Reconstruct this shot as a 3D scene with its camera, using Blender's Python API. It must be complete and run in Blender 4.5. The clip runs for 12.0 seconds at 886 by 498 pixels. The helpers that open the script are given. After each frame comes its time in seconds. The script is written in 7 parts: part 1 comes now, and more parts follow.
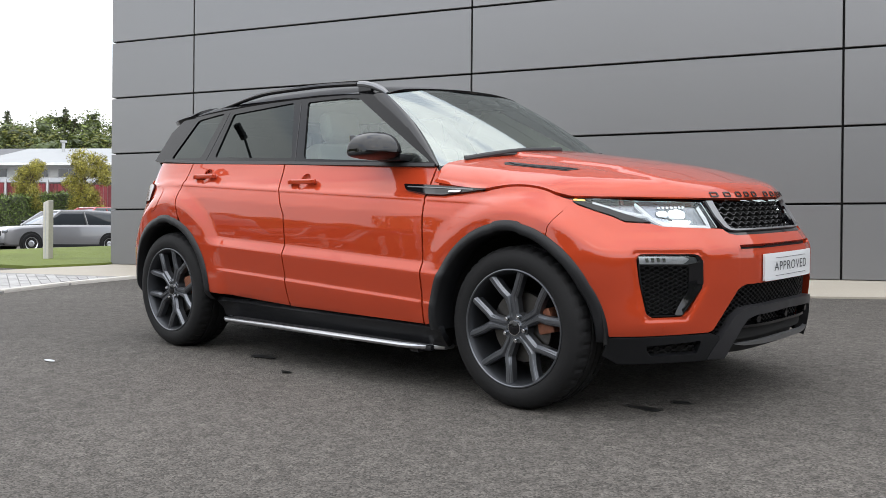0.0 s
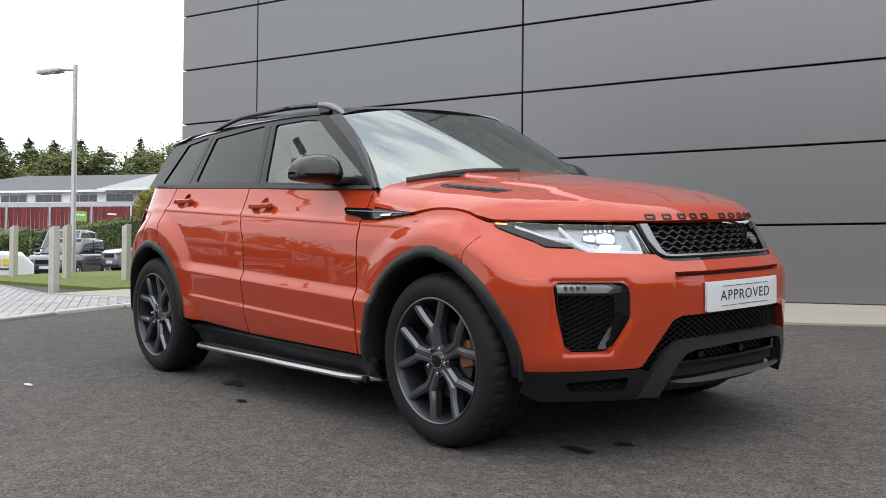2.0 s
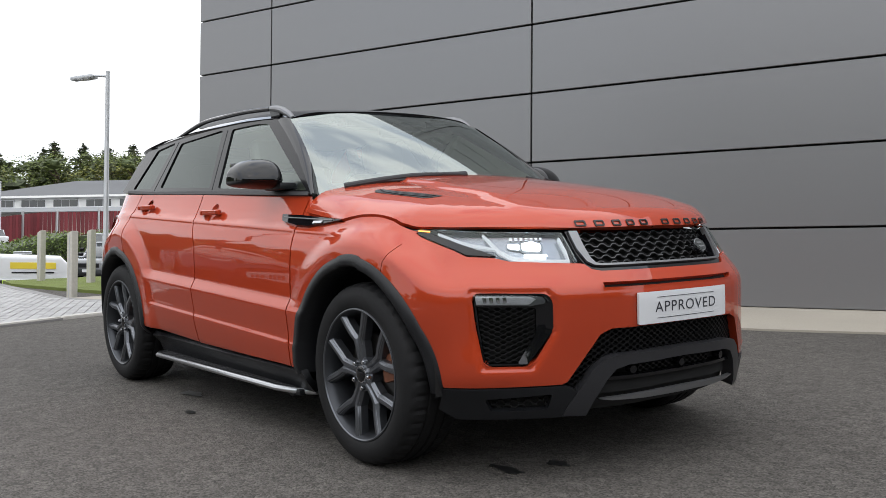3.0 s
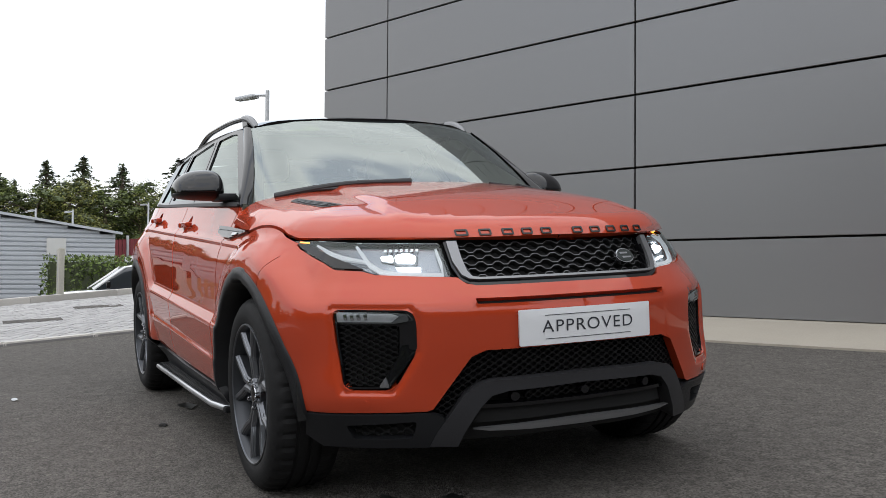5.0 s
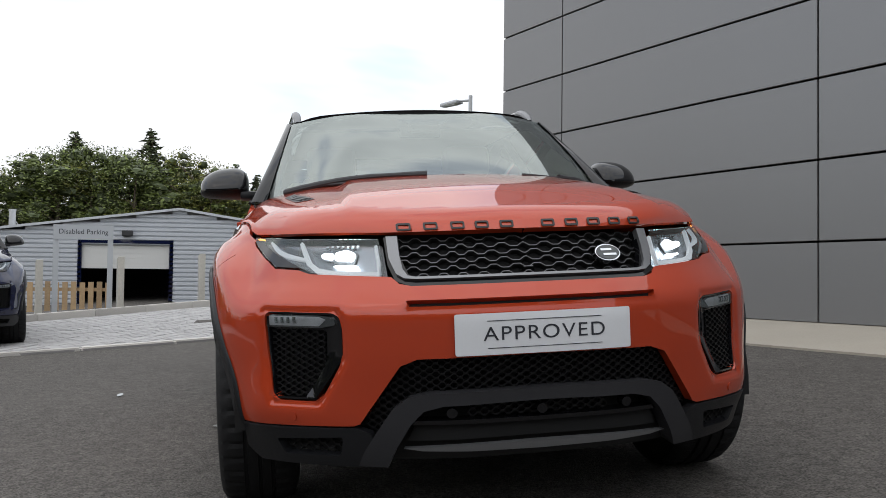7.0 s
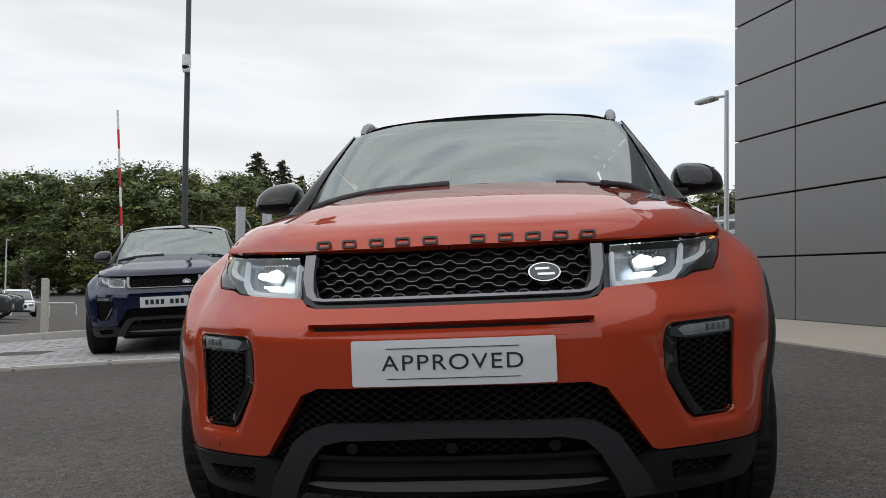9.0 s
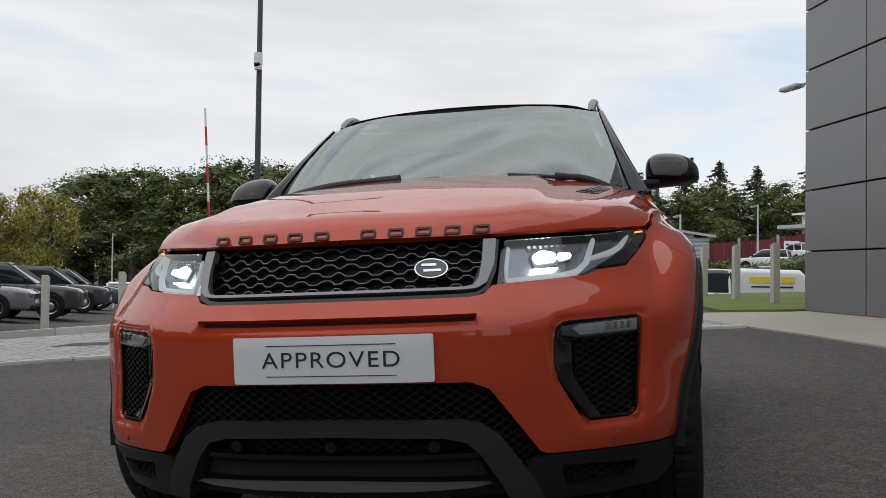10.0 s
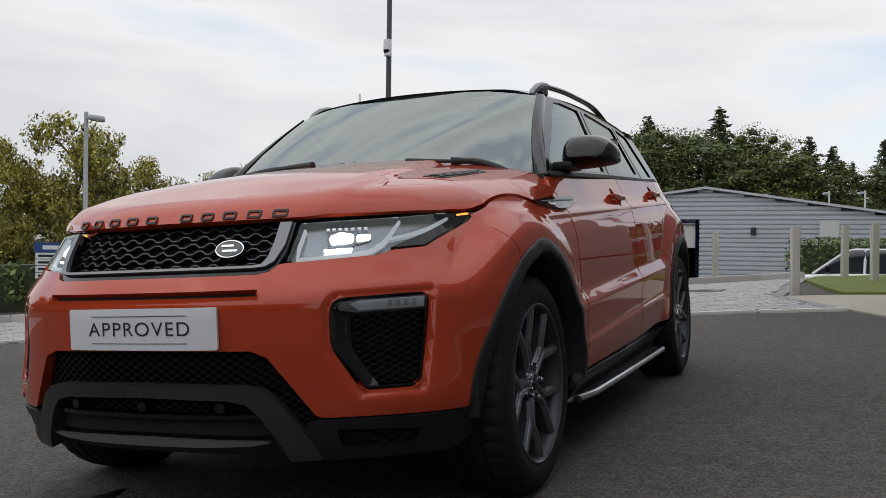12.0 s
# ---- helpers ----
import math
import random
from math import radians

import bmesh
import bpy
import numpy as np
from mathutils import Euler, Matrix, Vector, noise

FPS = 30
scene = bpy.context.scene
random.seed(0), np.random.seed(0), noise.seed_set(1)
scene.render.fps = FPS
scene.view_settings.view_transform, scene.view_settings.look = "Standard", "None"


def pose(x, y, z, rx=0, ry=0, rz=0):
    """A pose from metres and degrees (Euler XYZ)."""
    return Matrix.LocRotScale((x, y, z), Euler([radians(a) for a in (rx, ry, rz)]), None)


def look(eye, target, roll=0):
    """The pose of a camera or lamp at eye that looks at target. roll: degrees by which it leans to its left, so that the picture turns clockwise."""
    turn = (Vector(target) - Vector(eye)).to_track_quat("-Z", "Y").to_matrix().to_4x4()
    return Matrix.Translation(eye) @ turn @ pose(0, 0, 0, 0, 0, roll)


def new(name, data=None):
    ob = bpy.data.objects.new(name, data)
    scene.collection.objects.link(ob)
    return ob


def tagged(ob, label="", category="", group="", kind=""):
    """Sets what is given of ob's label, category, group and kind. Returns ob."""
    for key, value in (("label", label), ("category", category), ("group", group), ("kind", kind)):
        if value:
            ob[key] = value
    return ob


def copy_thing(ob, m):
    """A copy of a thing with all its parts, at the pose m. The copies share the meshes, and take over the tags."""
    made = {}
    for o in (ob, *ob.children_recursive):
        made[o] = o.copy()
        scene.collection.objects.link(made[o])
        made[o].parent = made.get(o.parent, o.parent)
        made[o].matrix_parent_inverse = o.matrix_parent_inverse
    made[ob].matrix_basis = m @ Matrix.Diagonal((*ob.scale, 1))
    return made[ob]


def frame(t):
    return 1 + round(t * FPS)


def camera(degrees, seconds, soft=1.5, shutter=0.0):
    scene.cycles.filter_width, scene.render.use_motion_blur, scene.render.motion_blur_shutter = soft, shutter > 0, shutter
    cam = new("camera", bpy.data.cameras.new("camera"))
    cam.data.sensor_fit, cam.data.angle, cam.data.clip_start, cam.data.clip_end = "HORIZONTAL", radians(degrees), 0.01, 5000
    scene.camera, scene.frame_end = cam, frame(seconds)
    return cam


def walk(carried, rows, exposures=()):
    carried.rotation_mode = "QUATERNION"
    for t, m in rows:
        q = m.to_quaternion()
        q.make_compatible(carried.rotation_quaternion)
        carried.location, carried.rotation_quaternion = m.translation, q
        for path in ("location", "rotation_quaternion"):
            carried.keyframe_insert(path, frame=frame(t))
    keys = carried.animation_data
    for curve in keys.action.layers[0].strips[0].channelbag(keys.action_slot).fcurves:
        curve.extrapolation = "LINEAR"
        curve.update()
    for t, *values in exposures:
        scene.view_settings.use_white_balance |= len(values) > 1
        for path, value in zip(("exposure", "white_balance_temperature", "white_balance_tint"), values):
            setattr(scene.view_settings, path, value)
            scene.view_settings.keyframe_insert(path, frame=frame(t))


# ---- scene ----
import mathutils

cam = camera(51.0, 12.0, soft=0.5)
PATH = [
    (0, (3.77, -4.091, 0.636), (2.435, -2.601, 0.627), 0.54),
    (0.5, (3.868, -3.927, 0.646), (2.492, -2.476, 0.644), 0.45),
    (1, (3.978, -3.755, 0.653), (2.573, -2.333, 0.659), 0.45),
    (1.5, (4.095, -3.564, 0.669), (2.64, -2.191, 0.687), 0.39),
    (2, (4.19, -3.352, 0.669), (2.678, -2.044, 0.702), 0.50),
    (2.5, (4.276, -3.121, 0.692), (2.739, -1.843, 0.725), 0.44),
    (4.5, (4.648, -2.057, 0.712), (2.893, -1.098, 0.77), 0.47),
    (5, (4.721, -1.786, 0.722), (2.923, -0.913, 0.777), 0.40),
    (5.5, (4.74, -1.54, 0.703), (2.887, -0.789, 0.758), 0.49),
    (6, (4.729, -1.292, 0.718), (2.825, -0.681, 0.777), 0.70),
    (6.5, (4.717, -1.058, 0.708), (2.778, -0.571, 0.768), 0.64),
    (8.5, (4.555, -0.029, 0.764), (2.556, -0.041, 0.827), 0.80),
    (9, (4.495, 0.224, 0.774), (2.509, -0.007, 0.837), 0.67),
    (9.5, (4.409, 0.51, 0.779), (2.441, 0.157, 0.836), 0.68),
    (10, (4.348, 0.745, 0.789), (2.397, 0.31, 0.835), 0.73),
    (10.5, (4.317, 1.018, 0.816), (2.411, 0.416, 0.856), 0.76),
    (11, (4.274, 1.303, 0.812), (2.402, 0.599, 0.839), 0.72),
    (11.5, (4.227, 1.572, 0.826), (2.367, 0.837, 0.835), 0.63),
    (12, (4.212, 1.796, 0.804), (2.38, 0.994, 0.802), 0.72),
]
EXPOSURES = [(0.0, 0.99), (2.5, 0.68), (5.0, 0.45), (6.5, 0.31), (8.5, 0.01), (10.5, -0.20), (12.0, -0.16)]
walk(cam, [(t, look(eye, target, roll)) for t, eye, target, roll in PATH], EXPOSURES)

# ---- light: a bright overcast sky with thin clouds, and a soft sun behind them ----
world = bpy.data.worlds.new("sky")
scene.world = world
world.use_nodes = True
wt = world.node_tree
wt.nodes.clear()


def wnode(kind, **sets):
    n = wt.nodes.new(kind)
    for k, v in sets.items():
        n.inputs[k].default_value = v
    return n


SUN_EL, SUN_AZ = 42.0, 140.0
sky = wt.nodes.new("ShaderNodeTexSky")
sky.sky_type, sky.sun_disc = "NISHITA", False
sky.sun_elevation, sky.sun_rotation = radians(SUN_EL), radians(SUN_AZ)
coord = wt.nodes.new("ShaderNodeTexCoord")
stretch = wt.nodes.new("ShaderNodeMapping")
stretch.inputs["Scale"].default_value = (1.0, 1.0, 4.2)
cloud = wnode("ShaderNodeTexNoise", Scale=2.1, Detail=4.0, Roughness=0.5, Distortion=0.3)
cover = wt.nodes.new("ShaderNodeValToRGB")
cover.color_ramp.elements[0].position, cover.color_ramp.elements[0].color = 0.38, (0.5, 0.5, 0.5, 1)
cover.color_ramp.elements[1].position, cover.color_ramp.elements[1].color = 0.50, (1, 1, 1, 1)
shade = wt.nodes.new("ShaderNodeValToRGB")
shade.color_ramp.elements[0].position, shade.color_ramp.elements[0].color = 0.40, (1.15, 1.16, 1.18, 1)
shade.color_ramp.elements[1].position, shade.color_ramp.elements[1].color = 0.68, (0.86, 0.88, 0.91, 1)
dim = wt.nodes.new("ShaderNodeVectorMath")
dim.operation = "SCALE"
dim.inputs["Scale"].default_value = 0.19
# an overcast sky grows brighter towards the zenith
parts_ = wt.nodes.new("ShaderNodeSeparateXYZ")
rise = wt.nodes.new("ShaderNodeMapRange")
for k, v in (("From Min", 0.22), ("From Max", 1.0), ("To Min", 0.92), ("To Max", 1.50)):
    rise.inputs[k].default_value = v
brighter = wt.nodes.new("ShaderNodeVectorMath")
brighter.operation = "SCALE"
mixsky = wt.nodes.new("ShaderNodeMix")
mixsky.data_type = "RGBA"
back = wnode("ShaderNodeBackground", Strength=1.0)
wout = wt.nodes.new("ShaderNodeOutputWorld")
for a, b in ((coord.outputs["Generated"], stretch.inputs["Vector"]), (stretch.outputs["Vector"], cloud.inputs["Vector"]),
             (cloud.outputs["Fac"], cover.inputs["Fac"]), (cloud.outputs["Fac"], shade.inputs["Fac"]), (sky.outputs["Color"], dim.inputs[0]),
             (cover.outputs["Color"], mixsky.inputs["Factor"]), (dim.outputs["Vector"], mixsky.inputs["A"]), (shade.outputs["Color"], mixsky.inputs["B"]),
             (coord.outputs["Generated"], parts_.inputs[0]), (parts_.outputs["Z"], rise.inputs["Value"]), (rise.outputs["Result"], brighter.inputs["Scale"]),
             (mixsky.outputs["Result"], brighter.inputs[0]), (brighter.outputs["Vector"], back.inputs["Color"]), (back.outputs["Background"], wout.inputs["Surface"])):
    wt.links.new(a, b)
sun = new("sun", bpy.data.lights.new("sun", "SUN"))
sun.data.energy, sun.data.angle, sun.data.color = 0.35, radians(100), (1.0, 0.96, 0.9)
sun.matrix_world = look((0, 0, 30), Vector((0, 0, 30)) - Vector((math.cos(radians(90 - SUN_AZ)) * math.cos(radians(SUN_EL)), math.sin(radians(90 - SUN_AZ)) * math.cos(radians(SUN_EL)), math.sin(radians(SUN_EL)))))


# ---- materials ----
def material(name, colour, rough=0.5, metal=0.0, vary=0.0, grain=60.0, blotch=1.2, bump=0.0, bump_scale=0.0, coat=0.0, random_=0.0, island=False, spec=0.5):
    """A surface with grain and blotches of its own colour, and fine relief. random_: how much one piece differs from the next."""
    m = bpy.data.materials.new(name)
    m.use_nodes = True
    nt, lk = m.node_tree, m.node_tree.links
    b = nt.nodes["Principled BSDF"]
    b.inputs["Roughness"].default_value, b.inputs["Metallic"].default_value = rough, metal
    b.inputs["Coat Weight"].default_value, b.inputs["Coat Roughness"].default_value = coat, 0.02
    b.inputs["Specular IOR Level"].default_value = spec
    b.inputs["Base Color"].default_value = (*colour, 1)
    if not (vary or bump or random_):
        return m
    tc = nt.nodes.new("ShaderNodeTexCoord")
    fine, wide = nt.nodes.new("ShaderNodeTexNoise"), nt.nodes.new("ShaderNodeTexNoise")
    fine.inputs["Scale"].default_value, wide.inputs["Scale"].default_value = grain, blotch
    fine.inputs["Detail"].default_value, wide.inputs["Detail"].default_value = 3, 4
    for n in (fine, wide):
        lk.new(tc.outputs["Object"], n.inputs["Vector"])
    add = nt.nodes.new("ShaderNodeMath")
    add.operation = "ADD"
    lk.new(fine.outputs["Fac"], add.inputs[0])
    lk.new(wide.outputs["Fac"], add.inputs[1])
    last = add.outputs[0]
    if random_:
        src = nt.nodes.new("ShaderNodeNewGeometry").outputs["Random Per Island"] if island else nt.nodes.new("ShaderNodeObjectInfo").outputs["Random"]
        sc = nt.nodes.new("ShaderNodeMath")
        sc.operation = "MULTIPLY_ADD"
        sc.inputs[1].default_value, sc.inputs[2].default_value = 2 * random_ / max(vary, 0.01), -random_ / max(vary, 0.01)
        lk.new(src, sc.inputs[0])
        more = nt.nodes.new("ShaderNodeMath")
        lk.new(last, more.inputs[0])
        lk.new(sc.outputs[0], more.inputs[1])
        last = more.outputs[0]
    span = nt.nodes.new("ShaderNodeMapRange")
    span.inputs["From Min"].default_value, span.inputs["From Max"].default_value = 0.5, 1.5
    span.inputs["To Min"].default_value, span.inputs["To Max"].default_value = 1 - vary, 1 + vary
    span.clamp = False
    lk.new(last, span.inputs["Value"])
    hue = nt.nodes.new("ShaderNodeVectorMath")
    hue.operation = "SCALE"
    hue.inputs[0].default_value = colour
    lk.new(span.outputs["Result"], hue.inputs["Scale"])
    lk.new(hue.outputs["Vector"], b.inputs["Base Color"])
    if bump:
        rel = nt.nodes.new("ShaderNodeTexNoise")
        rel.inputs["Scale"].default_value, rel.inputs["Detail"].default_value = bump_scale or grain, 2
        lk.new(tc.outputs["Object"], rel.inputs["Vector"])
        bp = nt.nodes.new("ShaderNodeBump")
        bp.inputs["Strength"].default_value, bp.inputs["Distance"].default_value = 1.0, bump
        lk.new(rel.outputs["Fac"], bp.inputs["Height"])
        lk.new(bp.outputs["Normal"], b.inputs["Normal"])
    return m


def glassy(name, tint, through_=0.5, rough=0.0):
    """A thin pane: mirror-like by Fresnel, and partly see-through with a tint."""
    m = bpy.data.materials.new(name)
    m.use_nodes = True
    nt, lk = m.node_tree, m.node_tree.links
    nt.nodes.clear()
    out, mix, fr = nt.nodes.new("ShaderNodeOutputMaterial"), nt.nodes.new("ShaderNodeMixShader"), nt.nodes.new("ShaderNodeFresnel")
    clear, shine = nt.nodes.new("ShaderNodeBsdfTransparent"), nt.nodes.new("ShaderNodeBsdfGlossy")
    fr.inputs["IOR"].default_value = 1.52 + through_
    shine.inputs["Color"].default_value = (0.90, 0.97, 0.94, 1)
    clear.inputs["Color"].default_value, shine.inputs["Roughness"].default_value = (*tint, 1), rough
    for a, b in ((fr.outputs[0], mix.inputs[0]), (clear.outputs[0], mix.inputs[1]), (shine.outputs[0], mix.inputs[2]), (mix.outputs[0], out.inputs[0])):
        lk.new(a, b)
    return m


def glowing(name, colour, strength):
    m = bpy.data.materials.new(name)
    m.use_nodes = True
    b = m.node_tree.nodes["Principled BSDF"]
    b.inputs["Base Color"].default_value, b.inputs["Emission Color"].default_value = (0.3, 0.3, 0.3, 1), (*colour, 1)
    b.inputs["Emission Strength"].default_value = strength
    return m


def car_paint(name, colour, metal):
    """Base coat with fine flake under a hard clear coat."""
    m = material(name, colour, 0.42, metal, 0.05, 1800, 2.0, coat=1.0, spec=0.0)
    b = m.node_tree.nodes["Principled BSDF"]
    b.inputs["Coat IOR"].default_value, b.inputs["Coat Roughness"].default_value = 1.52, 0.002
    return m


ORANGE = car_paint("orange_paint", (0.40, 0.0455, 0.0155), 0.25)
NAVY = car_paint("navy_paint", (0.005, 0.008, 0.034), 0.3)
GLOSS = material("gloss_black", (0.005, 0.005, 0.006), 0.04, spec=0.42)
PILLAR = material("black_pillar_film", (0.006, 0.006, 0.007), 0.12, spec=0.16)
CLAD = material("black_cladding", (0.0085, 0.009, 0.0105), 0.42, 0.0, 0.25, 400, 4, 0.0004, 900, spec=0.3)
MESHB = material("black_mesh", (0.0065, 0.0065, 0.007), 0.42, spec=0.24)
# near-black fill: the shade in openings and hollows is put into this colour
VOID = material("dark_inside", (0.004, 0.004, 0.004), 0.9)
SATIN = material("satin_grey", (0.20, 0.203, 0.21), 0.38, 0.75, 0.08, 300, 5)
LOWBLACK = material("lower_black", (0.006, 0.006, 0.0065), 0.16, spec=0.4)
SKID = material("dark_skid", (0.032, 0.032, 0.035), 0.36, 0.25, 0.15, 300, 5, spec=0.3)
GRILLEBAR = material("grille_grey", (0.13, 0.13, 0.137), 0.32, 0.8)
CHROME = material("bright_metal", (0.65, 0.66, 0.68), 0.14, 1.0)
STEEL = material("brushed_steel", (0.55, 0.56, 0.58), 0.3, 1.0, 0.06, 200, 4)
ALLOY = material("grey_alloy", (0.125, 0.132, 0.145), 0.30, 0.8, 0.08, 500, 6)
ALLOYEDGE = material("bright_alloy_edge", (0.27, 0.28, 0.30), 0.3, 0.9)
ALLOYD = material("dark_alloy", (0.046, 0.049, 0.055), 0.40, 0.7)
TYRE = material("tyre_rubber", (0.0085, 0.0085, 0.009), 0.7, 0.0, 0.3, 120, 6, 0.0006, 260, spec=0.25)
DISC = material("brake_disc", (0.09, 0.085, 0.08), 0.35, 0.9, 0.15, 90, 8)
RUST = material("rusty_caliper", (0.20, 0.075, 0.04), 0.7, 0.2, 0.3, 60, 12)
WINDSCREEN = glassy("windscreen_glass", (0.64, 0.73, 0.70), 1.45)
SIDE = glassy("side_glass", (0.62, 0.72, 0.68), 0.28)
PRIVACY = glassy("privacy_glass", (0.04, 0.045, 0.047), -0.18)
LENS = glassy("lamp_lens", (0.90, 0.92, 0.94), 0.0)
LAMPDARK = material("lamp_housing", (0.12, 0.125, 0.13), 0.25, 0.5)
LAMPSILVER = material("lamp_reflector", (0.27, 0.285, 0.31), 0.24, 0.75, 0.12, 90, 20)
FOGGREY = material("fog_reflector_grey", (0.50, 0.51, 0.52), 0.35, 0.35, 0.18, 60, 20)
LEDWHITE = glowing("lit_headlamp", (0.86, 0.93, 1.0), 7.0)
LEDSOFT = glowing("daytime_light", (0.80, 0.86, 0.92), 0.34)
AMBER = glowing("amber_indicator", (1.0, 0.32, 0.02), 2.2)
REDLAMP = material("red_lamp", (0.05, 0.004, 0.004), 0.15, 0.0, spec=0.3)
CREAM = material("cream_leather", (0.62, 0.58, 0.50), 0.55, 0.0, 0.08, 200, 6, 0.0005, 400)
TRIM = material("dark_trim", (0.02, 0.02, 0.022), 0.6, 0.0, 0.2, 300, 5)
PLATEW = material("plate_white", (0.62, 0.63, 0.645), 0.3, 0.0, 0.03, 200, 4)
INK = material("black_ink", (0.01, 0.01, 0.012), 0.4)
NAVYINK = material("dark_ink", (0.02, 0.022, 0.03), 0.4)
LETTER = material("dark_chrome_badge", (0.035, 0.033, 0.033), 0.25, 0.6)
BADGE = material("badge_dark", (0.01, 0.018, 0.016), 0.2, 0.2, coat=1.0)


def chippings(name, colour, size, rough):
    """Asphalt: pale and dark stone chips in bitumen, over broad worn patches."""
    m = material(name, colour, rough, 0.0, 0.30, 38, 0.45, spec=0.25)
    nt, lk = m.node_tree, m.node_tree.links
    b = nt.nodes["Principled BSDF"]
    worn = b.inputs["Base Color"].links[0].from_socket
    tc = nt.nodes.new("ShaderNodeTexCoord")
    total = None
    for scale_, lo_v, hi_v in ((1 / size, 0.50, 1.60), (0.16 / size, 0.84, 1.16)):
        cells_ = nt.nodes.new("ShaderNodeTexVoronoi")
        cells_.inputs["Scale"].default_value = scale_
        lk.new(tc.outputs["Object"], cells_.inputs["Vector"])
        split = nt.nodes.new("ShaderNodeSeparateColor")
        lk.new(cells_.outputs["Color"], split.inputs[0])
        span_ = nt.nodes.new("ShaderNodeMapRange")
        span_.inputs["To Min"].default_value, span_.inputs["To Max"].default_value = lo_v, hi_v
        lk.new(split.outputs[0], span_.inputs["Value"])
        tint = nt.nodes.new("ShaderNodeVectorMath")
        tint.operation = "SCALE"
        lk.new(total or worn, tint.inputs[0])
        lk.new(span_.outputs["Result"], tint.inputs["Scale"])
        total = tint.outputs["Vector"]
        if lo_v < 0.6:
            bp = nt.nodes.new("ShaderNodeBump")
            bp.invert = True
            bp.inputs["Strength"].default_value, bp.inputs["Distance"].default_value = 1.0, 0.004
            lk.new(cells_.outputs["Distance"], bp.inputs["Height"])
            lk.new(bp.outputs["Normal"], b.inputs["Normal"])
    lk.new(total, b.inputs["Base Color"])
    return m


ASPHALT = chippings("asphalt", (0.080, 0.0735, 0.0665), 0.0072, 0.88)
CONCRETE = material("concrete_apron", (0.33, 0.30, 0.25), 0.8, 0.0, 0.14, 60, 0.9, 0.0012, 120)
KERB = material("kerb_stone", (0.46, 0.44, 0.41), 0.8, 0.0, 0.14, 80, 2.0, 0.001, 150, random_=0.06)
PAVER = material("grey_paver", (0.34, 0.335, 0.33), 0.85, 0.0, 0.10, 120, 0.8, 0.001, 200, random_=0.05)
PAVERS = material("grey_pavers", (0.34, 0.335, 0.33), 0.85, 0.0, 0.10, 120, 0.8, 0.001, 200, random_=0.05, island=True)
JOINT = material("paver_joint", (0.22, 0.215, 0.21), 0.9, 0.0, 0.2, 50, 1.0)
CLADDING = material("grey_cladding", (0.20, 0.20, 0.203), 0.33, 0.45, 0.03, 400, 0.35, random_=0.012)
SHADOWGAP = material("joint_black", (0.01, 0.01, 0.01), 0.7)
GRASS = material("mown_grass", (0.13, 0.165, 0.028), 0.9, 0.0, 0.35, 60, 1.5, 0.01, 200)
LEAF = material("leaf_green", (0.092, 0.118, 0.026), 0.6, 0.0, 0.45, 3.0, 0.35, random_=0.35, island=True)
LEAFW = material("leaf_olive", (0.135, 0.142, 0.028), 0.6, 0.0, 0.45, 3.0, 0.35, random_=0.35, island=True)
LEAFY = material("leaf_yellowgreen", (0.270, 0.245, 0.042), 0.6, 0.0, 0.45, 3.0, 0.35, random_=0.35, island=True)
# pine needles; also cores whose dark colour stands in for inner shade
PINE_AND_SHADE = material("pine_and_shade_green", (0.050, 0.066, 0.024), 0.7, 0.0, 0.45, 3.0, 0.35, random_=0.35, island=True)
BARK = material("bark", (0.10, 0.075, 0.055), 0.9, 0.0, 0.35, 25, 2.0, 0.01, 30)
HEDGE = material("hedge_leaf", (0.10, 0.145, 0.030), 0.65, 0.0, 0.4, 12.0, 0.8, random_=0.35, island=True)
GALV = material("galvanised_steel", (0.42, 0.43, 0.44), 0.42, 0.55, 0.12, 40, 2.0)
TIMBERPOST = material("weathered_post", (0.47, 0.45, 0.40), 0.75, 0.0, 0.16, 30, 4.0)
SHEET = material("white_sheet_steel", (0.47, 0.49, 0.52), 0.42, 0.2, 0.05, 30, 0.5)
SHEETD = material("door_steel", (0.55, 0.55, 0.53), 0.5, 0.1, 0.06, 30, 0.8)
MAROON = material("maroon_boards", (0.16, 0.022, 0.028), 0.75, 0.0, 0.25, 12, 1.0, random_=0.12)
FENCEWOOD = material("fence_wood", (0.36, 0.25, 0.14), 0.8, 0.0, 0.2, 20, 2.0, random_=0.12)
RENDERW = material("white_render", (0.75, 0.75, 0.73), 0.8, 0.0, 0.06, 20, 0.6)
ROOFGREY = material("grey_roof", (0.085, 0.088, 0.092), 0.7, 0.0, 0.15, 6, 0.3)
PALEROOF = material("pale_sheet_roof", (0.27, 0.28, 0.285), 0.6, 0.1, 0.08, 6, 0.3)
PANE = material("dark_pane", (0.02, 0.025, 0.03), 0.08, 0.0, coat=0.5)
SILVERCAR = material("silver_paint", (0.22, 0.22, 0.23), 0.3, 0.6, coat=1.0)
WHITECAR = material("white_paint", (0.72, 0.73, 0.74), 0.35, 0.0, coat=1.0)
DARKCAR = material("charcoal_paint", (0.045, 0.048, 0.052), 0.3, 0.4, coat=1.0)
REDCAR = material("red_paint", (0.35, 0.02, 0.02), 0.3, 0.1, coat=1.0)
YELLOW = material("yellow_print", (0.75, 0.58, 0.05), 0.5)
LIME = material("lime_print", (0.45, 0.65, 0.08), 0.5)
BLUESIGN = material("blue_sign", (0.015, 0.06, 0.22), 0.4)
WHITESIGN = material("white_sign", (0.72, 0.73, 0.74), 0.4)
GREYSIGN = material("grey_sign", (0.42, 0.44, 0.46), 0.5)
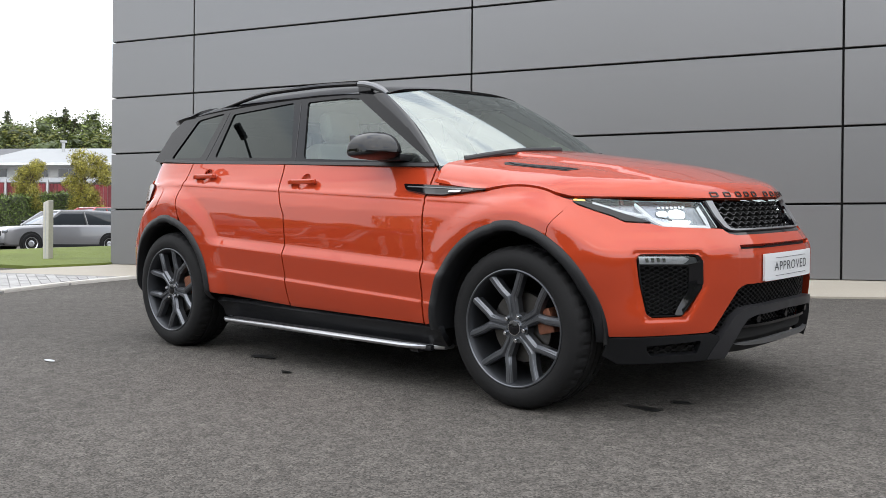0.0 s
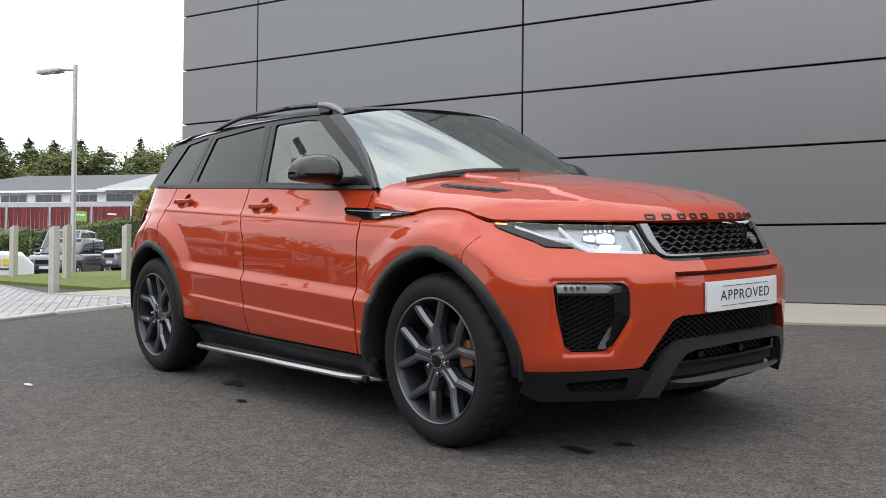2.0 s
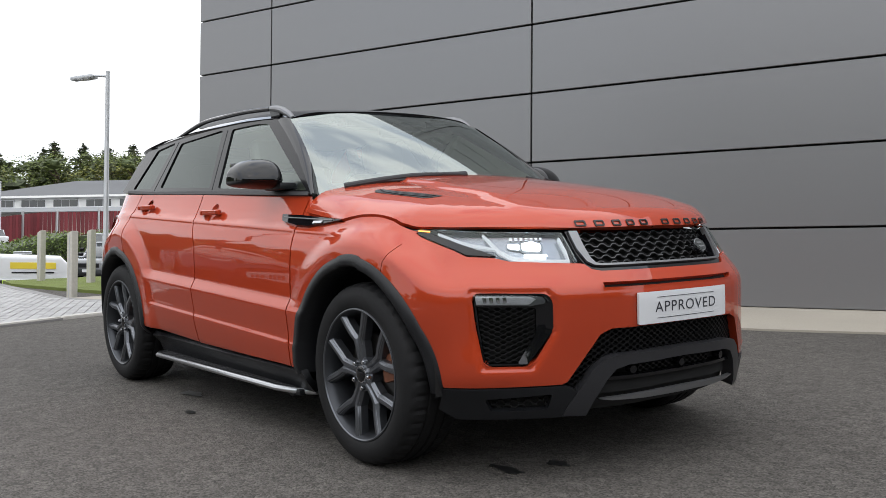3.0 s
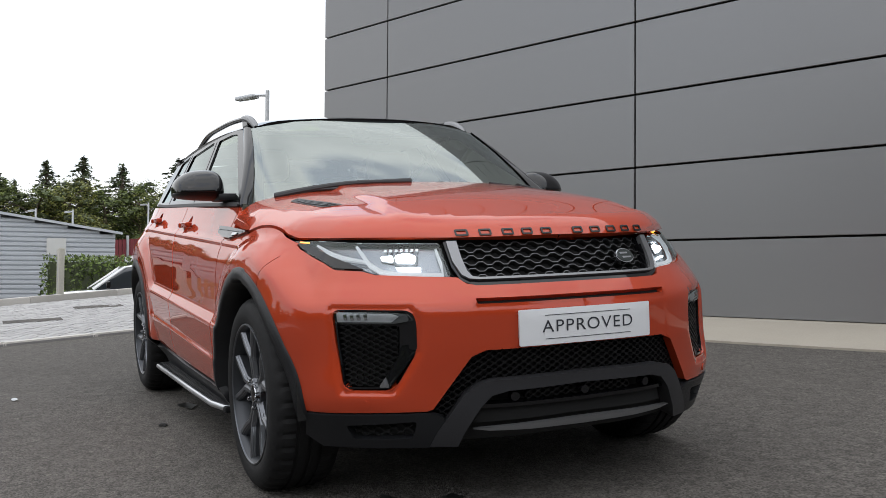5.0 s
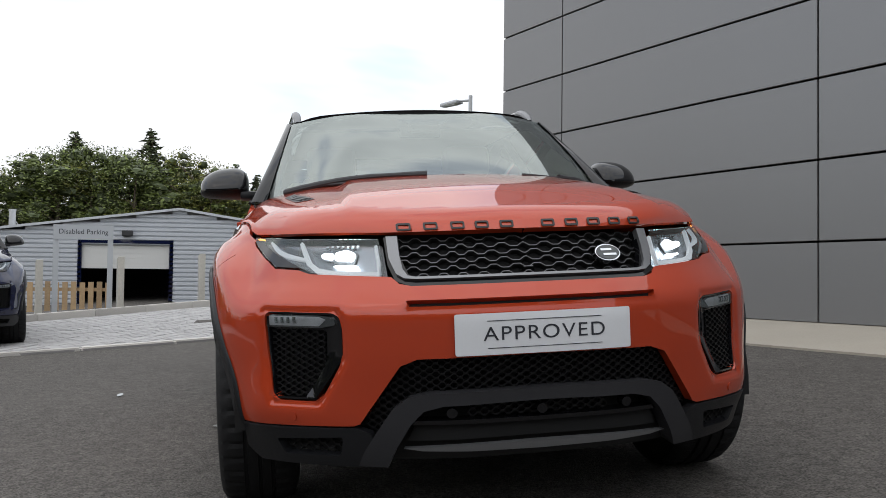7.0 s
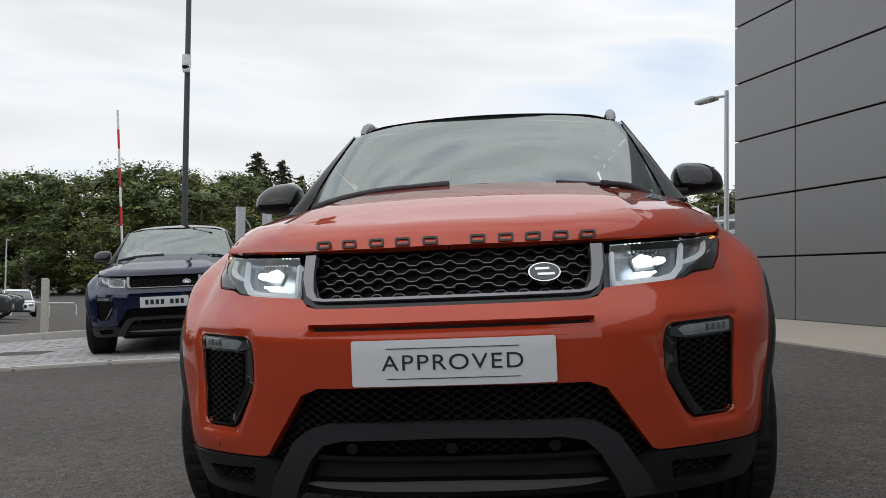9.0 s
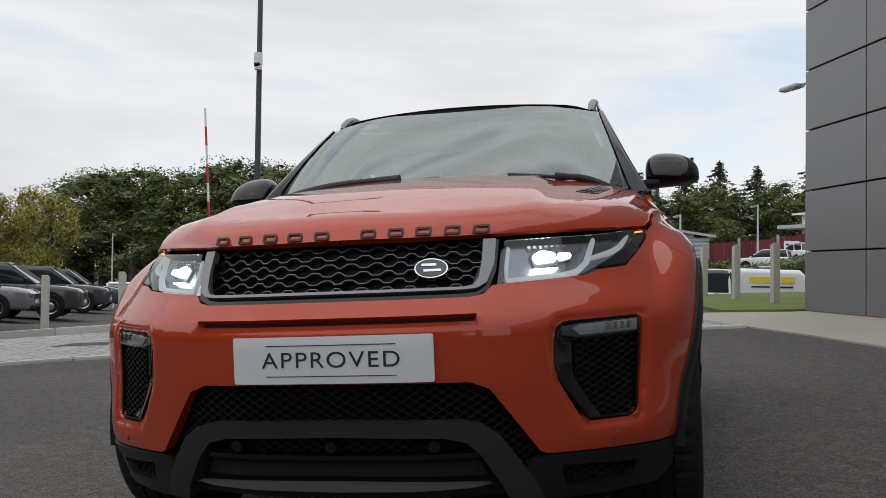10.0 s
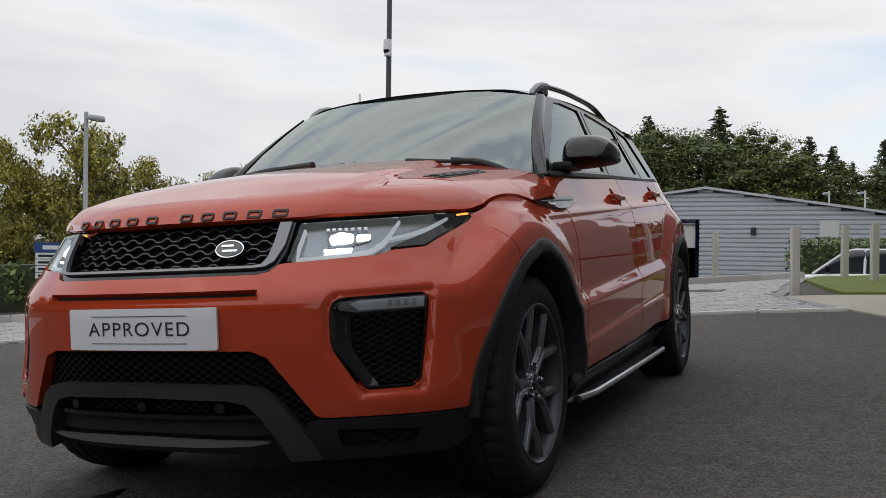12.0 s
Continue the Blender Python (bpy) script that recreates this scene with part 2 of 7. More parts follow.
GREENSIGN = material("green_sign", (0.22, 0.45, 0.08), 0.5)
BARRED = material("barrier_red", (0.55, 0.02, 0.02), 0.45)
MASTDARK = material("dark_mast", (0.07, 0.075, 0.08), 0.5, 0.4)
OIL = material("damp_stain", (0.012, 0.012, 0.012), 0.35)
# ---- the car's master surfaces (x ahead, y to its left, z up; the middle of the wheelbase is the origin) ----
def hermite(xs, ys, n=800):
    """A smooth curve through a few knots, sampled once: returns a function."""
    xs, ys = np.array(xs, float), np.array(ys, float)
    h, dlt = np.diff(xs), np.diff(ys) / np.diff(xs)
    m = np.r_[dlt[0], (dlt[:-1] * h[1:] + dlt[1:] * h[:-1]) / (h[:-1] + h[1:]), dlt[-1]]
    flat = np.r_[False, dlt[:-1] * dlt[1:] <= 0, False]
    m[flat] = 0
    gx = np.linspace(xs[0], xs[-1], n)
    k = np.clip(np.searchsorted(xs, gx) - 1, 0, len(h) - 1)
    t = (gx - xs[k]) / h[k]
    gy = ((2 * t**3 - 3 * t**2 + 1) * ys[k] + (t**3 - 2 * t**2 + t) * h[k] * m[k]
          + (3 * t**2 - 2 * t**3) * ys[k + 1] + (t**3 - t**2) * h[k] * m[k + 1])
    return lambda v: np.interp(v, gx, gy)


def smooth01(a, b, v):
    t = np.clip((v - a) / (b - a), 0, 1)
    return t * t * (3 - 2 * t)


# plan outline at bumper height, from the middle of the nose round one flank to the middle of the tail
OUT_X = (2.174, 2.160, 2.125, 2.045, 1.96, 1.865, 1.77, 1.60, 1.33, 0.9, 0.0, -0.9, -1.33, -1.7, -1.92, -2.06, -2.14, -2.16)
OUT_Y = (0.0, 0.26, 0.39, 0.56, 0.67, 0.765, 0.835, 0.90, 0.938, 0.942, 0.94, 0.94, 0.938, 0.90, 0.80, 0.60, 0.30, 0.0)
_k = np.r_[0, np.cumsum(np.hypot(np.diff(OUT_X), np.diff(OUT_Y)))]
_gx, _gy = hermite(_k, OUT_X, 3000), hermite(_k, OUT_Y, 3000)
_u = np.linspace(0, _k[-1], 3000)
_xs, _ys = _gx(_u), _gy(_u)
LEN = float(_k[-1])
_nx, _ny = np.gradient(_ys, _u), -np.gradient(_xs, _u)
_w = np.ones(61) / 61
_nx, _ny = (np.convolve(np.r_[np.full(30, v[0]), v, np.full(30, v[-1])], _w, "valid") for v in (_nx, _ny))
_nx[0], _ny[0] = 1, 0
_nn = np.hypot(_nx, _ny)
_nx, _ny = _nx / _nn, _ny / _nn


def s_of_x(x):
    """The way along the outline at which a flank point lies x metres ahead."""
    return float(np.interp(-x, -_xs, _u))


# how far the surface stands out from that outline by height: nose, flank and tail
D_NOSE = hermite((0.15, 0.24, 0.34, 0.45, 0.58, 0.66, 0.70, 0.74, 0.78, 0.83, 0.88, 0.93, 1.0, 1.1),
                 (-0.10, -0.05, -0.028, -0.02, -0.012, -0.012, -0.02, -0.045, -0.075, -0.105, -0.135, -0.165, -0.215, -0.30))
# the flank has crisp feature lines: straight runs with rounded corners a few millimetres wide
FLANK_Z = (0.15, 0.24, 0.30, 0.335, 0.36, 0.42, 0.478, 0.491, 0.612, 0.622, 0.660, 0.669, 0.72, 0.80, 0.88, 0.925, 0.944, 0.954, 0.962, 0.98, 1.02, 1.06, 1.12, 1.2)
FLANK_D = (-0.13, -0.095, -0.070, -0.034, -0.022, -0.010, -0.002, -0.010, 0.0005, -0.0005, -0.025, -0.0275, -0.0283, -0.0315, -0.0415, -0.056, -0.0655, -0.0645, -0.070, -0.088, -0.110, -0.129, -0.155, -0.19)
_fz = np.linspace(0.10, 1.25, 1151)
_fd = np.interp(_fz, FLANK_Z, FLANK_D)
_fd = np.convolve(np.pad(_fd, 4, "edge"), np.ones(9) / 9, "valid")


def D_FLANK(z):
    return np.interp(z, _fz, _fd)


D_TAIL = hermite((0.15, 0.30, 0.45, 0.6, 0.75, 0.9, 1.0, 1.1, 1.2),
                 (-0.10, -0.04, -0.01, 0.0, -0.03, -0.08, -0.11, -0.14, -0.18))


def body(s, z):
    """A point of the painted body, s metres along the outline from the nose's middle (negative: on the car's left)."""
    q = abs(s)
    x, y = np.interp(q, _u, _xs), np.interp(q, _u, _ys)
    nx, ny = np.interp(q, _u, _nx), np.interp(q, _u, _ny)
    front = smooth01(1.18, 1.72, x) if x > 0 else 0.0
    back = smooth01(-1.35, -1.95, x) if x < 0 else 0.0
    tilt = z + 0.045 * (x + 0.1) * (1 - front) * (1 - back)
    d = float(D_NOSE(z)) * front + float(D_TAIL(z)) * back + float(D_FLANK(tilt)) * (1 - front - back)
    # the flanks flare to the wheel arches from a soft edge
    for xw, rim_ in ((1.33, 0.60), (-1.33, 0.635)):
        w = float(smooth01(rim_, rim_ - 0.11, math.hypot(x - xw, z - 0.36))) * float(smooth01(0.28, 0.40, z))
        d += max((0.003 if xw < 0 else -0.006) - d, 0.0) * w * (0.9 if xw < 0 else 0.75)
    # the flared front wing and the full lower corner of the bumper
    if x > 0.6:
        d += 0.022 * np.exp(-((x - 1.62) / 0.20) ** 2) * np.exp(-((z - 0.62) / 0.16) ** 2)
        d += 0.023 * np.exp(-((x - 1.90) / 0.12) ** 2) * np.exp(-((z - 0.41) / 0.10) ** 2)
        d += 0.014 * np.exp(-((x - 1.48) / 0.25) ** 2) * np.exp(-((z - 0.80) / 0.075) ** 2)
    return (x + nx * d, -math.copysign(1, s) * (y + ny * d), z)


def flank(x, z):
    return body(s_of_x(x), z)


NOOK = ((0.873, 0.690), (0.60, 0.686), (0.580, 0.655), (0.580, 0.555), (0.660, 0.432), (0.828, 0.432), (0.860, 0.580))


def bumper(s, z):
    """The bumper's skin: the body, rolled in round the side vents and set back a little under the slot."""
    p = np.array(body(s, z))
    q = abs(s)
    back_ = 0.006 * float(smooth01(0.396, 0.388, q)) * float(smooth01(0.708, 0.700, z))
    if 0.50 < q < 0.95 and 0.38 < z < 0.75:
        gap = 9.0
        for (ax, az), (bx, bz) in zip(NOOK, NOOK[1:] + NOOK[:1]):
            wx, wz = bx - ax, bz - az
            f = min(max(((q - ax) * wx + (z - az) * wz) / (wx * wx + wz * wz), 0), 1)
            gap = min(gap, math.hypot(q - ax - f * wx, z - az - f * wz))
        f = max(1 - gap / 0.030, 0.0)
        back_ += 0.011 * f * f
    nx, ny = np.interp(q, _u, _nx), np.interp(q, _u, _ny)
    return (p[0] - nx * back_, p[1] + math.copysign(1, s) * ny * back_, z)


def nook_trim(s, z):
    """The trim inside the nook falls away from the bumper's edge towards the mesh."""
    rim_ = ((0.868, 0.700), (0.605, 0.690), (0.580, 0.660), (0.578, 0.557), (0.674, 0.438), (0.72, 0.438))
    gap = 1.0
    for (ax, az), (bx, bz) in zip(rim_[:-1], rim_[1:]):
        wx, wz = bx - ax, bz - az
        f = min(max(((s - ax) * wx + (z - az) * wz) / (wx * wx + wz * wz), 0), 1)
        gap = min(gap, math.hypot(s - ax - f * wx, z - az - f * wz))
    sink = 0.008 + 0.017 * min(gap / 0.05, 1.0)
    p = body(s, z)
    return (p[0] - float(np.interp(s, _u, _nx)) * sink, p[1] + float(np.interp(s, _u, _ny)) * sink, z)


# the bonnet: a height over the plan, rounded down to its lip, which follows the body
LIP_Z = hermite((0.0, 0.4, 0.6, 0.9, 1.10, 1.18, 1.25, 1.33, 1.40, 1.45, 1.50, 1.575, 1.63, 1.72, 1.84, 1.98), (0.899, 0.897, 0.900, 0.907, 0.911, 0.914, 0.931, 0.957, 0.970, 0.973, 0.972, 0.962, 0.953, 0.957, 0.971, 0.992))
LIP = np.array([body(v, float(LIP_Z(v))) for v in np.linspace(0.001, s_of_x(0.80), 160)]) * (1, -1, 1)
B_MID = hermite((0.70, 0.9, 1.0, 1.2, 1.435, 1.6, 1.8, 1.92, 2.0, 2.06), (1.165, 1.148, 1.138, 1.113, 1.081, 1.055, 1.017, 0.990, 0.970, 0.955))


def bonnet(x, y):
    v = abs(y)
    top = float(B_MID(x)) - 0.035 * (v / 0.6) ** 2 - 0.05 * smooth01(0.5, 1.0, v)
    top += 0.018 * smooth01(0.475, 0.425, v - 0.10 * (x - 1.2)) * smooth01(1.95, 1.6, x)
    seg = np.hypot(LIP[:, 0] - x, LIP[:, 1] - v)
    k = int(np.argmin(seg))
    a = LIP[max(k - 1, 0):k + 2, :2]
    e = seg[k]
    for p, q in zip(a[:-1], a[1:]):
        w = q - p
        f = np.clip(((x - p[0]) * w[0] + (v - p[1]) * w[1]) / (w @ w), 0, 1)
        e = min(e, math.hypot(p[0] + f * w[0] - x, p[1] + f * w[1] - v))
    round_ = 0.085 + 0.03 * smooth01(1.7, 1.2, x)
    f = 1 - min(e / round_, 1)
    drop = 1 - math.sqrt(max(1 - f * f, 0))
    return (x, y, top - max(top - LIP[k, 2], 0.02) * drop)


def screen(y, z):
    """The windscreen."""
    d = z - 1.12
    return (1.03 - 1.70 * d - d * (d - 0.36) - 0.25 * y * y - 0.70 * y ** 4, y, z)


def glass(x, z):
    """The side windows on the car's right."""
    return (x, -(0.792 - 0.486 * (z - 1.10) - 0.016 * ((x + 0.2) / 1.2) ** 2), z)


R_MID = hermite((-1.85, -1.65, -1.4, -1.0, -0.6, -0.2, 0.2, 0.4, 0.5), (1.462, 1.508, 1.536, 1.560, 1.570, 1.567, 1.538, 1.504, 1.48))


def roof(x, y):
    v = abs(y)
    return (x, y, float(R_MID(x)) - 0.045 * (v / 0.6) ** 2 - 0.055 * max((v - 0.45) / 0.2, 0) ** 2)

# ---- building helpers ----
def finish(name, me, mat, parent=None, label=""):
    if mat is not None:
        me.materials.append(mat)
    ob = new(name, me)
    if parent is not None:
        ob.parent = parent
    if label:
        ob["label"] = label
    return ob


def part(name, bm, mat, parent=None, label="", smooth=False, angle=35):
    """One bmesh as one mesh object under a thing or a part."""
    if smooth:
        bmesh.ops.recalc_face_normals(bm, faces=bm.faces)
        for f in bm.faces:
            f.smooth = True
        for e in bm.edges:
            if len(e.link_faces) == 2 and e.calc_face_angle(0) > radians(angle):
                e.smooth = False
    me = bpy.data.meshes.new(name)
    bm.to_mesh(me)
    bm.free()
    return finish(name, me, mat, parent, label)


def raw(name, verts, faces, mat, parent=None, label="", smooth=False, normals=None):
    me = bpy.data.meshes.new(name)
    me.from_pydata([tuple(map(float, v)) for v in verts], [], faces)
    if smooth or normals is not None:
        me.polygons.foreach_set("use_smooth", [True] * len(me.polygons))
    me.update()
    if normals is not None:
        me.normals_split_custom_set_from_vertices([tuple(map(float, n)) for n in normals])
    return finish(name, me, mat, parent, label)


def thing(name, label, category, m=None, group="", kind=""):
    ob = tagged(new(name), label, category, group, kind)
    if m is not None:
        ob.matrix_basis = m
    return ob


def box(x0, x1, y0, y1, z0, z1, bevel=0.0, seg=2, m=None, bm=None):
    bm = bm or bmesh.new()
    made = bmesh.ops.create_cube(bm, size=1.0, matrix=Matrix.Translation(((x0 + x1) / 2, (y0 + y1) / 2, (z0 + z1) / 2)) @ Matrix.Diagonal((x1 - x0, y1 - y0, z1 - z0, 1)))
    vs = made["verts"]
    if bevel:
        es = list({e for v in vs for e in v.link_edges})
        res = bmesh.ops.bevel(bm, geom=es, offset=bevel, segments=seg, profile=0.6, affect="EDGES")
        vs = list({v for v in vs if v.is_valid} | set(res["verts"]))
    if m is not None:
        bmesh.ops.transform(bm, matrix=m, verts=vs)
    return bm


def disc(r, depth, m, seg=24, r2=None, bm=None):
    bm = bm or bmesh.new()
    bmesh.ops.create_cone(bm, cap_ends=True, segments=seg, radius1=r, radius2=r if r2 is None else r2, depth=depth, matrix=m)
    return bm


def tube(pts, radii, seg=10, bm=None, flat=1.0):
    """A round bar along some points; flat squeezes its height."""
    bm = bm or bmesh.new()
    pts = [Vector(p) for p in pts]
    rows = []
    for k, p in enumerate(pts):
        d = (pts[min(k + 1, len(pts) - 1)] - pts[max(k - 1, 0)]).normalized()
        a = d.cross(Vector((0, 0, 1)) if abs(d.z) < 0.9 else Vector((1, 0, 0))).normalized()
        b = a.cross(d)
        r = radii[k] if hasattr(radii, "__len__") else radii
        rows.append([bm.verts.new(p + a * r * math.cos(t) + b * r * flat * math.sin(t)) for t in np.linspace(0, 2 * math.pi, seg, endpoint=False)])
    for u, v in zip(rows[:-1], rows[1:]):
        for k in range(seg):
            bm.faces.new((u[k], u[(k + 1) % seg], v[(k + 1) % seg], v[k]))
    bm.faces.new(rows[0][::-1])
    bm.faces.new(rows[-1])
    return bm


def lathe(profile, seg, bm=None):
    """Turns a profile of (radius, y) about the y axis."""
    bm = bm or bmesh.new()
    rows = []
    for t in np.linspace(0, 2 * math.pi, seg, endpoint=False):
        rows.append([bm.verts.new((r * math.cos(t), y, r * math.sin(t))) for r, y in profile])
    for k in range(seg):
        a, b = rows[k], rows[(k + 1) % seg]
        for j in range(len(profile) - 1):
            bm.faces.new((a[j], a[j + 1], b[j + 1], b[j]))
    return bm


def rounded(pts, r, n=4):
    """A polygon with its corners rounded."""
    out = []
    for k, p in enumerate(pts):
        a, p, b = (np.array(pts[(k + d) % len(pts)], float) for d in (-1, 0, 1))
        ra, rb = (min(r, 0.45 * np.linalg.norm(q - p)) for q in (a, b))
        u, v = p + (a - p) / max(np.linalg.norm(a - p), 1e-9) * ra, p + (b - p) / max(np.linalg.norm(b - p), 1e-9) * rb
        for t in np.linspace(0, 1, n):
            out.append(tuple((1 - t) ** 2 * u + 2 * t * (1 - t) * p + t * t * v))
    return out


def both(pts):
    """An outline and its mirror image about the middle, as one closed outline: given from the middle outwards and round."""
    return list(pts) + [(-a, b) for a, b in reversed(pts)]


def inside(pts, poly):
    x, y = pts[:, 0], pts[:, 1]
    hit = np.zeros(len(pts), bool)
    for (ax, ay), (bx, by) in zip(poly, poly[1:] + poly[:1]):
        cross = (ay > y) != (by > y)
        with np.errstate(divide="ignore", invalid="ignore"):
            hit ^= cross & (x < (bx - ax) * (y - ay) / (by - ay) + ax)
    return hit


def dense(poly, step):
    out = []
    for a, b in zip(poly, poly[1:] + poly[:1]):
        n = max(1, math.ceil(math.dist(a, b) / step))
        out += [(a[0] + (b[0] - a[0]) * k / n, a[1] + (b[1] - a[1]) * k / n) for k in range(n)]
    return out


def edge_gap(pts, loops):
    gap = np.full(len(pts), 9.0)
    for loop in loops:
        q = np.array(loop)
        for a, b in zip(q, np.roll(q, -1, 0)):
            w = b - a
            f = np.clip(((pts - a) @ w) / max(w @ w, 1e-12), 0, 1)
            gap = np.minimum(gap, np.hypot(*(pts - a - f[:, None] * w).T))
    return gap


HEART = np.array((0.0, 0.0, 0.75))


def skin(name, poly, fn, mat, parent, holes=(), step=0.035, depth=0.014, lift=0.0, mirror=False, label="", rings=(), heart=HEART, creases=()):
    """A panel cut to an outline in the plane and laid on a surface fn(u, v), with a folded edge."""
    loops = [dense(list(poly), step)] + [dense(list(h), step * 0.7) for h in holes]
    q = np.array(loops[0])
    lo, hi = q.min(0), q.max(0)
    gx, gy = np.meshgrid(np.arange(lo[0] + step / 2, hi[0], step), np.arange(lo[1] + step / 2, hi[1], step))
    inner = np.stack([gx.ravel(), gy.ravel()], 1)
    ok = inside(inner, loops[0])
    for h in loops[1:]:
        ok &= ~inside(inner, h)
    inner = inner[ok]
    if len(inner):
        inner = inner[edge_gap(inner, loops) > step * 0.45]
    for r in rings:
        c = np.array(loops[0])
        t = np.roll(c, -1, 0) - np.roll(c, 1, 0)
        nrm = np.stack([-t[:, 1], t[:, 0]], 1) / np.maximum(np.hypot(*t.T), 1e-9)[:, None]
        area = np.sum(c[:, 0] * np.roll(c[:, 1], -1) - c[:, 1] * np.roll(c[:, 0], -1))
        extra = c + nrm * r * (1 if area > 0 else -1)
        extra = extra[inside(extra, loops[0])]
        extra = extra[edge_gap(extra, loops) > r * 0.8]
        if len(inner):
            far = np.array([np.min(np.hypot(*(extra - p).T)) if len(extra) else 9 for p in inner])
            inner = inner[far > step * 0.35]
        inner = np.concatenate([inner, extra]) if len(inner) else extra
    if creases:
        xs_ = np.arange(lo[0], hi[0], step)
        extra = np.array([(x, c - 0.045 * (x + 0.1)) for c in creases for x in xs_ if x < 1.2])
        extra = extra[inside(extra, loops[0])]
        extra = extra[edge_gap(extra, loops) > 0.004]
        far = np.array([np.min(np.abs(p[1] + 0.045 * (p[0] + 0.1) - np.array(creases))) for p in inner])
        inner = np.concatenate([inner[(far > 0.007) | (inner[:, 0] > 1.2)], extra])
    pts, edges, n = [], [], 0
    for loop in loops:
        edges += [(n + k, n + (k + 1) % len(loop)) for k in range(len(loop))]
        pts += [Vector(p) for p in loop]
        n += len(loop)
    pts += [Vector(p) for p in inner]
    flat, _, tris, *_ = mathutils.geometry.delaunay_2d_cdt(pts, edges, [], 0, 1e-6)
    flat = np.array([tuple(v) for v in flat])
    mid = np.array([flat[list(t)].mean(0) for t in tris])
    keep = inside(mid, loops[0])
    for h in loops[1:]:
        keep &= ~inside(mid, h)
    tris = [list(t) for t, k in zip(tris, keep) if k]
    used = sorted({k for t in tris for k in t})
    to = {k: n for n, k in enumerate(used)}
    flat, tris = flat[used], [[to[k] for k in t] for t in tris]

    def place(p):
        a = np.array(fn(*p))
        du = np.array(fn(p[0] + 0.004, p[1])) - np.array(fn(p[0] - 0.004, p[1]))
        dv = np.array(fn(p[0], p[1] + 0.004)) - np.array(fn(p[0], p[1] - 0.004))
        nn = np.cross(du, dv)
        nn = nn / max(np.linalg.norm(nn), 1e-12)
        if nn @ (a - heart) < 0:
            nn = -nn
        return a + nn * lift, nn

    placed = [place(p) for p in flat]
    verts, normals, faces = [p for p, _ in placed], [k for _, k in placed], []
    for t in tris:
        a, b, c = (verts[k] for k in t)
        faces.append(t if np.cross(b - a, c - a) @ normals[t[0]] > 0 else t[::-1])
    for loop in loops:
        rim = [place(p) for p in loop]
        first = len(verts)
        m = len(loop)
        for k in range(m):
            p, nn = rim[k]
            verts += [p, p - nn * depth]
            d = rim[(k + 1) % m][0] - rim[(k - 1) % m][0]
            side_ = np.cross(d, nn)
            side_ = side_ / max(np.linalg.norm(side_), 1e-9)
            normals += [side_, side_]
        for k in range(m):
            a, b = first + 2 * k, first + 2 * ((k + 1) % m)
            faces.append([a, a + 1, b + 1, b])
    if mirror:
        verts, normals = [v * (1, -1, 1) for v in verts], [k * (1, -1, 1) for k in normals]
        faces = [f[::-1] for f in faces]
    return raw(name, verts, faces, mat, parent, label, normals=normals)


def strip(path, width, fn, lift=0.0):
    """The outline of a band of some width along points in the plane."""
    p = np.array(path, float)
    t = np.gradient(p, axis=0)
    n = np.stack([-t[:, 1], t[:, 0]], 1) / np.maximum(np.hypot(*t.T), 1e-9)[:, None]
    w = np.array(width) / 2 if hasattr(width, "__len__") else np.full(len(p), width / 2)
    return [tuple(v) for v in p + n * w[:, None]] + [tuple(v) for v in (p - n * w[:, None])[::-1]]


def honeycomb(name, poly, fn, mat, parent, pitch, row, bar, lift, proud, mirror=False, label="", amp=0.40):
    """Rows of kinked bars that leave long six-sided cells, cut to an outline."""
    q = np.array(poly)
    lo, hi = q.min(0), q.max(0)
    verts, faces = [], []
    for k, z in enumerate(np.arange(lo[1] + row * 0.6, hi[1], row)):
        us = np.arange(lo[0] - pitch, hi[0] + pitch, pitch / 16)
        ph = ((us / pitch + (0.5 if k % 2 else 0.0)) % 1.0)
        wave = np.clip(np.abs(ph - 0.5) * 9 - 2.25, -1, 1) * row * amp
        run = []
        pts2 = np.stack([us, z + wave], 1)
        ok = inside(pts2, list(map(tuple, poly)))
        for j in range(len(us)):
            if ok[j]:
                a, b = np.array(fn(pts2[j, 0], pts2[j, 1] - bar / 2)), np.array(fn(pts2[j, 0], pts2[j, 1] + bar / 2))
                out = np.array(fn(pts2[j, 0] + 0.004, pts2[j, 1])) - np.array(fn(pts2[j, 0] - 0.004, pts2[j, 1]))
                nn = np.cross(out, b - a)
                nn /= max(np.linalg.norm(nn), 1e-12)
                nn = nn if nn @ (a - HEART) > 0 else -nn
                run.append((a + nn * lift, b + nn * lift, b + nn * (lift + proud), a + nn * (lift + proud)))
            if (not ok[j] or j == len(us) - 1) and run:
                n = len(verts)
                for c in run:
                    verts += list(c)
                for i in range(len(run) - 1):
                    for e in range(4):
                        faces.append([n + 4 * i + e, n + 4 * i + (e + 1) % 4, n + 4 * i + 4 + (e + 1) % 4, n + 4 * i + 4 + e])
                run = []
    if mirror:
        verts, faces = [np.array(v) * (1, -1, 1) for v in verts], [f[::-1] for f in faces]
    ob = raw(name, verts, faces, mat, parent, label)
    return ob


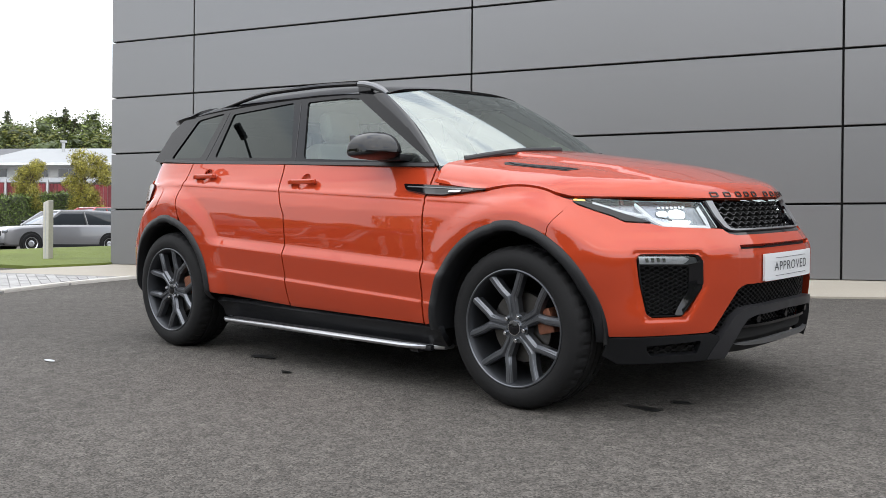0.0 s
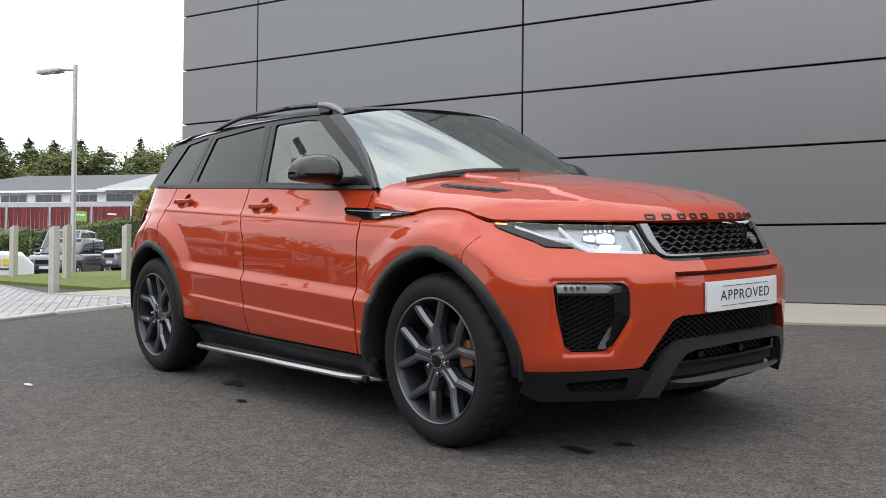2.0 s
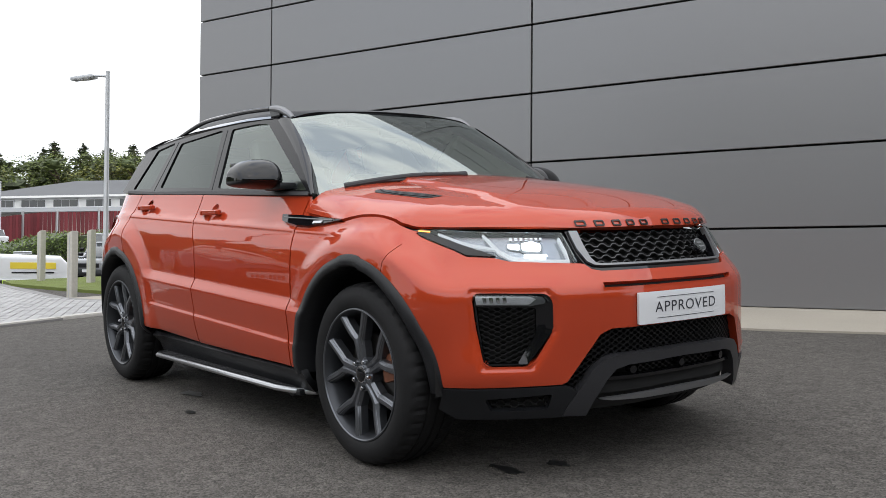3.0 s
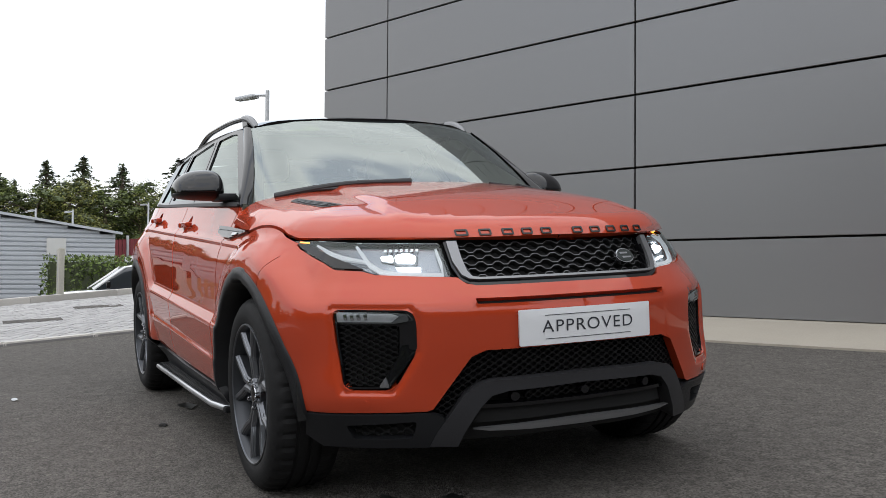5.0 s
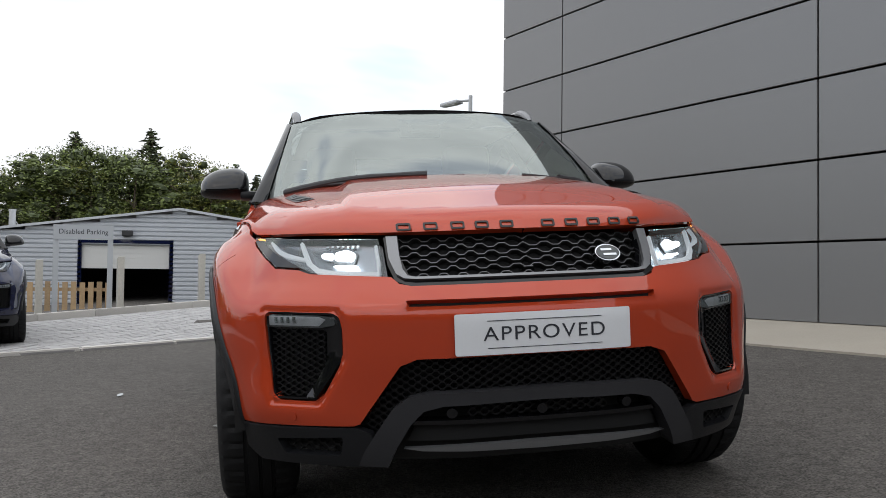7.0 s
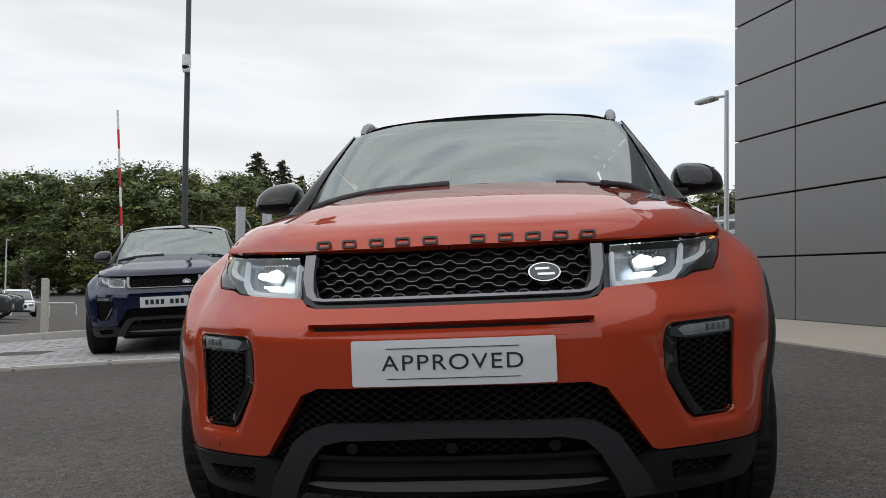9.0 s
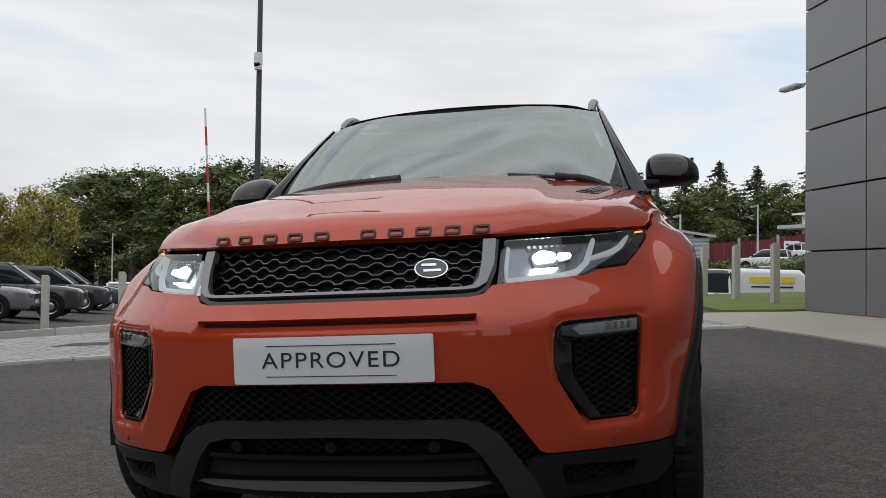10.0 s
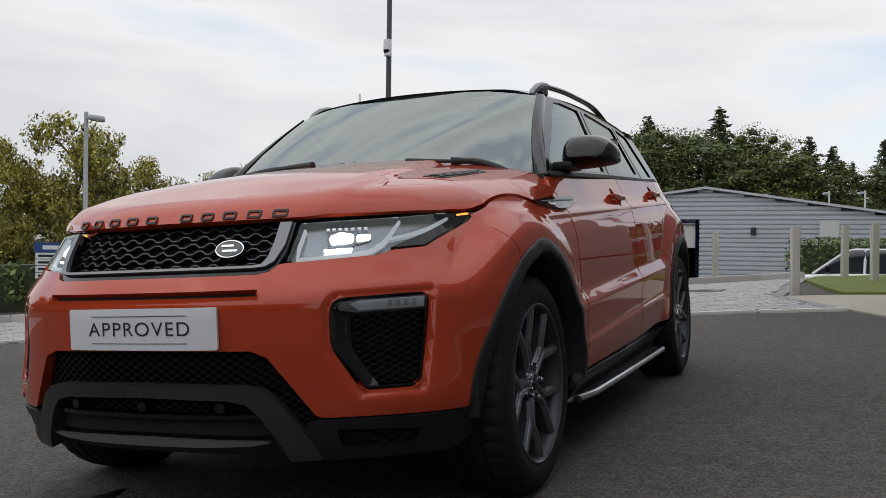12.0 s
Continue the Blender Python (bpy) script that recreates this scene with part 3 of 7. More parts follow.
def words(text, size, mat, parent, m, name="lettering", depth=0.001, spread=1.0, wide=1.0):
    cu = bpy.data.curves.new(name, "FONT")
    cu.body, cu.size, cu.align_x, cu.align_y, cu.extrude, cu.space_character = text, size, "CENTER", "CENTER", depth, spread
    tmp = bpy.data.objects.new(name, cu)
    scene.collection.objects.link(tmp)
    bpy.context.view_layer.update()
    me = bpy.data.meshes.new_from_object(tmp.evaluated_get(bpy.context.evaluated_depsgraph_get()))
    bpy.data.objects.remove(tmp)
    me.transform(m @ Matrix.Diagonal((wide, 1, 1, 1)))
    me.materials.clear()
    return finish(name, me, mat, parent)

# ---- the car ----
WHEEL_R, AXLE, HUB_Z, ARCH = 0.362, 1.33, 0.36, 0.452


def belt(x):
    return float(np.interp(x, (-1.66, -1.22, -0.34, 0.80), (1.160, 1.137, 1.109, 1.068)))


def rail_z(x):
    return roof(x, 0.607)[2]


def arch_r(xc, a):
    """The radius of a wheel opening: the front one is drawn in towards the bumper."""
    return float(np.interp(a, (0, 30, 60, 75, 90, 120, 180), (0.430, 0.417, 0.434, 0.446, 0.454, 0.458, 0.458))) if xc > 0 else ARCH


def arc(xc, more, a0, a1, n=24):
    return [(xc + (arch_r(xc, a) + more) * math.cos(radians(a)), HUB_Z + (arch_r(xc, a) + more) * math.sin(radians(a))) for a in np.linspace(a0, a1, n)]


def build_wheel(parent, x, y, turn=0.0, spin=0.0):
    """A wheel whose outer face looks along -y: tyre, rim with five forked spokes, hub cap, nuts, disc and caliper."""
    side_ = 1 if y < 0 else -1
    m = Matrix.Translation((x, y, HUB_Z)) @ pose(0, 0, 0, 0, 0, (0 if side_ > 0 else 180) + turn) @ pose(0, 0, 0, 0, spin, 0)
    w = finish("wheel", bpy.data.meshes.new("wheel"), None, parent)
    w.matrix_basis = m @ Matrix.Diagonal((0.972, 1, 0.972, 1))
    # tyre: shoulder blocks cut by grooves
    prof = [(0.262, 0.0), (0.272, -0.006), (0.30, -0.010), (0.325, -0.006), (0.345, 0.006), (0.356, 0.020), (0.3615, 0.038), (0.3635, 0.052)]
    prof += [(0.3635, 0.070), (0.356, 0.073), (0.356, 0.081), (0.3640, 0.084), (0.3640, 0.115), (0.356, 0.118), (0.356, 0.126), (0.3640, 0.129), (0.3640, 0.155), (0.356, 0.158), (0.356, 0.166), (0.3635, 0.169)]
    prof += [(0.3635, 0.190), (0.3615, 0.204), (0.356, 0.222), (0.345, 0.236), (0.30, 0.250), (0.255, 0.245)]
    bm = lathe(prof, 160)
    bm.verts.ensure_lookup_table()
    n = len(prof)
    for k in range(160):
        if k % 4 == 0:
            for j in (5, 6, 7, 8, 19, 20, 21, 22):
                v = bm.verts[k * n + j]
                f = 1 - 0.0065 / math.hypot(v.co.x, v.co.z)
                v.co.x, v.co.z = v.co.x * f, v.co.z * f
    part("tyre", bm, TYRE, w, "black rubber road tyre", smooth=True, angle=25)
    part("rim", lathe([(0.262, 0.004), (0.266, 0.0), (0.262, -0.004), (0.255, -0.002), (0.249, 0.006), (0.240, 0.030), (0.232, 0.09), (0.225, 0.18), (0.235, 0.235), (0.262, 0.245)], 96), ALLOYD, w, "dark grey alloy rim", smooth=True)
    part("rim_lip", lathe([(0.2635, 0.003), (0.2635, -0.0055), (0.2590, -0.0065), (0.2555, -0.003), (0.2555, 0.003)], 96), ALLOY, w, smooth=True)
    # forked spokes: a ridged stem, two limbs, and a proud bright-edged strip along each limb
    def limb(path, widths, ys, chamfer, d_):
        bm = bmesh.new()
        rows = []
        for i, (r, t) in enumerate(path):
            ww, yy = widths[i], ys[i]
            c = np.array((r * math.cos(t), yy, r * math.sin(t)))
            nx, pv = path[min(i + 1, len(path) - 1)], path[max(i - 1, 0)]
            dv = np.array((nx[0] * math.cos(nx[1]) - pv[0] * math.cos(pv[1]), 0, nx[0] * math.sin(nx[1]) - pv[0] * math.sin(pv[1])))
            dv /= np.linalg.norm(dv)
            sd = np.array((-dv[2], 0, dv[0]))
            ring = [c + sd * ww * 0.5 + (0, d_, 0), c + sd * ww * 0.5 + (0, chamfer, 0), c + sd * ww * 0.18, c - sd * ww * 0.18, c - sd * ww * 0.5 + (0, chamfer, 0), c - sd * ww * 0.5 + (0, d_, 0)]
            rows.append([bm.verts.new(tuple(v)) for v in ring])
        for p, q in zip(rows[:-1], rows[1:]):
            for k in range(6):
                bm.faces.new((p[k], p[(k + 1) % 6], q[(k + 1) % 6], q[k]))
        bm.faces.new(rows[0][::-1])
        bm.faces.new(rows[-1])
        return bm

    for k in range(5):
        a = 2 * math.pi * k / 5 + 0.31
        sp = part("spoke", limb([(0.03, a), (0.07, a), (0.105, a), (0.135, a), (0.150, a)], (0.046, 0.044, 0.046, 0.040, 0.016), (0.026, 0.024, 0.022, 0.021, 0.024), 0.010, 0.030), ALLOY, w, "grey forked alloy spoke", smooth=True, angle=18)
        for s in (-1, 1):
            way = [(0.045, a + s * 0.30), (0.080, a + s * 0.160), (0.118, a + s * 0.118), (0.140, a + s * 0.120), (0.170, a + s * 0.225), (0.205, a + s * 0.285), (0.258, a + s * 0.335)]
            part("fork", limb(way, (0.024, 0.032, 0.036, 0.038, 0.037, 0.036, 0.038), (0.018, 0.016, 0.014, 0.012, 0.008, 0.005, 0.002), 0.013, 0.045), ALLOY, sp, smooth=True, angle=18)
            part("edge_line", limb([(r, t + s * 0.0125 / r) for r, t in way[2:]], (0.002, 0.0022, 0.0022, 0.0022, 0.0022), (0.0180, 0.0160, 0.0120, 0.0090, 0.0060), 0.001, 0.006), ALLOYEDGE, sp)
            part("edge_line", limb([(r, t - s * 0.0110 / r) for r, t in way[3:]], (0.002, 0.0022, 0.0022, 0.0022), (0.0160, 0.0120, 0.0090, 0.0060), 0.001, 0.006), ALLOYEDGE, sp)
    part("hub", disc(0.068, 0.05, pose(0, 0.047, 0, 90), 32), ALLOY, w)
    part("hub_cap", lathe([(0.0, 0.006), (0.022, 0.007), (0.030, 0.010), (0.033, 0.017), (0.033, 0.03)], 32), GLOSS, w, "gloss black hub cap", smooth=True)
    part("cap_ring", lathe([(0.0305, 0.011), (0.0335, 0.011), (0.0345, 0.014), (0.0345, 0.024)], 32), CHROME, w, smooth=True)
    for k in range(5):
        t = 2 * math.pi * k / 5 + 0.31 + math.pi / 5
        part("wheel_nut", disc(0.0095, 0.02, pose(0.055 * math.cos(t), 0.016, 0.055 * math.sin(t), 90), 6, bm=disc(0.006, 0.028, pose(0.055 * math.cos(t), 0.016, 0.055 * math.sin(t), 90), 10)), CHROME, w, "chrome wheel nut")
    part("brake_disc", lathe([(0.06, 0.070), (0.158, 0.070), (0.158, 0.095), (0.06, 0.095)], 48), DISC, w, "worn steel brake disc", smooth=True)
    cm = pose(0, 0, 0, 0, -(spin if side_ > 0 else spin) + (-15 if side_ > 0 else 195), 0)
    part("brake_caliper", box(0.10, 0.185, 0.045, 0.12, -0.055, 0.055, 0.012, 2, cm), RUST, w, "rust-brown brake caliper")
    return w


def build_seat(car, x, y, back_h=0.62):
    seat = finish("seat", bpy.data.meshes.new("seat"), None, car, "cream leather car seat")
    part("cushion", box(x - 0.05, x + 0.46, y - 0.24, y + 0.24, 0.52, 0.68, 0.05, 3), CREAM, seat, smooth=True)
    part("backrest", box(-0.07, 0.07, -0.24, 0.24, 0.0, back_h, 0.05, 3, pose(x, y, 0.62, 0, -14, 0)), CREAM, seat, smooth=True)
    part("headrest", box(-0.05, 0.05, -0.13, 0.13, back_h + 0.02, back_h + 0.19, 0.045, 3, pose(x, y, 0.62, 0, -12, 0)), CREAM, seat, smooth=True)


HANDLES = ((-0.120, 1.008), (-1.022, 1.052))


def cup(hx, hz, f=1.0):
    """The outline of the finger recess behind a door handle."""
    return [(hx + 0.040 * f * math.cos(t), hz + 0.044 * f * math.sin(t)) for t in np.linspace(0, 2 * math.pi, 24, endpoint=False)]


def bowl(x, z, hx, hz):
    p = flank(x, z)
    return (p[0], p[1] + 0.026 * max(0.0, 1 - ((x - hx) / 0.041) ** 2 - ((z - hz) / 0.045) ** 2) ** 0.6, p[2])


CREASES = (0.474, 0.482, 0.487, 0.495, 0.607, 0.616, 0.626, 0.655, 0.664, 0.673, 0.939, 0.947, 0.952, 0.957, 0.965)


def build_car(m, paint, label, plate_text, plate_bars, lit, front_turn=0.0):
    car = thing("car", label, "car", m)
    fine = 0.018 if lit else 0.04
    hull = finish("body", bpy.data.meshes.new("body"), None, car, "painted car body")
    for mir in (False, True):
        # doors, wings, quarter panels
        top = [(x, belt(x) - 0.004) for x in np.linspace(0.790, -0.332, 8)]
        door = finish("front_door", bpy.data.meshes.new("front_door"), None, car)
        skin("panel", top + [(-0.315, 1.0), (-0.218, 0.83), (-0.160, 0.345), (0.826, 0.338), (0.800, 0.75), (0.780, 0.967)], flank, paint, door, holes=[cup(*HANDLES[0])], step=fine, creases=CREASES if lit else (), mirror=mir)
        door2 = finish("rear_door", bpy.data.meshes.new("rear_door"), None, car)
        top = [(x, belt(x) - 0.004) for x in np.linspace(-0.342, -1.215, 8)]
        skin("panel", top + [(-1.236, 0.965), (-1.19, 0.82)] + arc(-AXLE, 0.002, 68, 2, 16) + [(-0.170, 0.347), (-0.228, 0.83), (-0.325, 1.0)], flank, paint, door2, holes=[cup(*HANDLES[1])], step=fine, creases=CREASES if lit else (), mirror=mir)
        sh = [(x, float(LIP_Z(s_of_x(x))) - 0.006) for x in np.linspace(0.82, 1.585, 34)]
        skin("wing", [(0.800, belt(0.80) - 0.012), *sh[1:], (1.555, 0.86), (1.515, 0.80)] + arc(AXLE, 0.0, 66, 182, 26) + [(0.838, 0.335), (0.836, 0.338), (0.810, 0.75), (0.790, 0.967)], flank, paint, hull, step=fine, creases=CREASES if lit else (), mirror=mir)
        rear = [(s_of_x(x), z) for x, z in [(-1.226, belt(-1.226) - 0.004), (-1.246, 0.965), (-1.20, 0.82)] + arc(-AXLE, 0.002, 72, 178, 24)]
        skin("quarter_panel", rear + [(s_of_x(-1.83), 0.43), (s_of_x(-1.9), 0.88), (s_of_x(-1.62), 0.90), (s_of_x(-1.60), 1.005), (s_of_x(-1.74), 1.02), (s_of_x(-1.70), 1.15)], body, paint, hull, step=fine, mirror=mir)
        lamp = finish("tail_lamp", bpy.data.meshes.new("tail_lamp"), None, car)
        skin("lens", rounded([(s_of_x(-1.63), 0.905), (s_of_x(-1.98), 0.90), (s_of_x(-1.98), 0.99), (s_of_x(-1.75), 1.015), (s_of_x(-1.61), 1.0)], 0.02), body, REDLAMP, lamp, step=0.04, lift=0.012, mirror=mir, label="dark red tail lamp lens")
        # handles
        for dr, (hx, hz) in zip((door, door2), HANDLES):
            c = np.array(flank(hx, hz)) * (1, -1 if mir else 1, 1)
            sg = -1 if c[1] < 0 else 1
            hd = box(-0.108, 0.108, -0.009, 0.009, -0.0135, 0.0135, 0.0085, 3, Matrix.Translation((c[0], c[1] + sg * 0.020, c[2])))
            hd = box(-0.105, -0.085, -0.02, 0.012, -0.012, 0.012, 0.004, 1, Matrix.Translation((c[0], c[1] + sg * 0.014, c[2])), hd)
            hd = box(0.075, 0.100, -0.02, 0.012, -0.012, 0.012, 0.004, 1, Matrix.Translation((c[0], c[1] + sg * 0.014, c[2])), hd)
            part("door_handle", hd, paint, dr, "body-coloured bar door handle", smooth=True)
            skin("handle_recess", cup(hx, hz, 1.03), lambda x, z: bowl(x, z, hx, hz), paint, dr, step=0.012, depth=0.002, mirror=mir)
        # wheel-arch cladding
        for xc in (AXLE, -AXLE):
            verts, faces = [], []
            angles = np.linspace(-4, 186, 96)
            for a in angles:
                d = (math.cos(radians(a)), math.sin(radians(a)))
                ra = arch_r(xc, a) + 0.007 * float(smooth01(9.5, 7.5, abs(a - 92)))
                for r, out in ((ra + 0.004, 0.001), (ra + 0.001, 0.009), (ra - 0.034, 0.012), (ra - 0.042, 0.006), (ra - 0.044, -0.11)):
                    p = np.array(flank(xc + r * d[0], HUB_Z + r * d[1]))
                    verts.append((p + (0, -out, 0)) * (1, -1 if mir else 1, 1))
            for k in range(len(angles) - 1):
                for j in range(4):
                    f = [5 * k + j, 5 * k + j + 1, 5 * k + 6 + j, 5 * k + 5 + j]
                    faces.append(f if mir else f[::-1])
            raw("wheel_arch_trim", verts, faces, CLAD, car, "black plastic wheel-arch cladding", smooth=True)
            bm = bmesh.new()
            sg = 1 if mir else -1
            rows = []
            for a in np.linspace(-5, 185, 22):
                rows.append([bm.verts.new((xc + 0.425 * math.cos(radians(a)), sg * yy, HUB_Z + 0.425 * math.sin(radians(a)))) for yy in (0.50, 0.86)])
            for p, q in zip(rows[:-1], rows[1:]):
                bm.faces.new((p[0], p[1], q[1], q[0]))
            bm.faces.new([r[0] for r in rows])
            part("arch_liner", bm, VOID, car)
        # sill, step
        sill = [(0.93, 0.328), (0.93, 0.235), (-0.86, 0.235), (-0.86, 0.330)]
        skin("sill", sill, flank, CLAD, car, step=0.06, lift=0.008, depth=0.03, mirror=mir, label="black plastic sill cladding")
        sg = 1 if mir else -1
        step_ = finish("side_step", bpy.data.meshes.new("side_step"), None, car, "black side step with bright steel edge")
        y0, y1 = sorted((sg * 0.74, sg * 0.895))
        part("board", box(-0.80, 0.84, y0, y1, 0.205, 0.232, 0.010, 2), CLAD, step_, smooth=True)
        for k in range(5):
            yy = sg * (0.80 + 0.020 * k)
            part("tread_strip", box(-0.74, 0.80, yy - 0.006, yy + 0.006, 0.232, 0.2355), TRIM, step_)
        part("edge_trim", tube([(-0.80, sg * 0.82, 0.222), (-0.795, sg * 0.885, 0.222), (-0.75, sg * 0.912, 0.222), (0.2, sg * 0.914, 0.222), (0.66, sg * 0.910, 0.222), (0.80, sg * 0.885, 0.222), (0.87, sg * 0.835, 0.222), (0.875, sg * 0.78, 0.222)], 0.0135, 10), STEEL, step_, smooth=True)
        for bx in (-0.5, 0.14, 0.70):
            part("bracket", box(bx - 0.025, bx + 0.025, min(sg * 0.5, sg * 0.86), max(sg * 0.5, sg * 0.86), 0.185, 0.206), TRIM, step_)
        # side vent
        vent = finish("side_vent", bpy.data.meshes.new("side_vent"), None, car, "gloss black wing vent")
        skin("blade", rounded([(0.625, 0.983), (0.80, 0.976), (1.14, 0.952), (1.05, 0.943), (0.90, 0.926), (0.80, 0.930), (0.655, 0.952)], 0.012), flank, GLOSS, vent, step=0.03, lift=0.012, mirror=mir)
        skin("blade_line", strip([(0.66, 0.968), (0.85, 0.960), (1.07, 0.950)], 0.004, None), flank, SATIN, vent, step=0.04, lift=0.015, depth=0.004, mirror=mir)
        skin("vent_mark", [(0.925, 0.936), (0.995, 0.938), (1.0, 0.948), (0.93, 0.947)], flank, PLATEW, vent, step=0.03, lift=0.017, depth=0.003, mirror=mir)
        # greenhouse
        quarter = rounded([(-1.575, 1.178), (-1.425, 1.420), (-1.150, 1.450), (-1.225, 1.172)], 0.02)
        rdoor = rounded([(-1.070, 1.170), (-1.045, 1.436), (-0.47, 1.467), (-0.310, 1.141)], 0.02)
        fdoor = rounded([(-0.202, 1.135), (-0.345, 1.460), (-0.05, 1.462), (0.085, 1.450), (0.46, 1.245), (0.748, 1.090)], 0.02)
        can = [(x, rail_z(x)) for x in np.linspace(-1.60, 0.175, 19)]
        frame_ = [(-1.775, 1.170), (-1.70, 1.355)] + can + [(0.45, 1.32), (0.80, 1.07)] + [(x, belt(x)) for x in np.linspace(0.70, -1.7, 12)]
        side_frame = finish("window_frame", bpy.data.meshes.new("window_frame"), None, car)
        skin("pillar_frame", frame_, glass, PILLAR, side_frame, holes=[quarter, rdoor, fdoor], step=0.05, mirror=mir, label="gloss black pillars and window surrounds")
        for pane_, mat_, nm in ((quarter, PRIVACY, "quarter_glass"), (rdoor, PRIVACY, "rear_door_glass"), (fdoor, SIDE, "front_door_glass")):
            skin(nm, pane_, glass, mat_, car, step=0.09, lift=-0.007, depth=0.003, mirror=mir, label="tinted side window glass" if mat_ is PRIVACY else "clear side window glass").visible_shadow = False
        skin("belt_trim", [(x, belt(x) + 0.012) for x in np.linspace(0.78, -1.63, 14)] + [(x, belt(x) - 0.004) for x in np.linspace(-1.64, 0.79, 14)], glass, TRIM, car, step=0.08, lift=0.008, mirror=mir)
        for gap_ in ([(-0.268, 1.128), (-0.335, 1.29), (-0.404, 1.462)], [(-1.155, 1.155), (-1.125, 1.29), (-1.095, 1.450)]):
            skin("pillar_gap", strip(gap_, 0.005, None), glass, TRIM, side_frame, step=0.05, lift=0.0015, depth=0.002, mirror=mir)
        # A-pillar
        rows = []
        for t in np.linspace(0, 1, 14):
            a = np.array(glass(0.80 + (0.175 - 0.80) * t, 1.07 + (rail_z(0.175) - 1.07) * t + 0.02 * math.sin(math.pi * t)))
            b = np.array(screen(-(0.735 + (0.602 - 0.735) * t), 1.068 + (1.462 - 1.068) * t))
            c = (a + b) / 2 + np.array((0.010, -0.008, 0.007))
            d, e = (a + 2 * c) / 3 + np.array((0, -0.004, 0.002)), (b + 2 * c) / 3 + np.array((0.004, 0, 0.002))
            rows.append([v * (1, -1 if mir else 1, 1) for v in (a, d, c, e, b)])
        verts = [v for r in rows for v in r]
        faces = [[5 * k + j, 5 * k + j + 1, 5 * k + 6 + j, 5 * k + 5 + j][::-1 if mir else 1] for k in range(13) for j in range(4)]
        raw("front_pillar", verts, faces, GLOSS, car, "gloss black windscreen pillar", smooth=True)
        # roof rail: a blade clear of the roof, with a sloped foot at each end
        if lit:
            rail = finish("roof_rail", bpy.data.meshes.new("roof_rail"), None, car, "gloss black roof rail")
            xs = np.linspace(0.02, -1.34, 22)
            ry = lambda x: sg * (0.572 - 0.02 * ((x + 0.2) / 1.2) ** 2)
            part("bar", tube([(x, ry(x), roof(x, 0.565)[2] + 0.037 - 0.040 * smooth01(-0.75, -1.33, x)) for x in xs], [0.017 - 0.008 * float(smooth01(-0.9, -1.33, x)) for x in xs], 10, flat=0.75), GLOSS, rail, smooth=True)
            for x0, x1, mat_ in ((0.03, 0.245, SATIN),):
                pts_ = [(x0 + (x1 - x0) * f, ry(x0 + (x1 - x0) * f), roof(x0 + (x1 - x0) * f, 0.565)[2] + h) for f, h in ((0, 0.037), (0.25, 0.036), (0.55, 0.028), (0.85, 0.010), (1.0, -0.006))]
                part("rail_foot", tube(pts_, [0.019, 0.021, 0.021, 0.018, 0.012], 10, flat=0.9), mat_, rail, "satin grey front rail foot" if mat_ is SATIN else "", smooth=True)
                part("foot_base", box(min(x0, (x0 + x1) / 2), max(x0, (x0 + x1) / 2), min(ry(x0) - 0.012, ry(x0) + 0.012), max(ry(x0) - 0.012, ry(x0) + 0.012), roof(x0, 0.565)[2] - 0.01, roof(x0, 0.565)[2] + 0.035, 0.006, 1), GLOSS, rail)
        # door mirror
        mirr = finish("door_mirror", bpy.data.meshes.new("door_mirror"), None, car, "gloss black door mirror")
        for nm, mat_, up_ in (("shell", GLOSS, True), ("lower_shell", CLAD, False)):
            bm = bmesh.new()
            bmesh.ops.create_uvsphere(bm, u_segments=40, v_segments=22, radius=1.0)
            for v in bm.verts:
                x, y, z = v.co
                q = (abs(x) ** 2.8 + abs(y) ** 4.0 + abs(z) ** 2.6) ** (-1 / 2.9)
                x, y, z = x * q, y * q, z * q
                taper = 1 - 0.14 * (y + 1) / 2
                if up_:
                    zz_ = 1.140 + (0.108 * (1 - 0.26 * max(y, 0) ** 2) * taper * z if z > 0 else 0.006 * z)
                    x = x * (0.148 if x > 0 else 0.052) * (1 - 0.22 * max(z, 0))
                else:
                    zz_ = 1.137 + (0.004 * z if z > 0 else 0.038 * z * (0.6 + 0.4 * (1 - y) / 2))
                    x = x * (0.140 if x > 0 else 0.050) * (1 - 0.18 * max(-z, 0))
                v.co = (0.452 + x - 0.02 * y, sg * (0.898 + 0.104 * y) - 0.008, zz_)
            part(nm, bm, mat_, mirr, "" if up_ else "dark lower mirror shell", smooth=True, angle=60)
        part("mirror_foot", box(0.44, 0.60, min(sg * 0.745, sg * 0.84), max(sg * 0.745, sg * 0.84), 1.098, 1.132, 0.012, 2), CLAD, mirr, smooth=True)
        part("mirror_glass", box(0.394, 0.398, min(sg * 0.81, sg * 0.98), max(sg * 0.81, sg * 0.98), 1.14, 1.225, 0.0), CHROME, mirr)
        # headlamp
        hl = [(1.205, 0.916), (1.147, 0.890), (1.067, 0.866), (0.966, 0.841), (0.905, 0.819), (0.78, 0.814), (0.737, 0.802), (0.458, 0.789), (0.500, 0.896), (0.835, 0.904), (1.05, 0.914)]
        lamp = finish("headlamp", bpy.data.meshes.new("headlamp"), None, car, "lit headlamp with clear lens and silver inner" if lit else "unlit headlamp with clear lens")
        skin("housing", rounded(hl, 0.008), body, LAMPDARK, lamp, step=0.03, lift=-0.045, mirror=mir)
        skin("reflector", rounded([(1.10, 0.903), (0.80, 0.900), (0.515, 0.890), (0.480, 0.800), (0.73, 0.810), (0.86, 0.845), (1.0, 0.872)], 0.01), body, LAMPSILVER, lamp, step=0.03, lift=-0.040, mirror=mir)
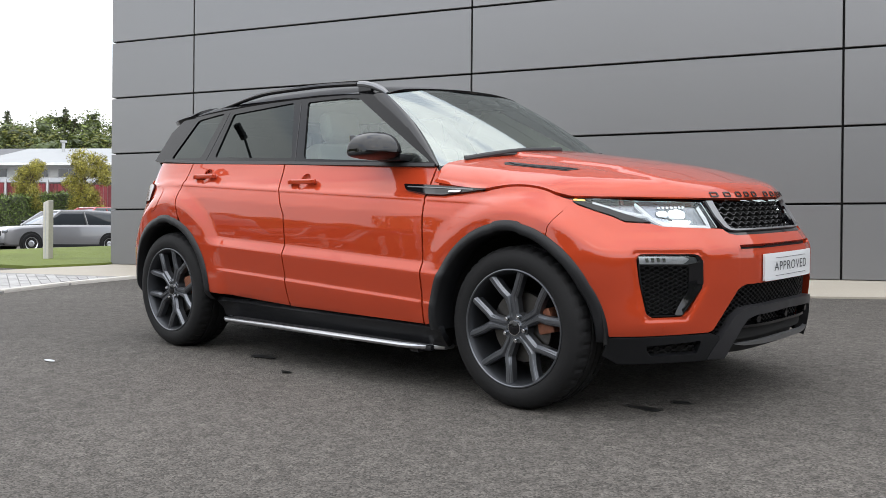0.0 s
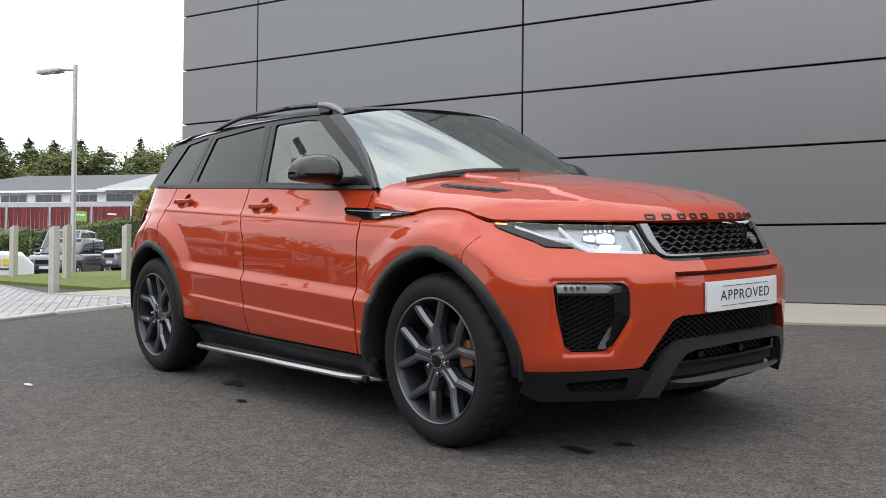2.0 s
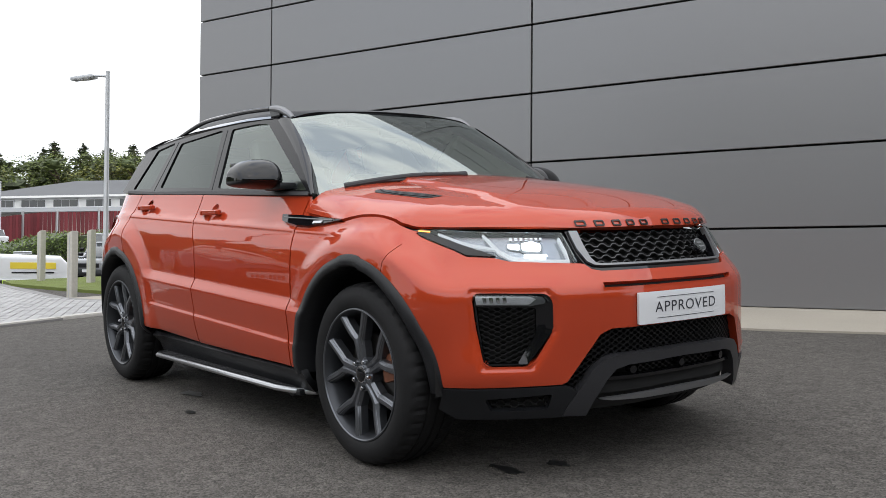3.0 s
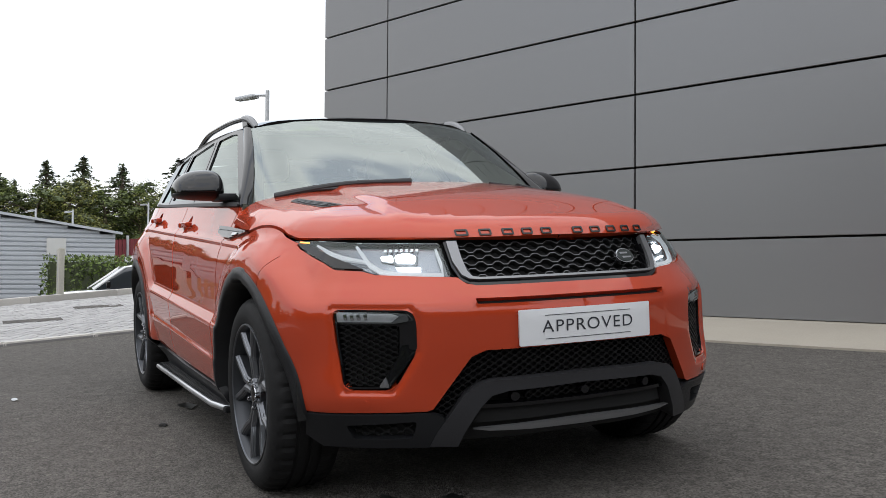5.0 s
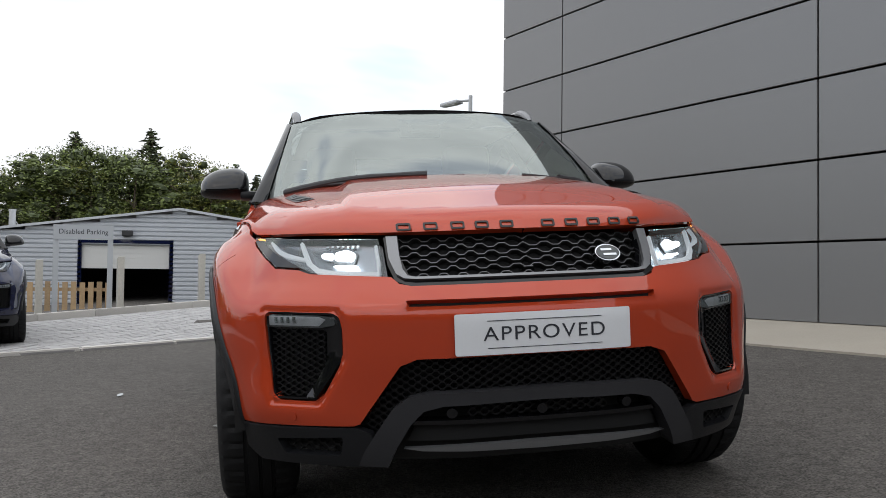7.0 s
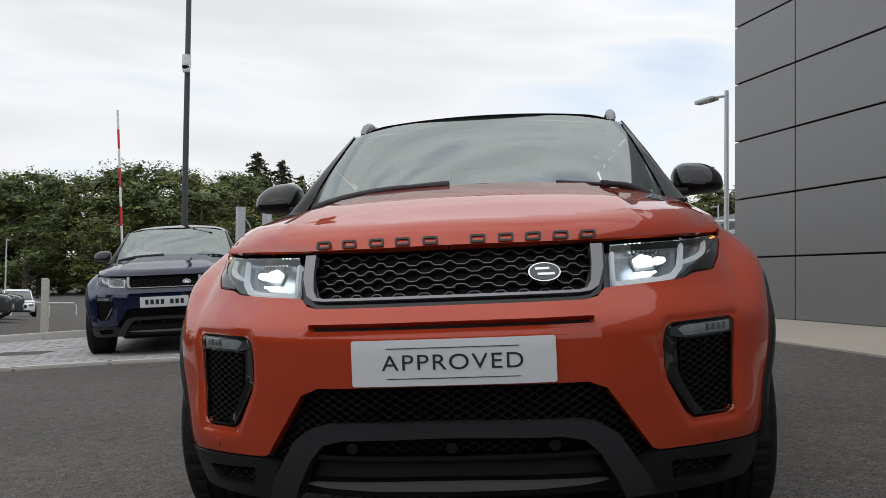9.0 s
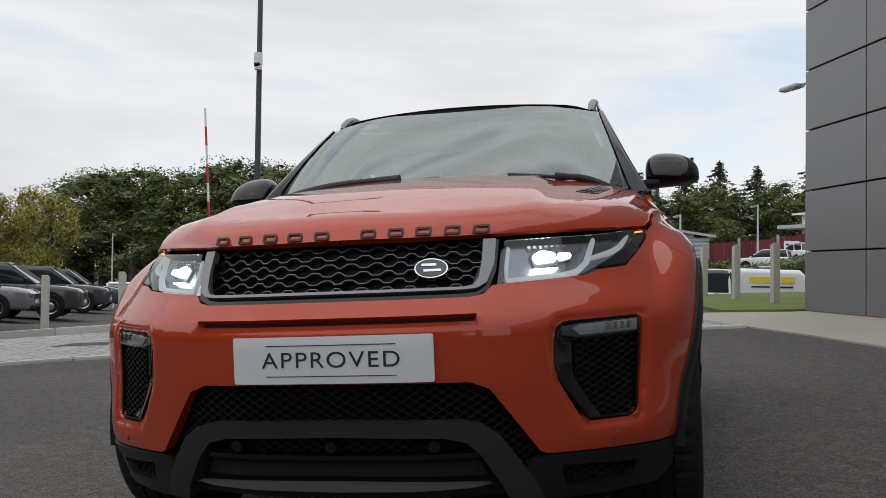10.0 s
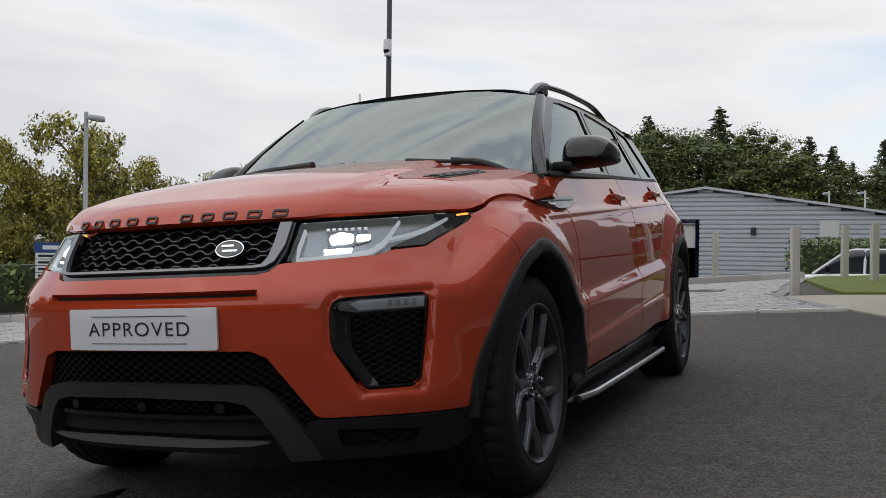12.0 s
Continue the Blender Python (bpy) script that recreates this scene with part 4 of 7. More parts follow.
        skin("light_guide", strip([(0.850, 0.899), (0.815, 0.872), (0.775, 0.838), (0.722, 0.813), (0.66, 0.805), (0.56, 0.801), (0.487, 0.800), (0.494, 0.835), (0.514, 0.884)], [0.009, 0.012, 0.014, 0.015, 0.014, 0.013, 0.013, 0.011, 0.009], None), body, LEDSOFT, lamp, step=0.02, lift=-0.016, depth=0.012, mirror=mir, label="white daytime light guide")
        skin("light_guide", strip([(1.085, 0.906), (1.02, 0.889), (0.965, 0.876), (0.90, 0.863), (0.85, 0.856), (0.79, 0.848)], [0.006, 0.010, 0.012, 0.012, 0.010, 0.007], None), body, LEDSOFT, lamp, step=0.02, lift=-0.016, depth=0.012, mirror=mir, label="white daytime light guide")
        modules = (("projector", [(0.602, 0.846), (0.680, 0.850), (0.686, 0.872), (0.640, 0.880), (0.598, 0.868)], 1), ("projector", [(0.690, 0.852), (0.738, 0.858), (0.742, 0.870), (0.694, 0.872)], 1),
                   ("low_strip", [(0.575, 0.826), (0.672, 0.829), (0.676, 0.834), (0.575, 0.832)], 0))
        for nm, out_, deep_ in modules:
            mid = np.mean(out_, 0)
            if deep_:
                skin("projector_bezel", rounded([tuple(mid + (np.array(p) - mid) * (1.22, 1.55)) for p in out_], 0.012), body, LAMPDARK, lamp, step=0.03, lift=-0.034, depth=0.004, mirror=mir)
            skin(nm, rounded(out_, 0.010, 5), body, LEDWHITE if lit else LAMPSILVER, lamp, step=0.02, lift=-0.028, depth=0.006, mirror=mir, label="bright white lit projector" if lit and deep_ else "")
        for k in range(7):
            s0 = 0.590 + 0.022 * k
            skin("small_light", [(s0, 0.884), (s0 + 0.012, 0.884), (s0 + 0.012, 0.893), (s0, 0.892)], body, CHROME, lamp, step=0.02, lift=-0.030, depth=0.006, mirror=mir)
        skin("indicator", [(1.175, 0.911), (1.12, 0.9075), (1.12, 0.911), (1.175, 0.914)], body, AMBER if lit else LAMPSILVER, lamp, step=0.03, lift=-0.004, depth=0.004, mirror=mir, label="lit amber indicator" if lit else "")
        skin("lower_trim", rounded([(1.185, 0.908), (1.147, 0.892), (1.067, 0.868), (0.966, 0.843), (0.905, 0.821), (0.785, 0.816), (0.85, 0.836), (0.93, 0.857), (1.0, 0.875), (1.12, 0.900)], 0.005), body, GLOSS, lamp, step=0.03, lift=0.0, mirror=mir)
        skin("lens", rounded(hl, 0.008), body, LENS, lamp, step=0.03, lift=-0.003, depth=0.004, mirror=mir, label="clear plastic lens").visible_shadow = False
        # fog-lamp nook
        fog = finish("bumper_vent", bpy.data.meshes.new("bumper_vent"), None, car, "black bumper side vent with fog lamp")
        hole = rounded(NOOK, 0.030, 6)
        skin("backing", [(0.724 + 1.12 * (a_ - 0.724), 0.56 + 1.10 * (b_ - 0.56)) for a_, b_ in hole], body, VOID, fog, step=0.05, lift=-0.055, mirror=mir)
        skin("gloss_trim", rounded([(0.605, 0.684), (0.582, 0.660), (0.580, 0.557), (0.674, 0.440), (0.712, 0.441), (0.642, 0.545), (0.640, 0.636), (0.866, 0.640), (0.868, 0.6445), (0.645, 0.6415), (0.604, 0.652), (0.612, 0.680), (0.866, 0.6865), (0.866, 0.692)], 0.012), nook_trim, GLOSS, fog, step=0.015, lift=0.0, depth=0.02, mirror=mir)
        fl = rounded([(0.866, 0.686), (0.66, 0.682), (0.612, 0.676), (0.590, 0.654), (0.66, 0.643), (0.860, 0.646)], 0.006)
        fg = skin("fog_lamp", fl, body, LAMPDARK, fog, step=0.03, lift=-0.020, depth=0.006, mirror=mir, label="clear strip fog lamp")
        skin("fog_reflector", rounded([(0.860, 0.682), (0.665, 0.678), (0.640, 0.668), (0.665, 0.648), (0.857, 0.650)], 0.004), body, FOGGREY, fg, step=0.03, lift=-0.018, depth=0.003, mirror=mir)
        skin("fog_lens", fl, body, LENS, fg, step=0.03, lift=-0.010, depth=0.004, mirror=mir, label="clear plastic lens").visible_shadow = False
        for k in range(4):
            s = 0.745 + 0.024 * k
            skin("fog_light", [(s, 0.656), (s + 0.012, 0.656), (s + 0.016, 0.676), (s + 0.003, 0.677)], body, CHROME, fg, step=0.02, lift=-0.014, depth=0.003, mirror=mir)
        honeycomb("mesh", [(0.850, 0.642), (0.645, 0.638), (0.644, 0.545), (0.702, 0.446), (0.820, 0.446), (0.844, 0.56)], body, MESHB, fog, 0.040, 0.0088, 0.0034, -0.034, 0.012, mirror=mir, label="black honeycomb mesh")
        skin("mesh_trim", strip([(0.862, 0.680), (0.850, 0.575), (0.826, 0.448), (0.815, 0.440), (0.674, 0.440)], 0.006, None), body, GLOSS, fog, step=0.04, lift=-0.014, depth=0.03, mirror=mir)
        # valance
        low = rounded([(0.830, 0.318), (0.587, 0.334), (0.603, 0.279), (0.810, 0.272)], 0.012)
        val = finish("valance", bpy.data.meshes.new("valance"), None, car, "black plastic lower valance")
        skin("panel", [(s_of_x(AXLE + 0.436), 0.352), (0.545, 0.360), (0.50, 0.345), (0.48, 0.27), (0.53, 0.249), (0.80, 0.243), (0.94, 0.240), (s_of_x(AXLE + 0.406), 0.275)], body, CLAD, val, holes=[low], step=0.04, lift=0.006, depth=0.03, mirror=mir)
        skin("mesh_back", low, body, VOID, val, step=0.05, lift=-0.03, mirror=mir)
        honeycomb("mesh", low, body, VOID, val, 0.05, 0.014, 0.0035, -0.032, 0.014, mirror=mir)
        spot = [(0.751 + 0.013 * math.cos(t), 0.388 + 0.013 * math.sin(t)) for t in np.linspace(0, 2 * math.pi, 14, endpoint=False)]
        skin("parking_sensor", spot, body, paint, car, step=0.03, lift=0.003, depth=0.004, mirror=mir, label="body-coloured parking sensor")
    # fuel flap
    skin("fuel_flap", [(-1.50 + 0.075 * math.cos(t), 0.92 + 0.075 * math.sin(t)) for t in np.linspace(0, 2 * math.pi, 28, endpoint=False)], flank, paint, hull, step=0.03, lift=0.0025, depth=0.003)
    # front bumper: one painted skin with its openings
    end = arc(AXLE, 0.0, 65.5, 1, 18)
    half = [(0.0, 0.757), (0.372, 0.757), (0.41, 0.764), (0.437, 0.783), (0.458, 0.785), (0.737, 0.797), (0.79, 0.809), (0.905, 0.815), (0.966, 0.837), (1.067, 0.862), (1.147, 0.886), (1.205, 0.914), (s_of_x(1.559), 0.86), (s_of_x(1.5185), 0.80)]
    half += [(s_of_x(x), z) for x, z in end] + [(s_of_x(AXLE + 0.436), 0.356), (0.552, 0.365), (0.532, 0.372), (0.440, 0.490), (0.405, 0.535), (0.355, 0.553), (0.0, 0.556)]
    fogs = [rounded(NOOK, 0.030, 6)]
    fogs.append([(-a, b) for a, b in fogs[0]])
    slot = rounded([(-0.385, 0.718), (-0.378, 0.700), (0.378, 0.700), (0.385, 0.718)], 0.005)
    bump = finish("front_bumper", bpy.data.meshes.new("front_bumper"), None, car, "painted front bumper")
    skin("bumper_skin", [*half, *[(-a, b) for a, b in half[::-1] if a > 0]], bumper, paint, bump, holes=[*fogs, slot], step=0.014 if lit else 0.03, depth=0.03)
    skin("slot_back", rounded([(-0.395, 0.73), (-0.39, 0.69), (0.39, 0.69), (0.395, 0.73)], 0.005), body, VOID, bump, step=0.06, lift=-0.02)
    # grille
    gr = finish("grille", bpy.data.meshes.new("grille"), None, car, "black honeycomb grille in a satin grey frame")
    mouth = [(0.0, 0.760), (0.375, 0.760), (0.425, 0.775), (0.462, 0.830), (0.490, 0.916), (0.0, 0.916)]
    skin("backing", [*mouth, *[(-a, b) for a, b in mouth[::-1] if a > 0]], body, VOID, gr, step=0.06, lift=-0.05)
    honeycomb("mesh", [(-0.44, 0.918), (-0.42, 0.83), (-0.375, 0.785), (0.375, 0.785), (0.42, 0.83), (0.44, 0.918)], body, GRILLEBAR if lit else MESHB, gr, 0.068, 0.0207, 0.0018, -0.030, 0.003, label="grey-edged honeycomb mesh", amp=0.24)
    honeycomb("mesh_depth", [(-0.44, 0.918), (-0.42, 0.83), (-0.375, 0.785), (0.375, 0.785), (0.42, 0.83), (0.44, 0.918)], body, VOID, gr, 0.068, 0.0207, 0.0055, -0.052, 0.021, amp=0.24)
    edge = [(0.0, 0.760), (0.375, 0.760), (0.425, 0.775), (0.456, 0.820), (0.484, 0.901)]
    skin("black_frame", edge + [(0.434, 0.901), (0.415, 0.84), (0.385, 0.793), (0.365, 0.783), (-0.365, 0.783), (-0.385, 0.793), (-0.415, 0.84), (-0.434, 0.901)] + [(-a, b) for a, b in edge[::-1] if a > 0], body, GLOSS, gr, step=0.04, lift=-0.006, depth=0.03)
    u = [(0.472, 0.899), (0.452, 0.835), (0.422, 0.790), (0.395, 0.777), (0.36, 0.774)]
    v = [(0.36, 0.781), (0.385, 0.785), (0.402, 0.803), (0.418, 0.845), (0.432, 0.899)]
    skin("grey_frame", u + [(-a, b) for a, b in u[::-1]] + [(-a, b) for a, b in v[::-1]] + v, body, SATIN, gr, step=0.03, lift=0.004, depth=0.02, label="satin grey grille frame")
    oval = [(-0.270 + 0.050 * math.cos(t), 0.832 + 0.0245 * math.sin(t)) for t in np.linspace(0, 2 * math.pi, 28, endpoint=False)]
    bd = skin("badge", oval, body, CHROME, gr, step=0.04, lift=0.0, depth=0.02, label="oval dark badge with a silver rim")
    skin("badge_face", [(-0.270 + 0.046 * math.cos(t), 0.832 + 0.021 * math.sin(t)) for t in np.linspace(0, 2 * math.pi, 28, endpoint=False)], body, BADGE, bd, step=0.04, lift=0.002, depth=0.003)
    for dz, w0, dx in ((0.007, 0.022, 0.006), (-0.007, 0.026, -0.004)):
        skin("badge_bar", [(-0.270 + dx - w0, 0.832 + dz - 0.003), (-0.270 + dx + w0, 0.832 + dz - 0.003), (-0.270 + dx + w0, 0.832 + dz + 0.003), (-0.270 + dx - w0, 0.832 + dz + 0.003)], body, CHROME, bd, step=0.04, lift=0.0035, depth=0.002)
    # lower grille, skid plate, lip
    lg = finish("lower_grille", bpy.data.meshes.new("lower_grille"), None, car, "black lower grille mesh")
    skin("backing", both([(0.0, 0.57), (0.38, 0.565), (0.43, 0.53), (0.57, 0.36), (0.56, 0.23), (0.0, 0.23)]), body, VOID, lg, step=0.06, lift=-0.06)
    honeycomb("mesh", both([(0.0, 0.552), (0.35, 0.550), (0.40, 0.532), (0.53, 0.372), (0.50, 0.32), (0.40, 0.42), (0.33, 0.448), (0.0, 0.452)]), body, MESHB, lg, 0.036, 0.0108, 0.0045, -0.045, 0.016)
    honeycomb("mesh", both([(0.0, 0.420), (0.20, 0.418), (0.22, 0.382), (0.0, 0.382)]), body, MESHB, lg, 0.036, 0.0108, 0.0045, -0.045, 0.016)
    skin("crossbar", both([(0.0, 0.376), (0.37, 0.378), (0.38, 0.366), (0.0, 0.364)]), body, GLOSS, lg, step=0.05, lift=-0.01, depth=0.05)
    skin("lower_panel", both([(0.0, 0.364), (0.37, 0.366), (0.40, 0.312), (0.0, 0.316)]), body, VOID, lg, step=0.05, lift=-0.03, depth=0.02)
    for y in (0.262, -0.262, 0.0):
        spot = [(y + 0.016 * math.cos(t), 0.400 + 0.014 * math.sin(t)) for t in np.linspace(0, 2 * math.pi, 16, endpoint=False)]
        skin("parking_sensor" if y else "camera_lens", spot, body, GLOSS, lg, step=0.03, lift=0.002, depth=0.03)
    sk_out = [(0.0, 0.462), (0.335, 0.457), (0.385, 0.447), (0.430, 0.418), (0.520, 0.300), (0.548, 0.252)]
    sk_in = [(0.455, 0.250), (0.432, 0.295), (0.380, 0.372), (0.342, 0.408), (0.285, 0.421), (0.0, 0.427)]
    skin("skid_plate", both(sk_out + sk_in), body, SKID, car, step=0.03, lift=0.009, depth=0.05, label="dark grey satin skid plate")
    skin("bumper_lip", both([(0.0, 0.311), (0.2, 0.309), (0.405, 0.304), (0.35, 0.296), (0.2, 0.291), (0.0, 0.289)]), body, SATIN, car, step=0.03, lift=0.006, depth=0.018, label="satin grey bumper lip")
    skin("under_lip", both([(0.0, 0.284), (0.43, 0.292), (0.50, 0.26), (0.48, 0.235), (0.0, 0.24)]), body, LOWBLACK, car, step=0.06, lift=-0.07, depth=0.05)
    # bonnet
    lip2 = [(p[0] - 0.002, p[1] - 0.001) for p in LIP[::2]]
    rear_edge = [(0.80, 0.72), (0.86, 0.60), (0.94, 0.40), (0.985, 0.20), (1.0, 0.0)]
    out = [(x, -y) for x, y in lip2] + [(x, -y) for x, y in rear_edge]
    out += [(x, y) for x, y in rear_edge[::-1][1:]] + [(x, y) for x, y in lip2[::-1]]
    bon = finish("bonnet", bpy.data.meshes.new("bonnet"), None, car, "painted bonnet")
    skin("bonnet_skin", out, bonnet, paint, bon, step=0.035, depth=0.02, rings=(0.004, 0.012, 0.025, 0.045, 0.068))
    for sg in (-1, 1):
        vent = rounded([(1.46, sg * 0.572), (1.42, sg * 0.640), (1.10, sg * 0.668), (1.07, sg * 0.630)], 0.02)
        vn = skin("bonnet_vent", vent, bonnet, CLAD, bon, step=0.04, lift=0.0015, depth=0.004, label="dark slatted bonnet vent")
        for k in range(3):
            f = 0.2 + 0.3 * k
            line = [(1.10 + 0.02 * k, sg * (0.640 + 0.010 - 0.022 * (1 - f))), (1.26, sg * (0.612 + 0.040 * f)), (1.425 - 0.006 * k, sg * (0.580 + 0.050 * f))]
            skin("slat", strip(line, 0.007, None), bonnet, SKID, vn, step=0.05, lift=0.0045, depth=0.003)

    def nose(y, z):
        k = int(np.argmin(np.abs(LIP[:, 1] - abs(y)) + 9 * (LIP[:, 0] < 1.6)))
        a, b = 0.0005, 0.12
        for _ in range(18):
            c = (a + b) / 2
            a, b = (c, b) if bonnet(LIP[k, 0] - c, y)[2] < z else (a, c)
        lo, hi = LIP[max(k - 1, 0)], LIP[min(k + 1, len(LIP) - 1)]
        f = (abs(y) - lo[1]) / max(hi[1] - lo[1], 1e-6)
        return (lo[0] + (hi[0] - lo[0]) * np.clip(f, 0, 1) - (a + b) / 2, y, z)

    # nine-letter maker's name, as plain hollow shapes
    if lit:
        for yc in (-0.351, -0.275, -0.197, -0.125, -0.050, 0.077, 0.151, 0.223, 0.296, 0.368):
            hw, zc_, hh = 0.0205, 0.9262, 0.0105
            outer = [(yc - hw, zc_ - hh), (yc + hw, zc_ - hh), (yc + hw, zc_ + hh), (yc - hw, zc_ + hh)]
            inner = [(yc - hw * 0.74, zc_ - hh * 0.52), (yc + hw * 0.74, zc_ - hh * 0.52), (yc + hw * 0.74, zc_ + hh * 0.52), (yc - hw * 0.74, zc_ + hh * 0.52)]
            skin("name_shape", rounded(outer, 0.005), nose, LETTER, bon, holes=[rounded(inner, 0.003)], step=0.03, lift=0.003, depth=0.004, label="dark raised name shape")
    # windscreen, wipers, roof
    ws_out = [(0.0, 1.125), (0.30, 1.118), (0.60, 1.090), (0.735, 1.066), (0.67, 1.262), (0.602, 1.462), (0.40, 1.493), (0.2, 1.504), (0.0, 1.508)]
    skin("windscreen", both(ws_out), screen, WINDSCREEN, car, step=0.08, lift=-0.004, depth=0.004, label="windscreen glass reflecting the sky").visible_shadow = False
    skin("screen_border", both(ws_out), screen, INK, car, holes=[both([(0.0, 1.150), (0.30, 1.144), (0.585, 1.118), (0.69, 1.105), (0.64, 1.262), (0.585, 1.455), (0.40, 1.486), (0.2, 1.497), (0.13, 1.48), (0.07, 1.455), (0.0, 1.455)])], step=0.08, lift=-0.010, depth=0.001, label="black printed glass border")
    skin("cowl", both([(0.0, 1.06), (0.6, 1.03), (0.76, 1.02), (0.735, 1.068), (0.60, 1.094), (0.3, 1.122), (0.0, 1.129)]), screen, TRIM, car, step=0.08, lift=0.004)
    for y0, y1, y2 in ((-0.655, -0.10, 0.05), (0.66, 0.47, 0.30)):
        wp = finish("wiper", bpy.data.meshes.new("wiper"), None, car, "black windscreen wiper")
        ys = np.linspace(y0, y1, 9)
        zs = [1.090 + 0.052 * k / 8 + 0.018 * math.sin(math.pi * k / 8) for k in range(9)]
        part("wiper_arm", tube([Vector(screen(y, z)) + Vector((0.018, 0, 0.013)) for y, z in zip(ys, zs if y0 < 0 else [q - 0.022 for q in zs])], [0.017, 0.017, 0.016, 0.015, 0.014, 0.013, 0.011, 0.014, 0.017], 10), TRIM, wp, smooth=True)
        ys = np.linspace(y0 * 0.9, y2, 9)
        part("blade", tube([Vector(screen(y, 1.108 + 0.026 * k / 8)) + Vector((0.016, 0, 0.014)) for k, y in enumerate(ys)], 0.007, 8), TRIM, wp, smooth=True)
    crown = [(x, 0.609) for x in np.linspace(-1.60, 0.165, 14)] + [(0.238, 0.60), (0.275, 0.51), (0.303, 0.42), (0.333, 0.32), (0.354, 0.22), (0.366, 0.11), (0.37, 0.0)]
    skin("roof_panel", crown + [(x, -y) for x, y in crown[::-1] if y > 0], roof, GLOSS, car, step=0.06, depth=0.02, label="gloss black roof")
    # tail: spoiler, hatch with its window, rear bumper
    skin("spoiler", [(-1.72, 0.60), (-1.62, 0.612), (-1.50, 0.612), (-1.50, -0.612), (-1.62, -0.612), (-1.72, -0.60), (-1.80, -0.52), (-1.83, 0), (-1.80, 0.52)], roof, GLOSS, car, step=0.07, lift=0.012, depth=0.03, label="gloss black roof spoiler")
    hatch = finish("tailgate", bpy.data.meshes.new("tailgate"), None, car)
    hl_ = lambda y, z: (-1.975 + 0.78 * (z - 1.05) + 0.25 * y * y, y, z)
    skin("rear_window", both([(0.0, 1.16), (0.62, 1.16), (0.52, 1.38), (0.0, 1.42)]), hl_, PRIVACY, hatch, step=0.08, depth=0.01)
    skin("hatch_frame", both([(0.0, 1.09), (0.62, 1.10), (0.706, 1.16), (0.59, 1.40), (0.0, 1.46)]), hl_, GLOSS, hatch, holes=[both([(0.0, 1.165), (0.615, 1.165), (0.515, 1.375), (0.0, 1.415)])], step=0.08)
    skin("hatch_skin", [(s_of_x(-1.98), 0.55), (s_of_x(-1.92), 0.88), (s_of_x(-1.80), 1.04), (LEN, 1.06), (LEN, 0.55)], body, paint, hatch, step=0.05)
    skin("hatch_skin", [(s_of_x(-1.98), 0.55), (s_of_x(-1.92), 0.88), (s_of_x(-1.80), 1.04), (LEN, 1.06), (LEN, 0.55)], body, paint, hatch, step=0.05, mirror=True)
    for mir in (False, True):
        skin("rear_bumper", [(s_of_x(-1.785), 0.24), (s_of_x(-1.785), 0.44), (s_of_x(-1.96), 0.56), (LEN, 0.56), (LEN, 0.24)], body, CLAD, car, step=0.06, mirror=mir, label="black lower rear bumper")
    # number plate
    pl = finish("number_plate", bpy.data.meshes.new("number_plate"), None, car, "white show plate reading APPROVED" if plate_text else "white number plate with plain bars")
    on_nose = lambda y, z: bumper(-y, z)
    skin("plate", rounded([(-0.247, 0.560), (0.272, 0.560), (0.272, 0.674), (-0.247, 0.674)], 0.006), on_nose, PLATEW, pl, step=0.03, lift=0.014, depth=0.010)
    if plate_text:
        txt = words(plate_text, 0.0555, NAVYINK, pl, Matrix.Translation((0.0125, 0.6165, 0)), depth=0.0, spread=1.14, wide=1.19)
        for v in txt.data.vertices:
            p = on_nose(v.co.x, v.co.y)
            v.co = (p[0] + 0.0155, p[1], p[2])
        for dz in (0.038, -0.038):
            skin("printed_line", [(-0.155, 0.6165 + dz - 0.0009), (0.180, 0.6165 + dz - 0.0009), (0.180, 0.6165 + dz + 0.0009), (-0.155, 0.6165 + dz + 0.0009)], on_nose, NAVYINK, pl, step=0.03, lift=0.0152, depth=0.0008)
    for k in range(plate_bars):
        y = -0.19 + 0.055 * k + (0.045 if k > 3 else 0)
        skin("plate_bar", [(y, 0.592), (y + 0.036, 0.592), (y + 0.036, 0.645), (y, 0.645)], on_nose, INK, pl, step=0.03, lift=0.0152, depth=0.0008)
    # under the skin: floor, engine block, bulkheads
    inner_ = box(-1.95, 1.72, -0.52, 0.52, 0.20, 0.50, 0.03, 1)
    inner_ = box(-0.86, 0.86, -0.80, 0.80, 0.22, 0.50, 0.03, 1, bm=inner_)
    inner_ = box(0.62, 1.90, -0.50, 0.50, 0.48, 0.86, 0.03, 1, bm=inner_)
    inner_ = box(0.60, 0.86, -0.76, 0.76, 0.48, 0.98, 0.03, 1, bm=inner_)
    inner_ = box(-1.95, -1.80, -0.72, 0.72, 0.30, 0.95, 0.03, 1, bm=inner_)
    part("underbody", inner_, VOID, car)
    cab = finish("cabin", bpy.data.meshes.new("cabin"), None, car)
    part("dashboard", box(0.38, 0.78, -0.72, 0.72, 0.80, 1.045, 0.06, 3), TRIM, cab, "dark dashboard", smooth=True)
    part("binnacle", box(0.42, 0.60, -0.55, -0.20, 1.02, 1.075, 0.03, 2), TRIM, cab, smooth=True)
    ring = [Vector((0.28 + 0.07 * math.sin(t) * 0.5, -0.37 + 0.185 * math.cos(t), 0.955 + 0.175 * math.sin(t))) for t in np.linspace(0, 2 * math.pi, 30)]
    part("steering_wheel", tube(ring, 0.015, 8), TRIM, cab, "dark steering wheel", smooth=True)
    part("parcel_floor", box(-1.75, -0.95, -0.68, 0.68, 0.86, 0.90, 0.01, 1), TRIM, cab)
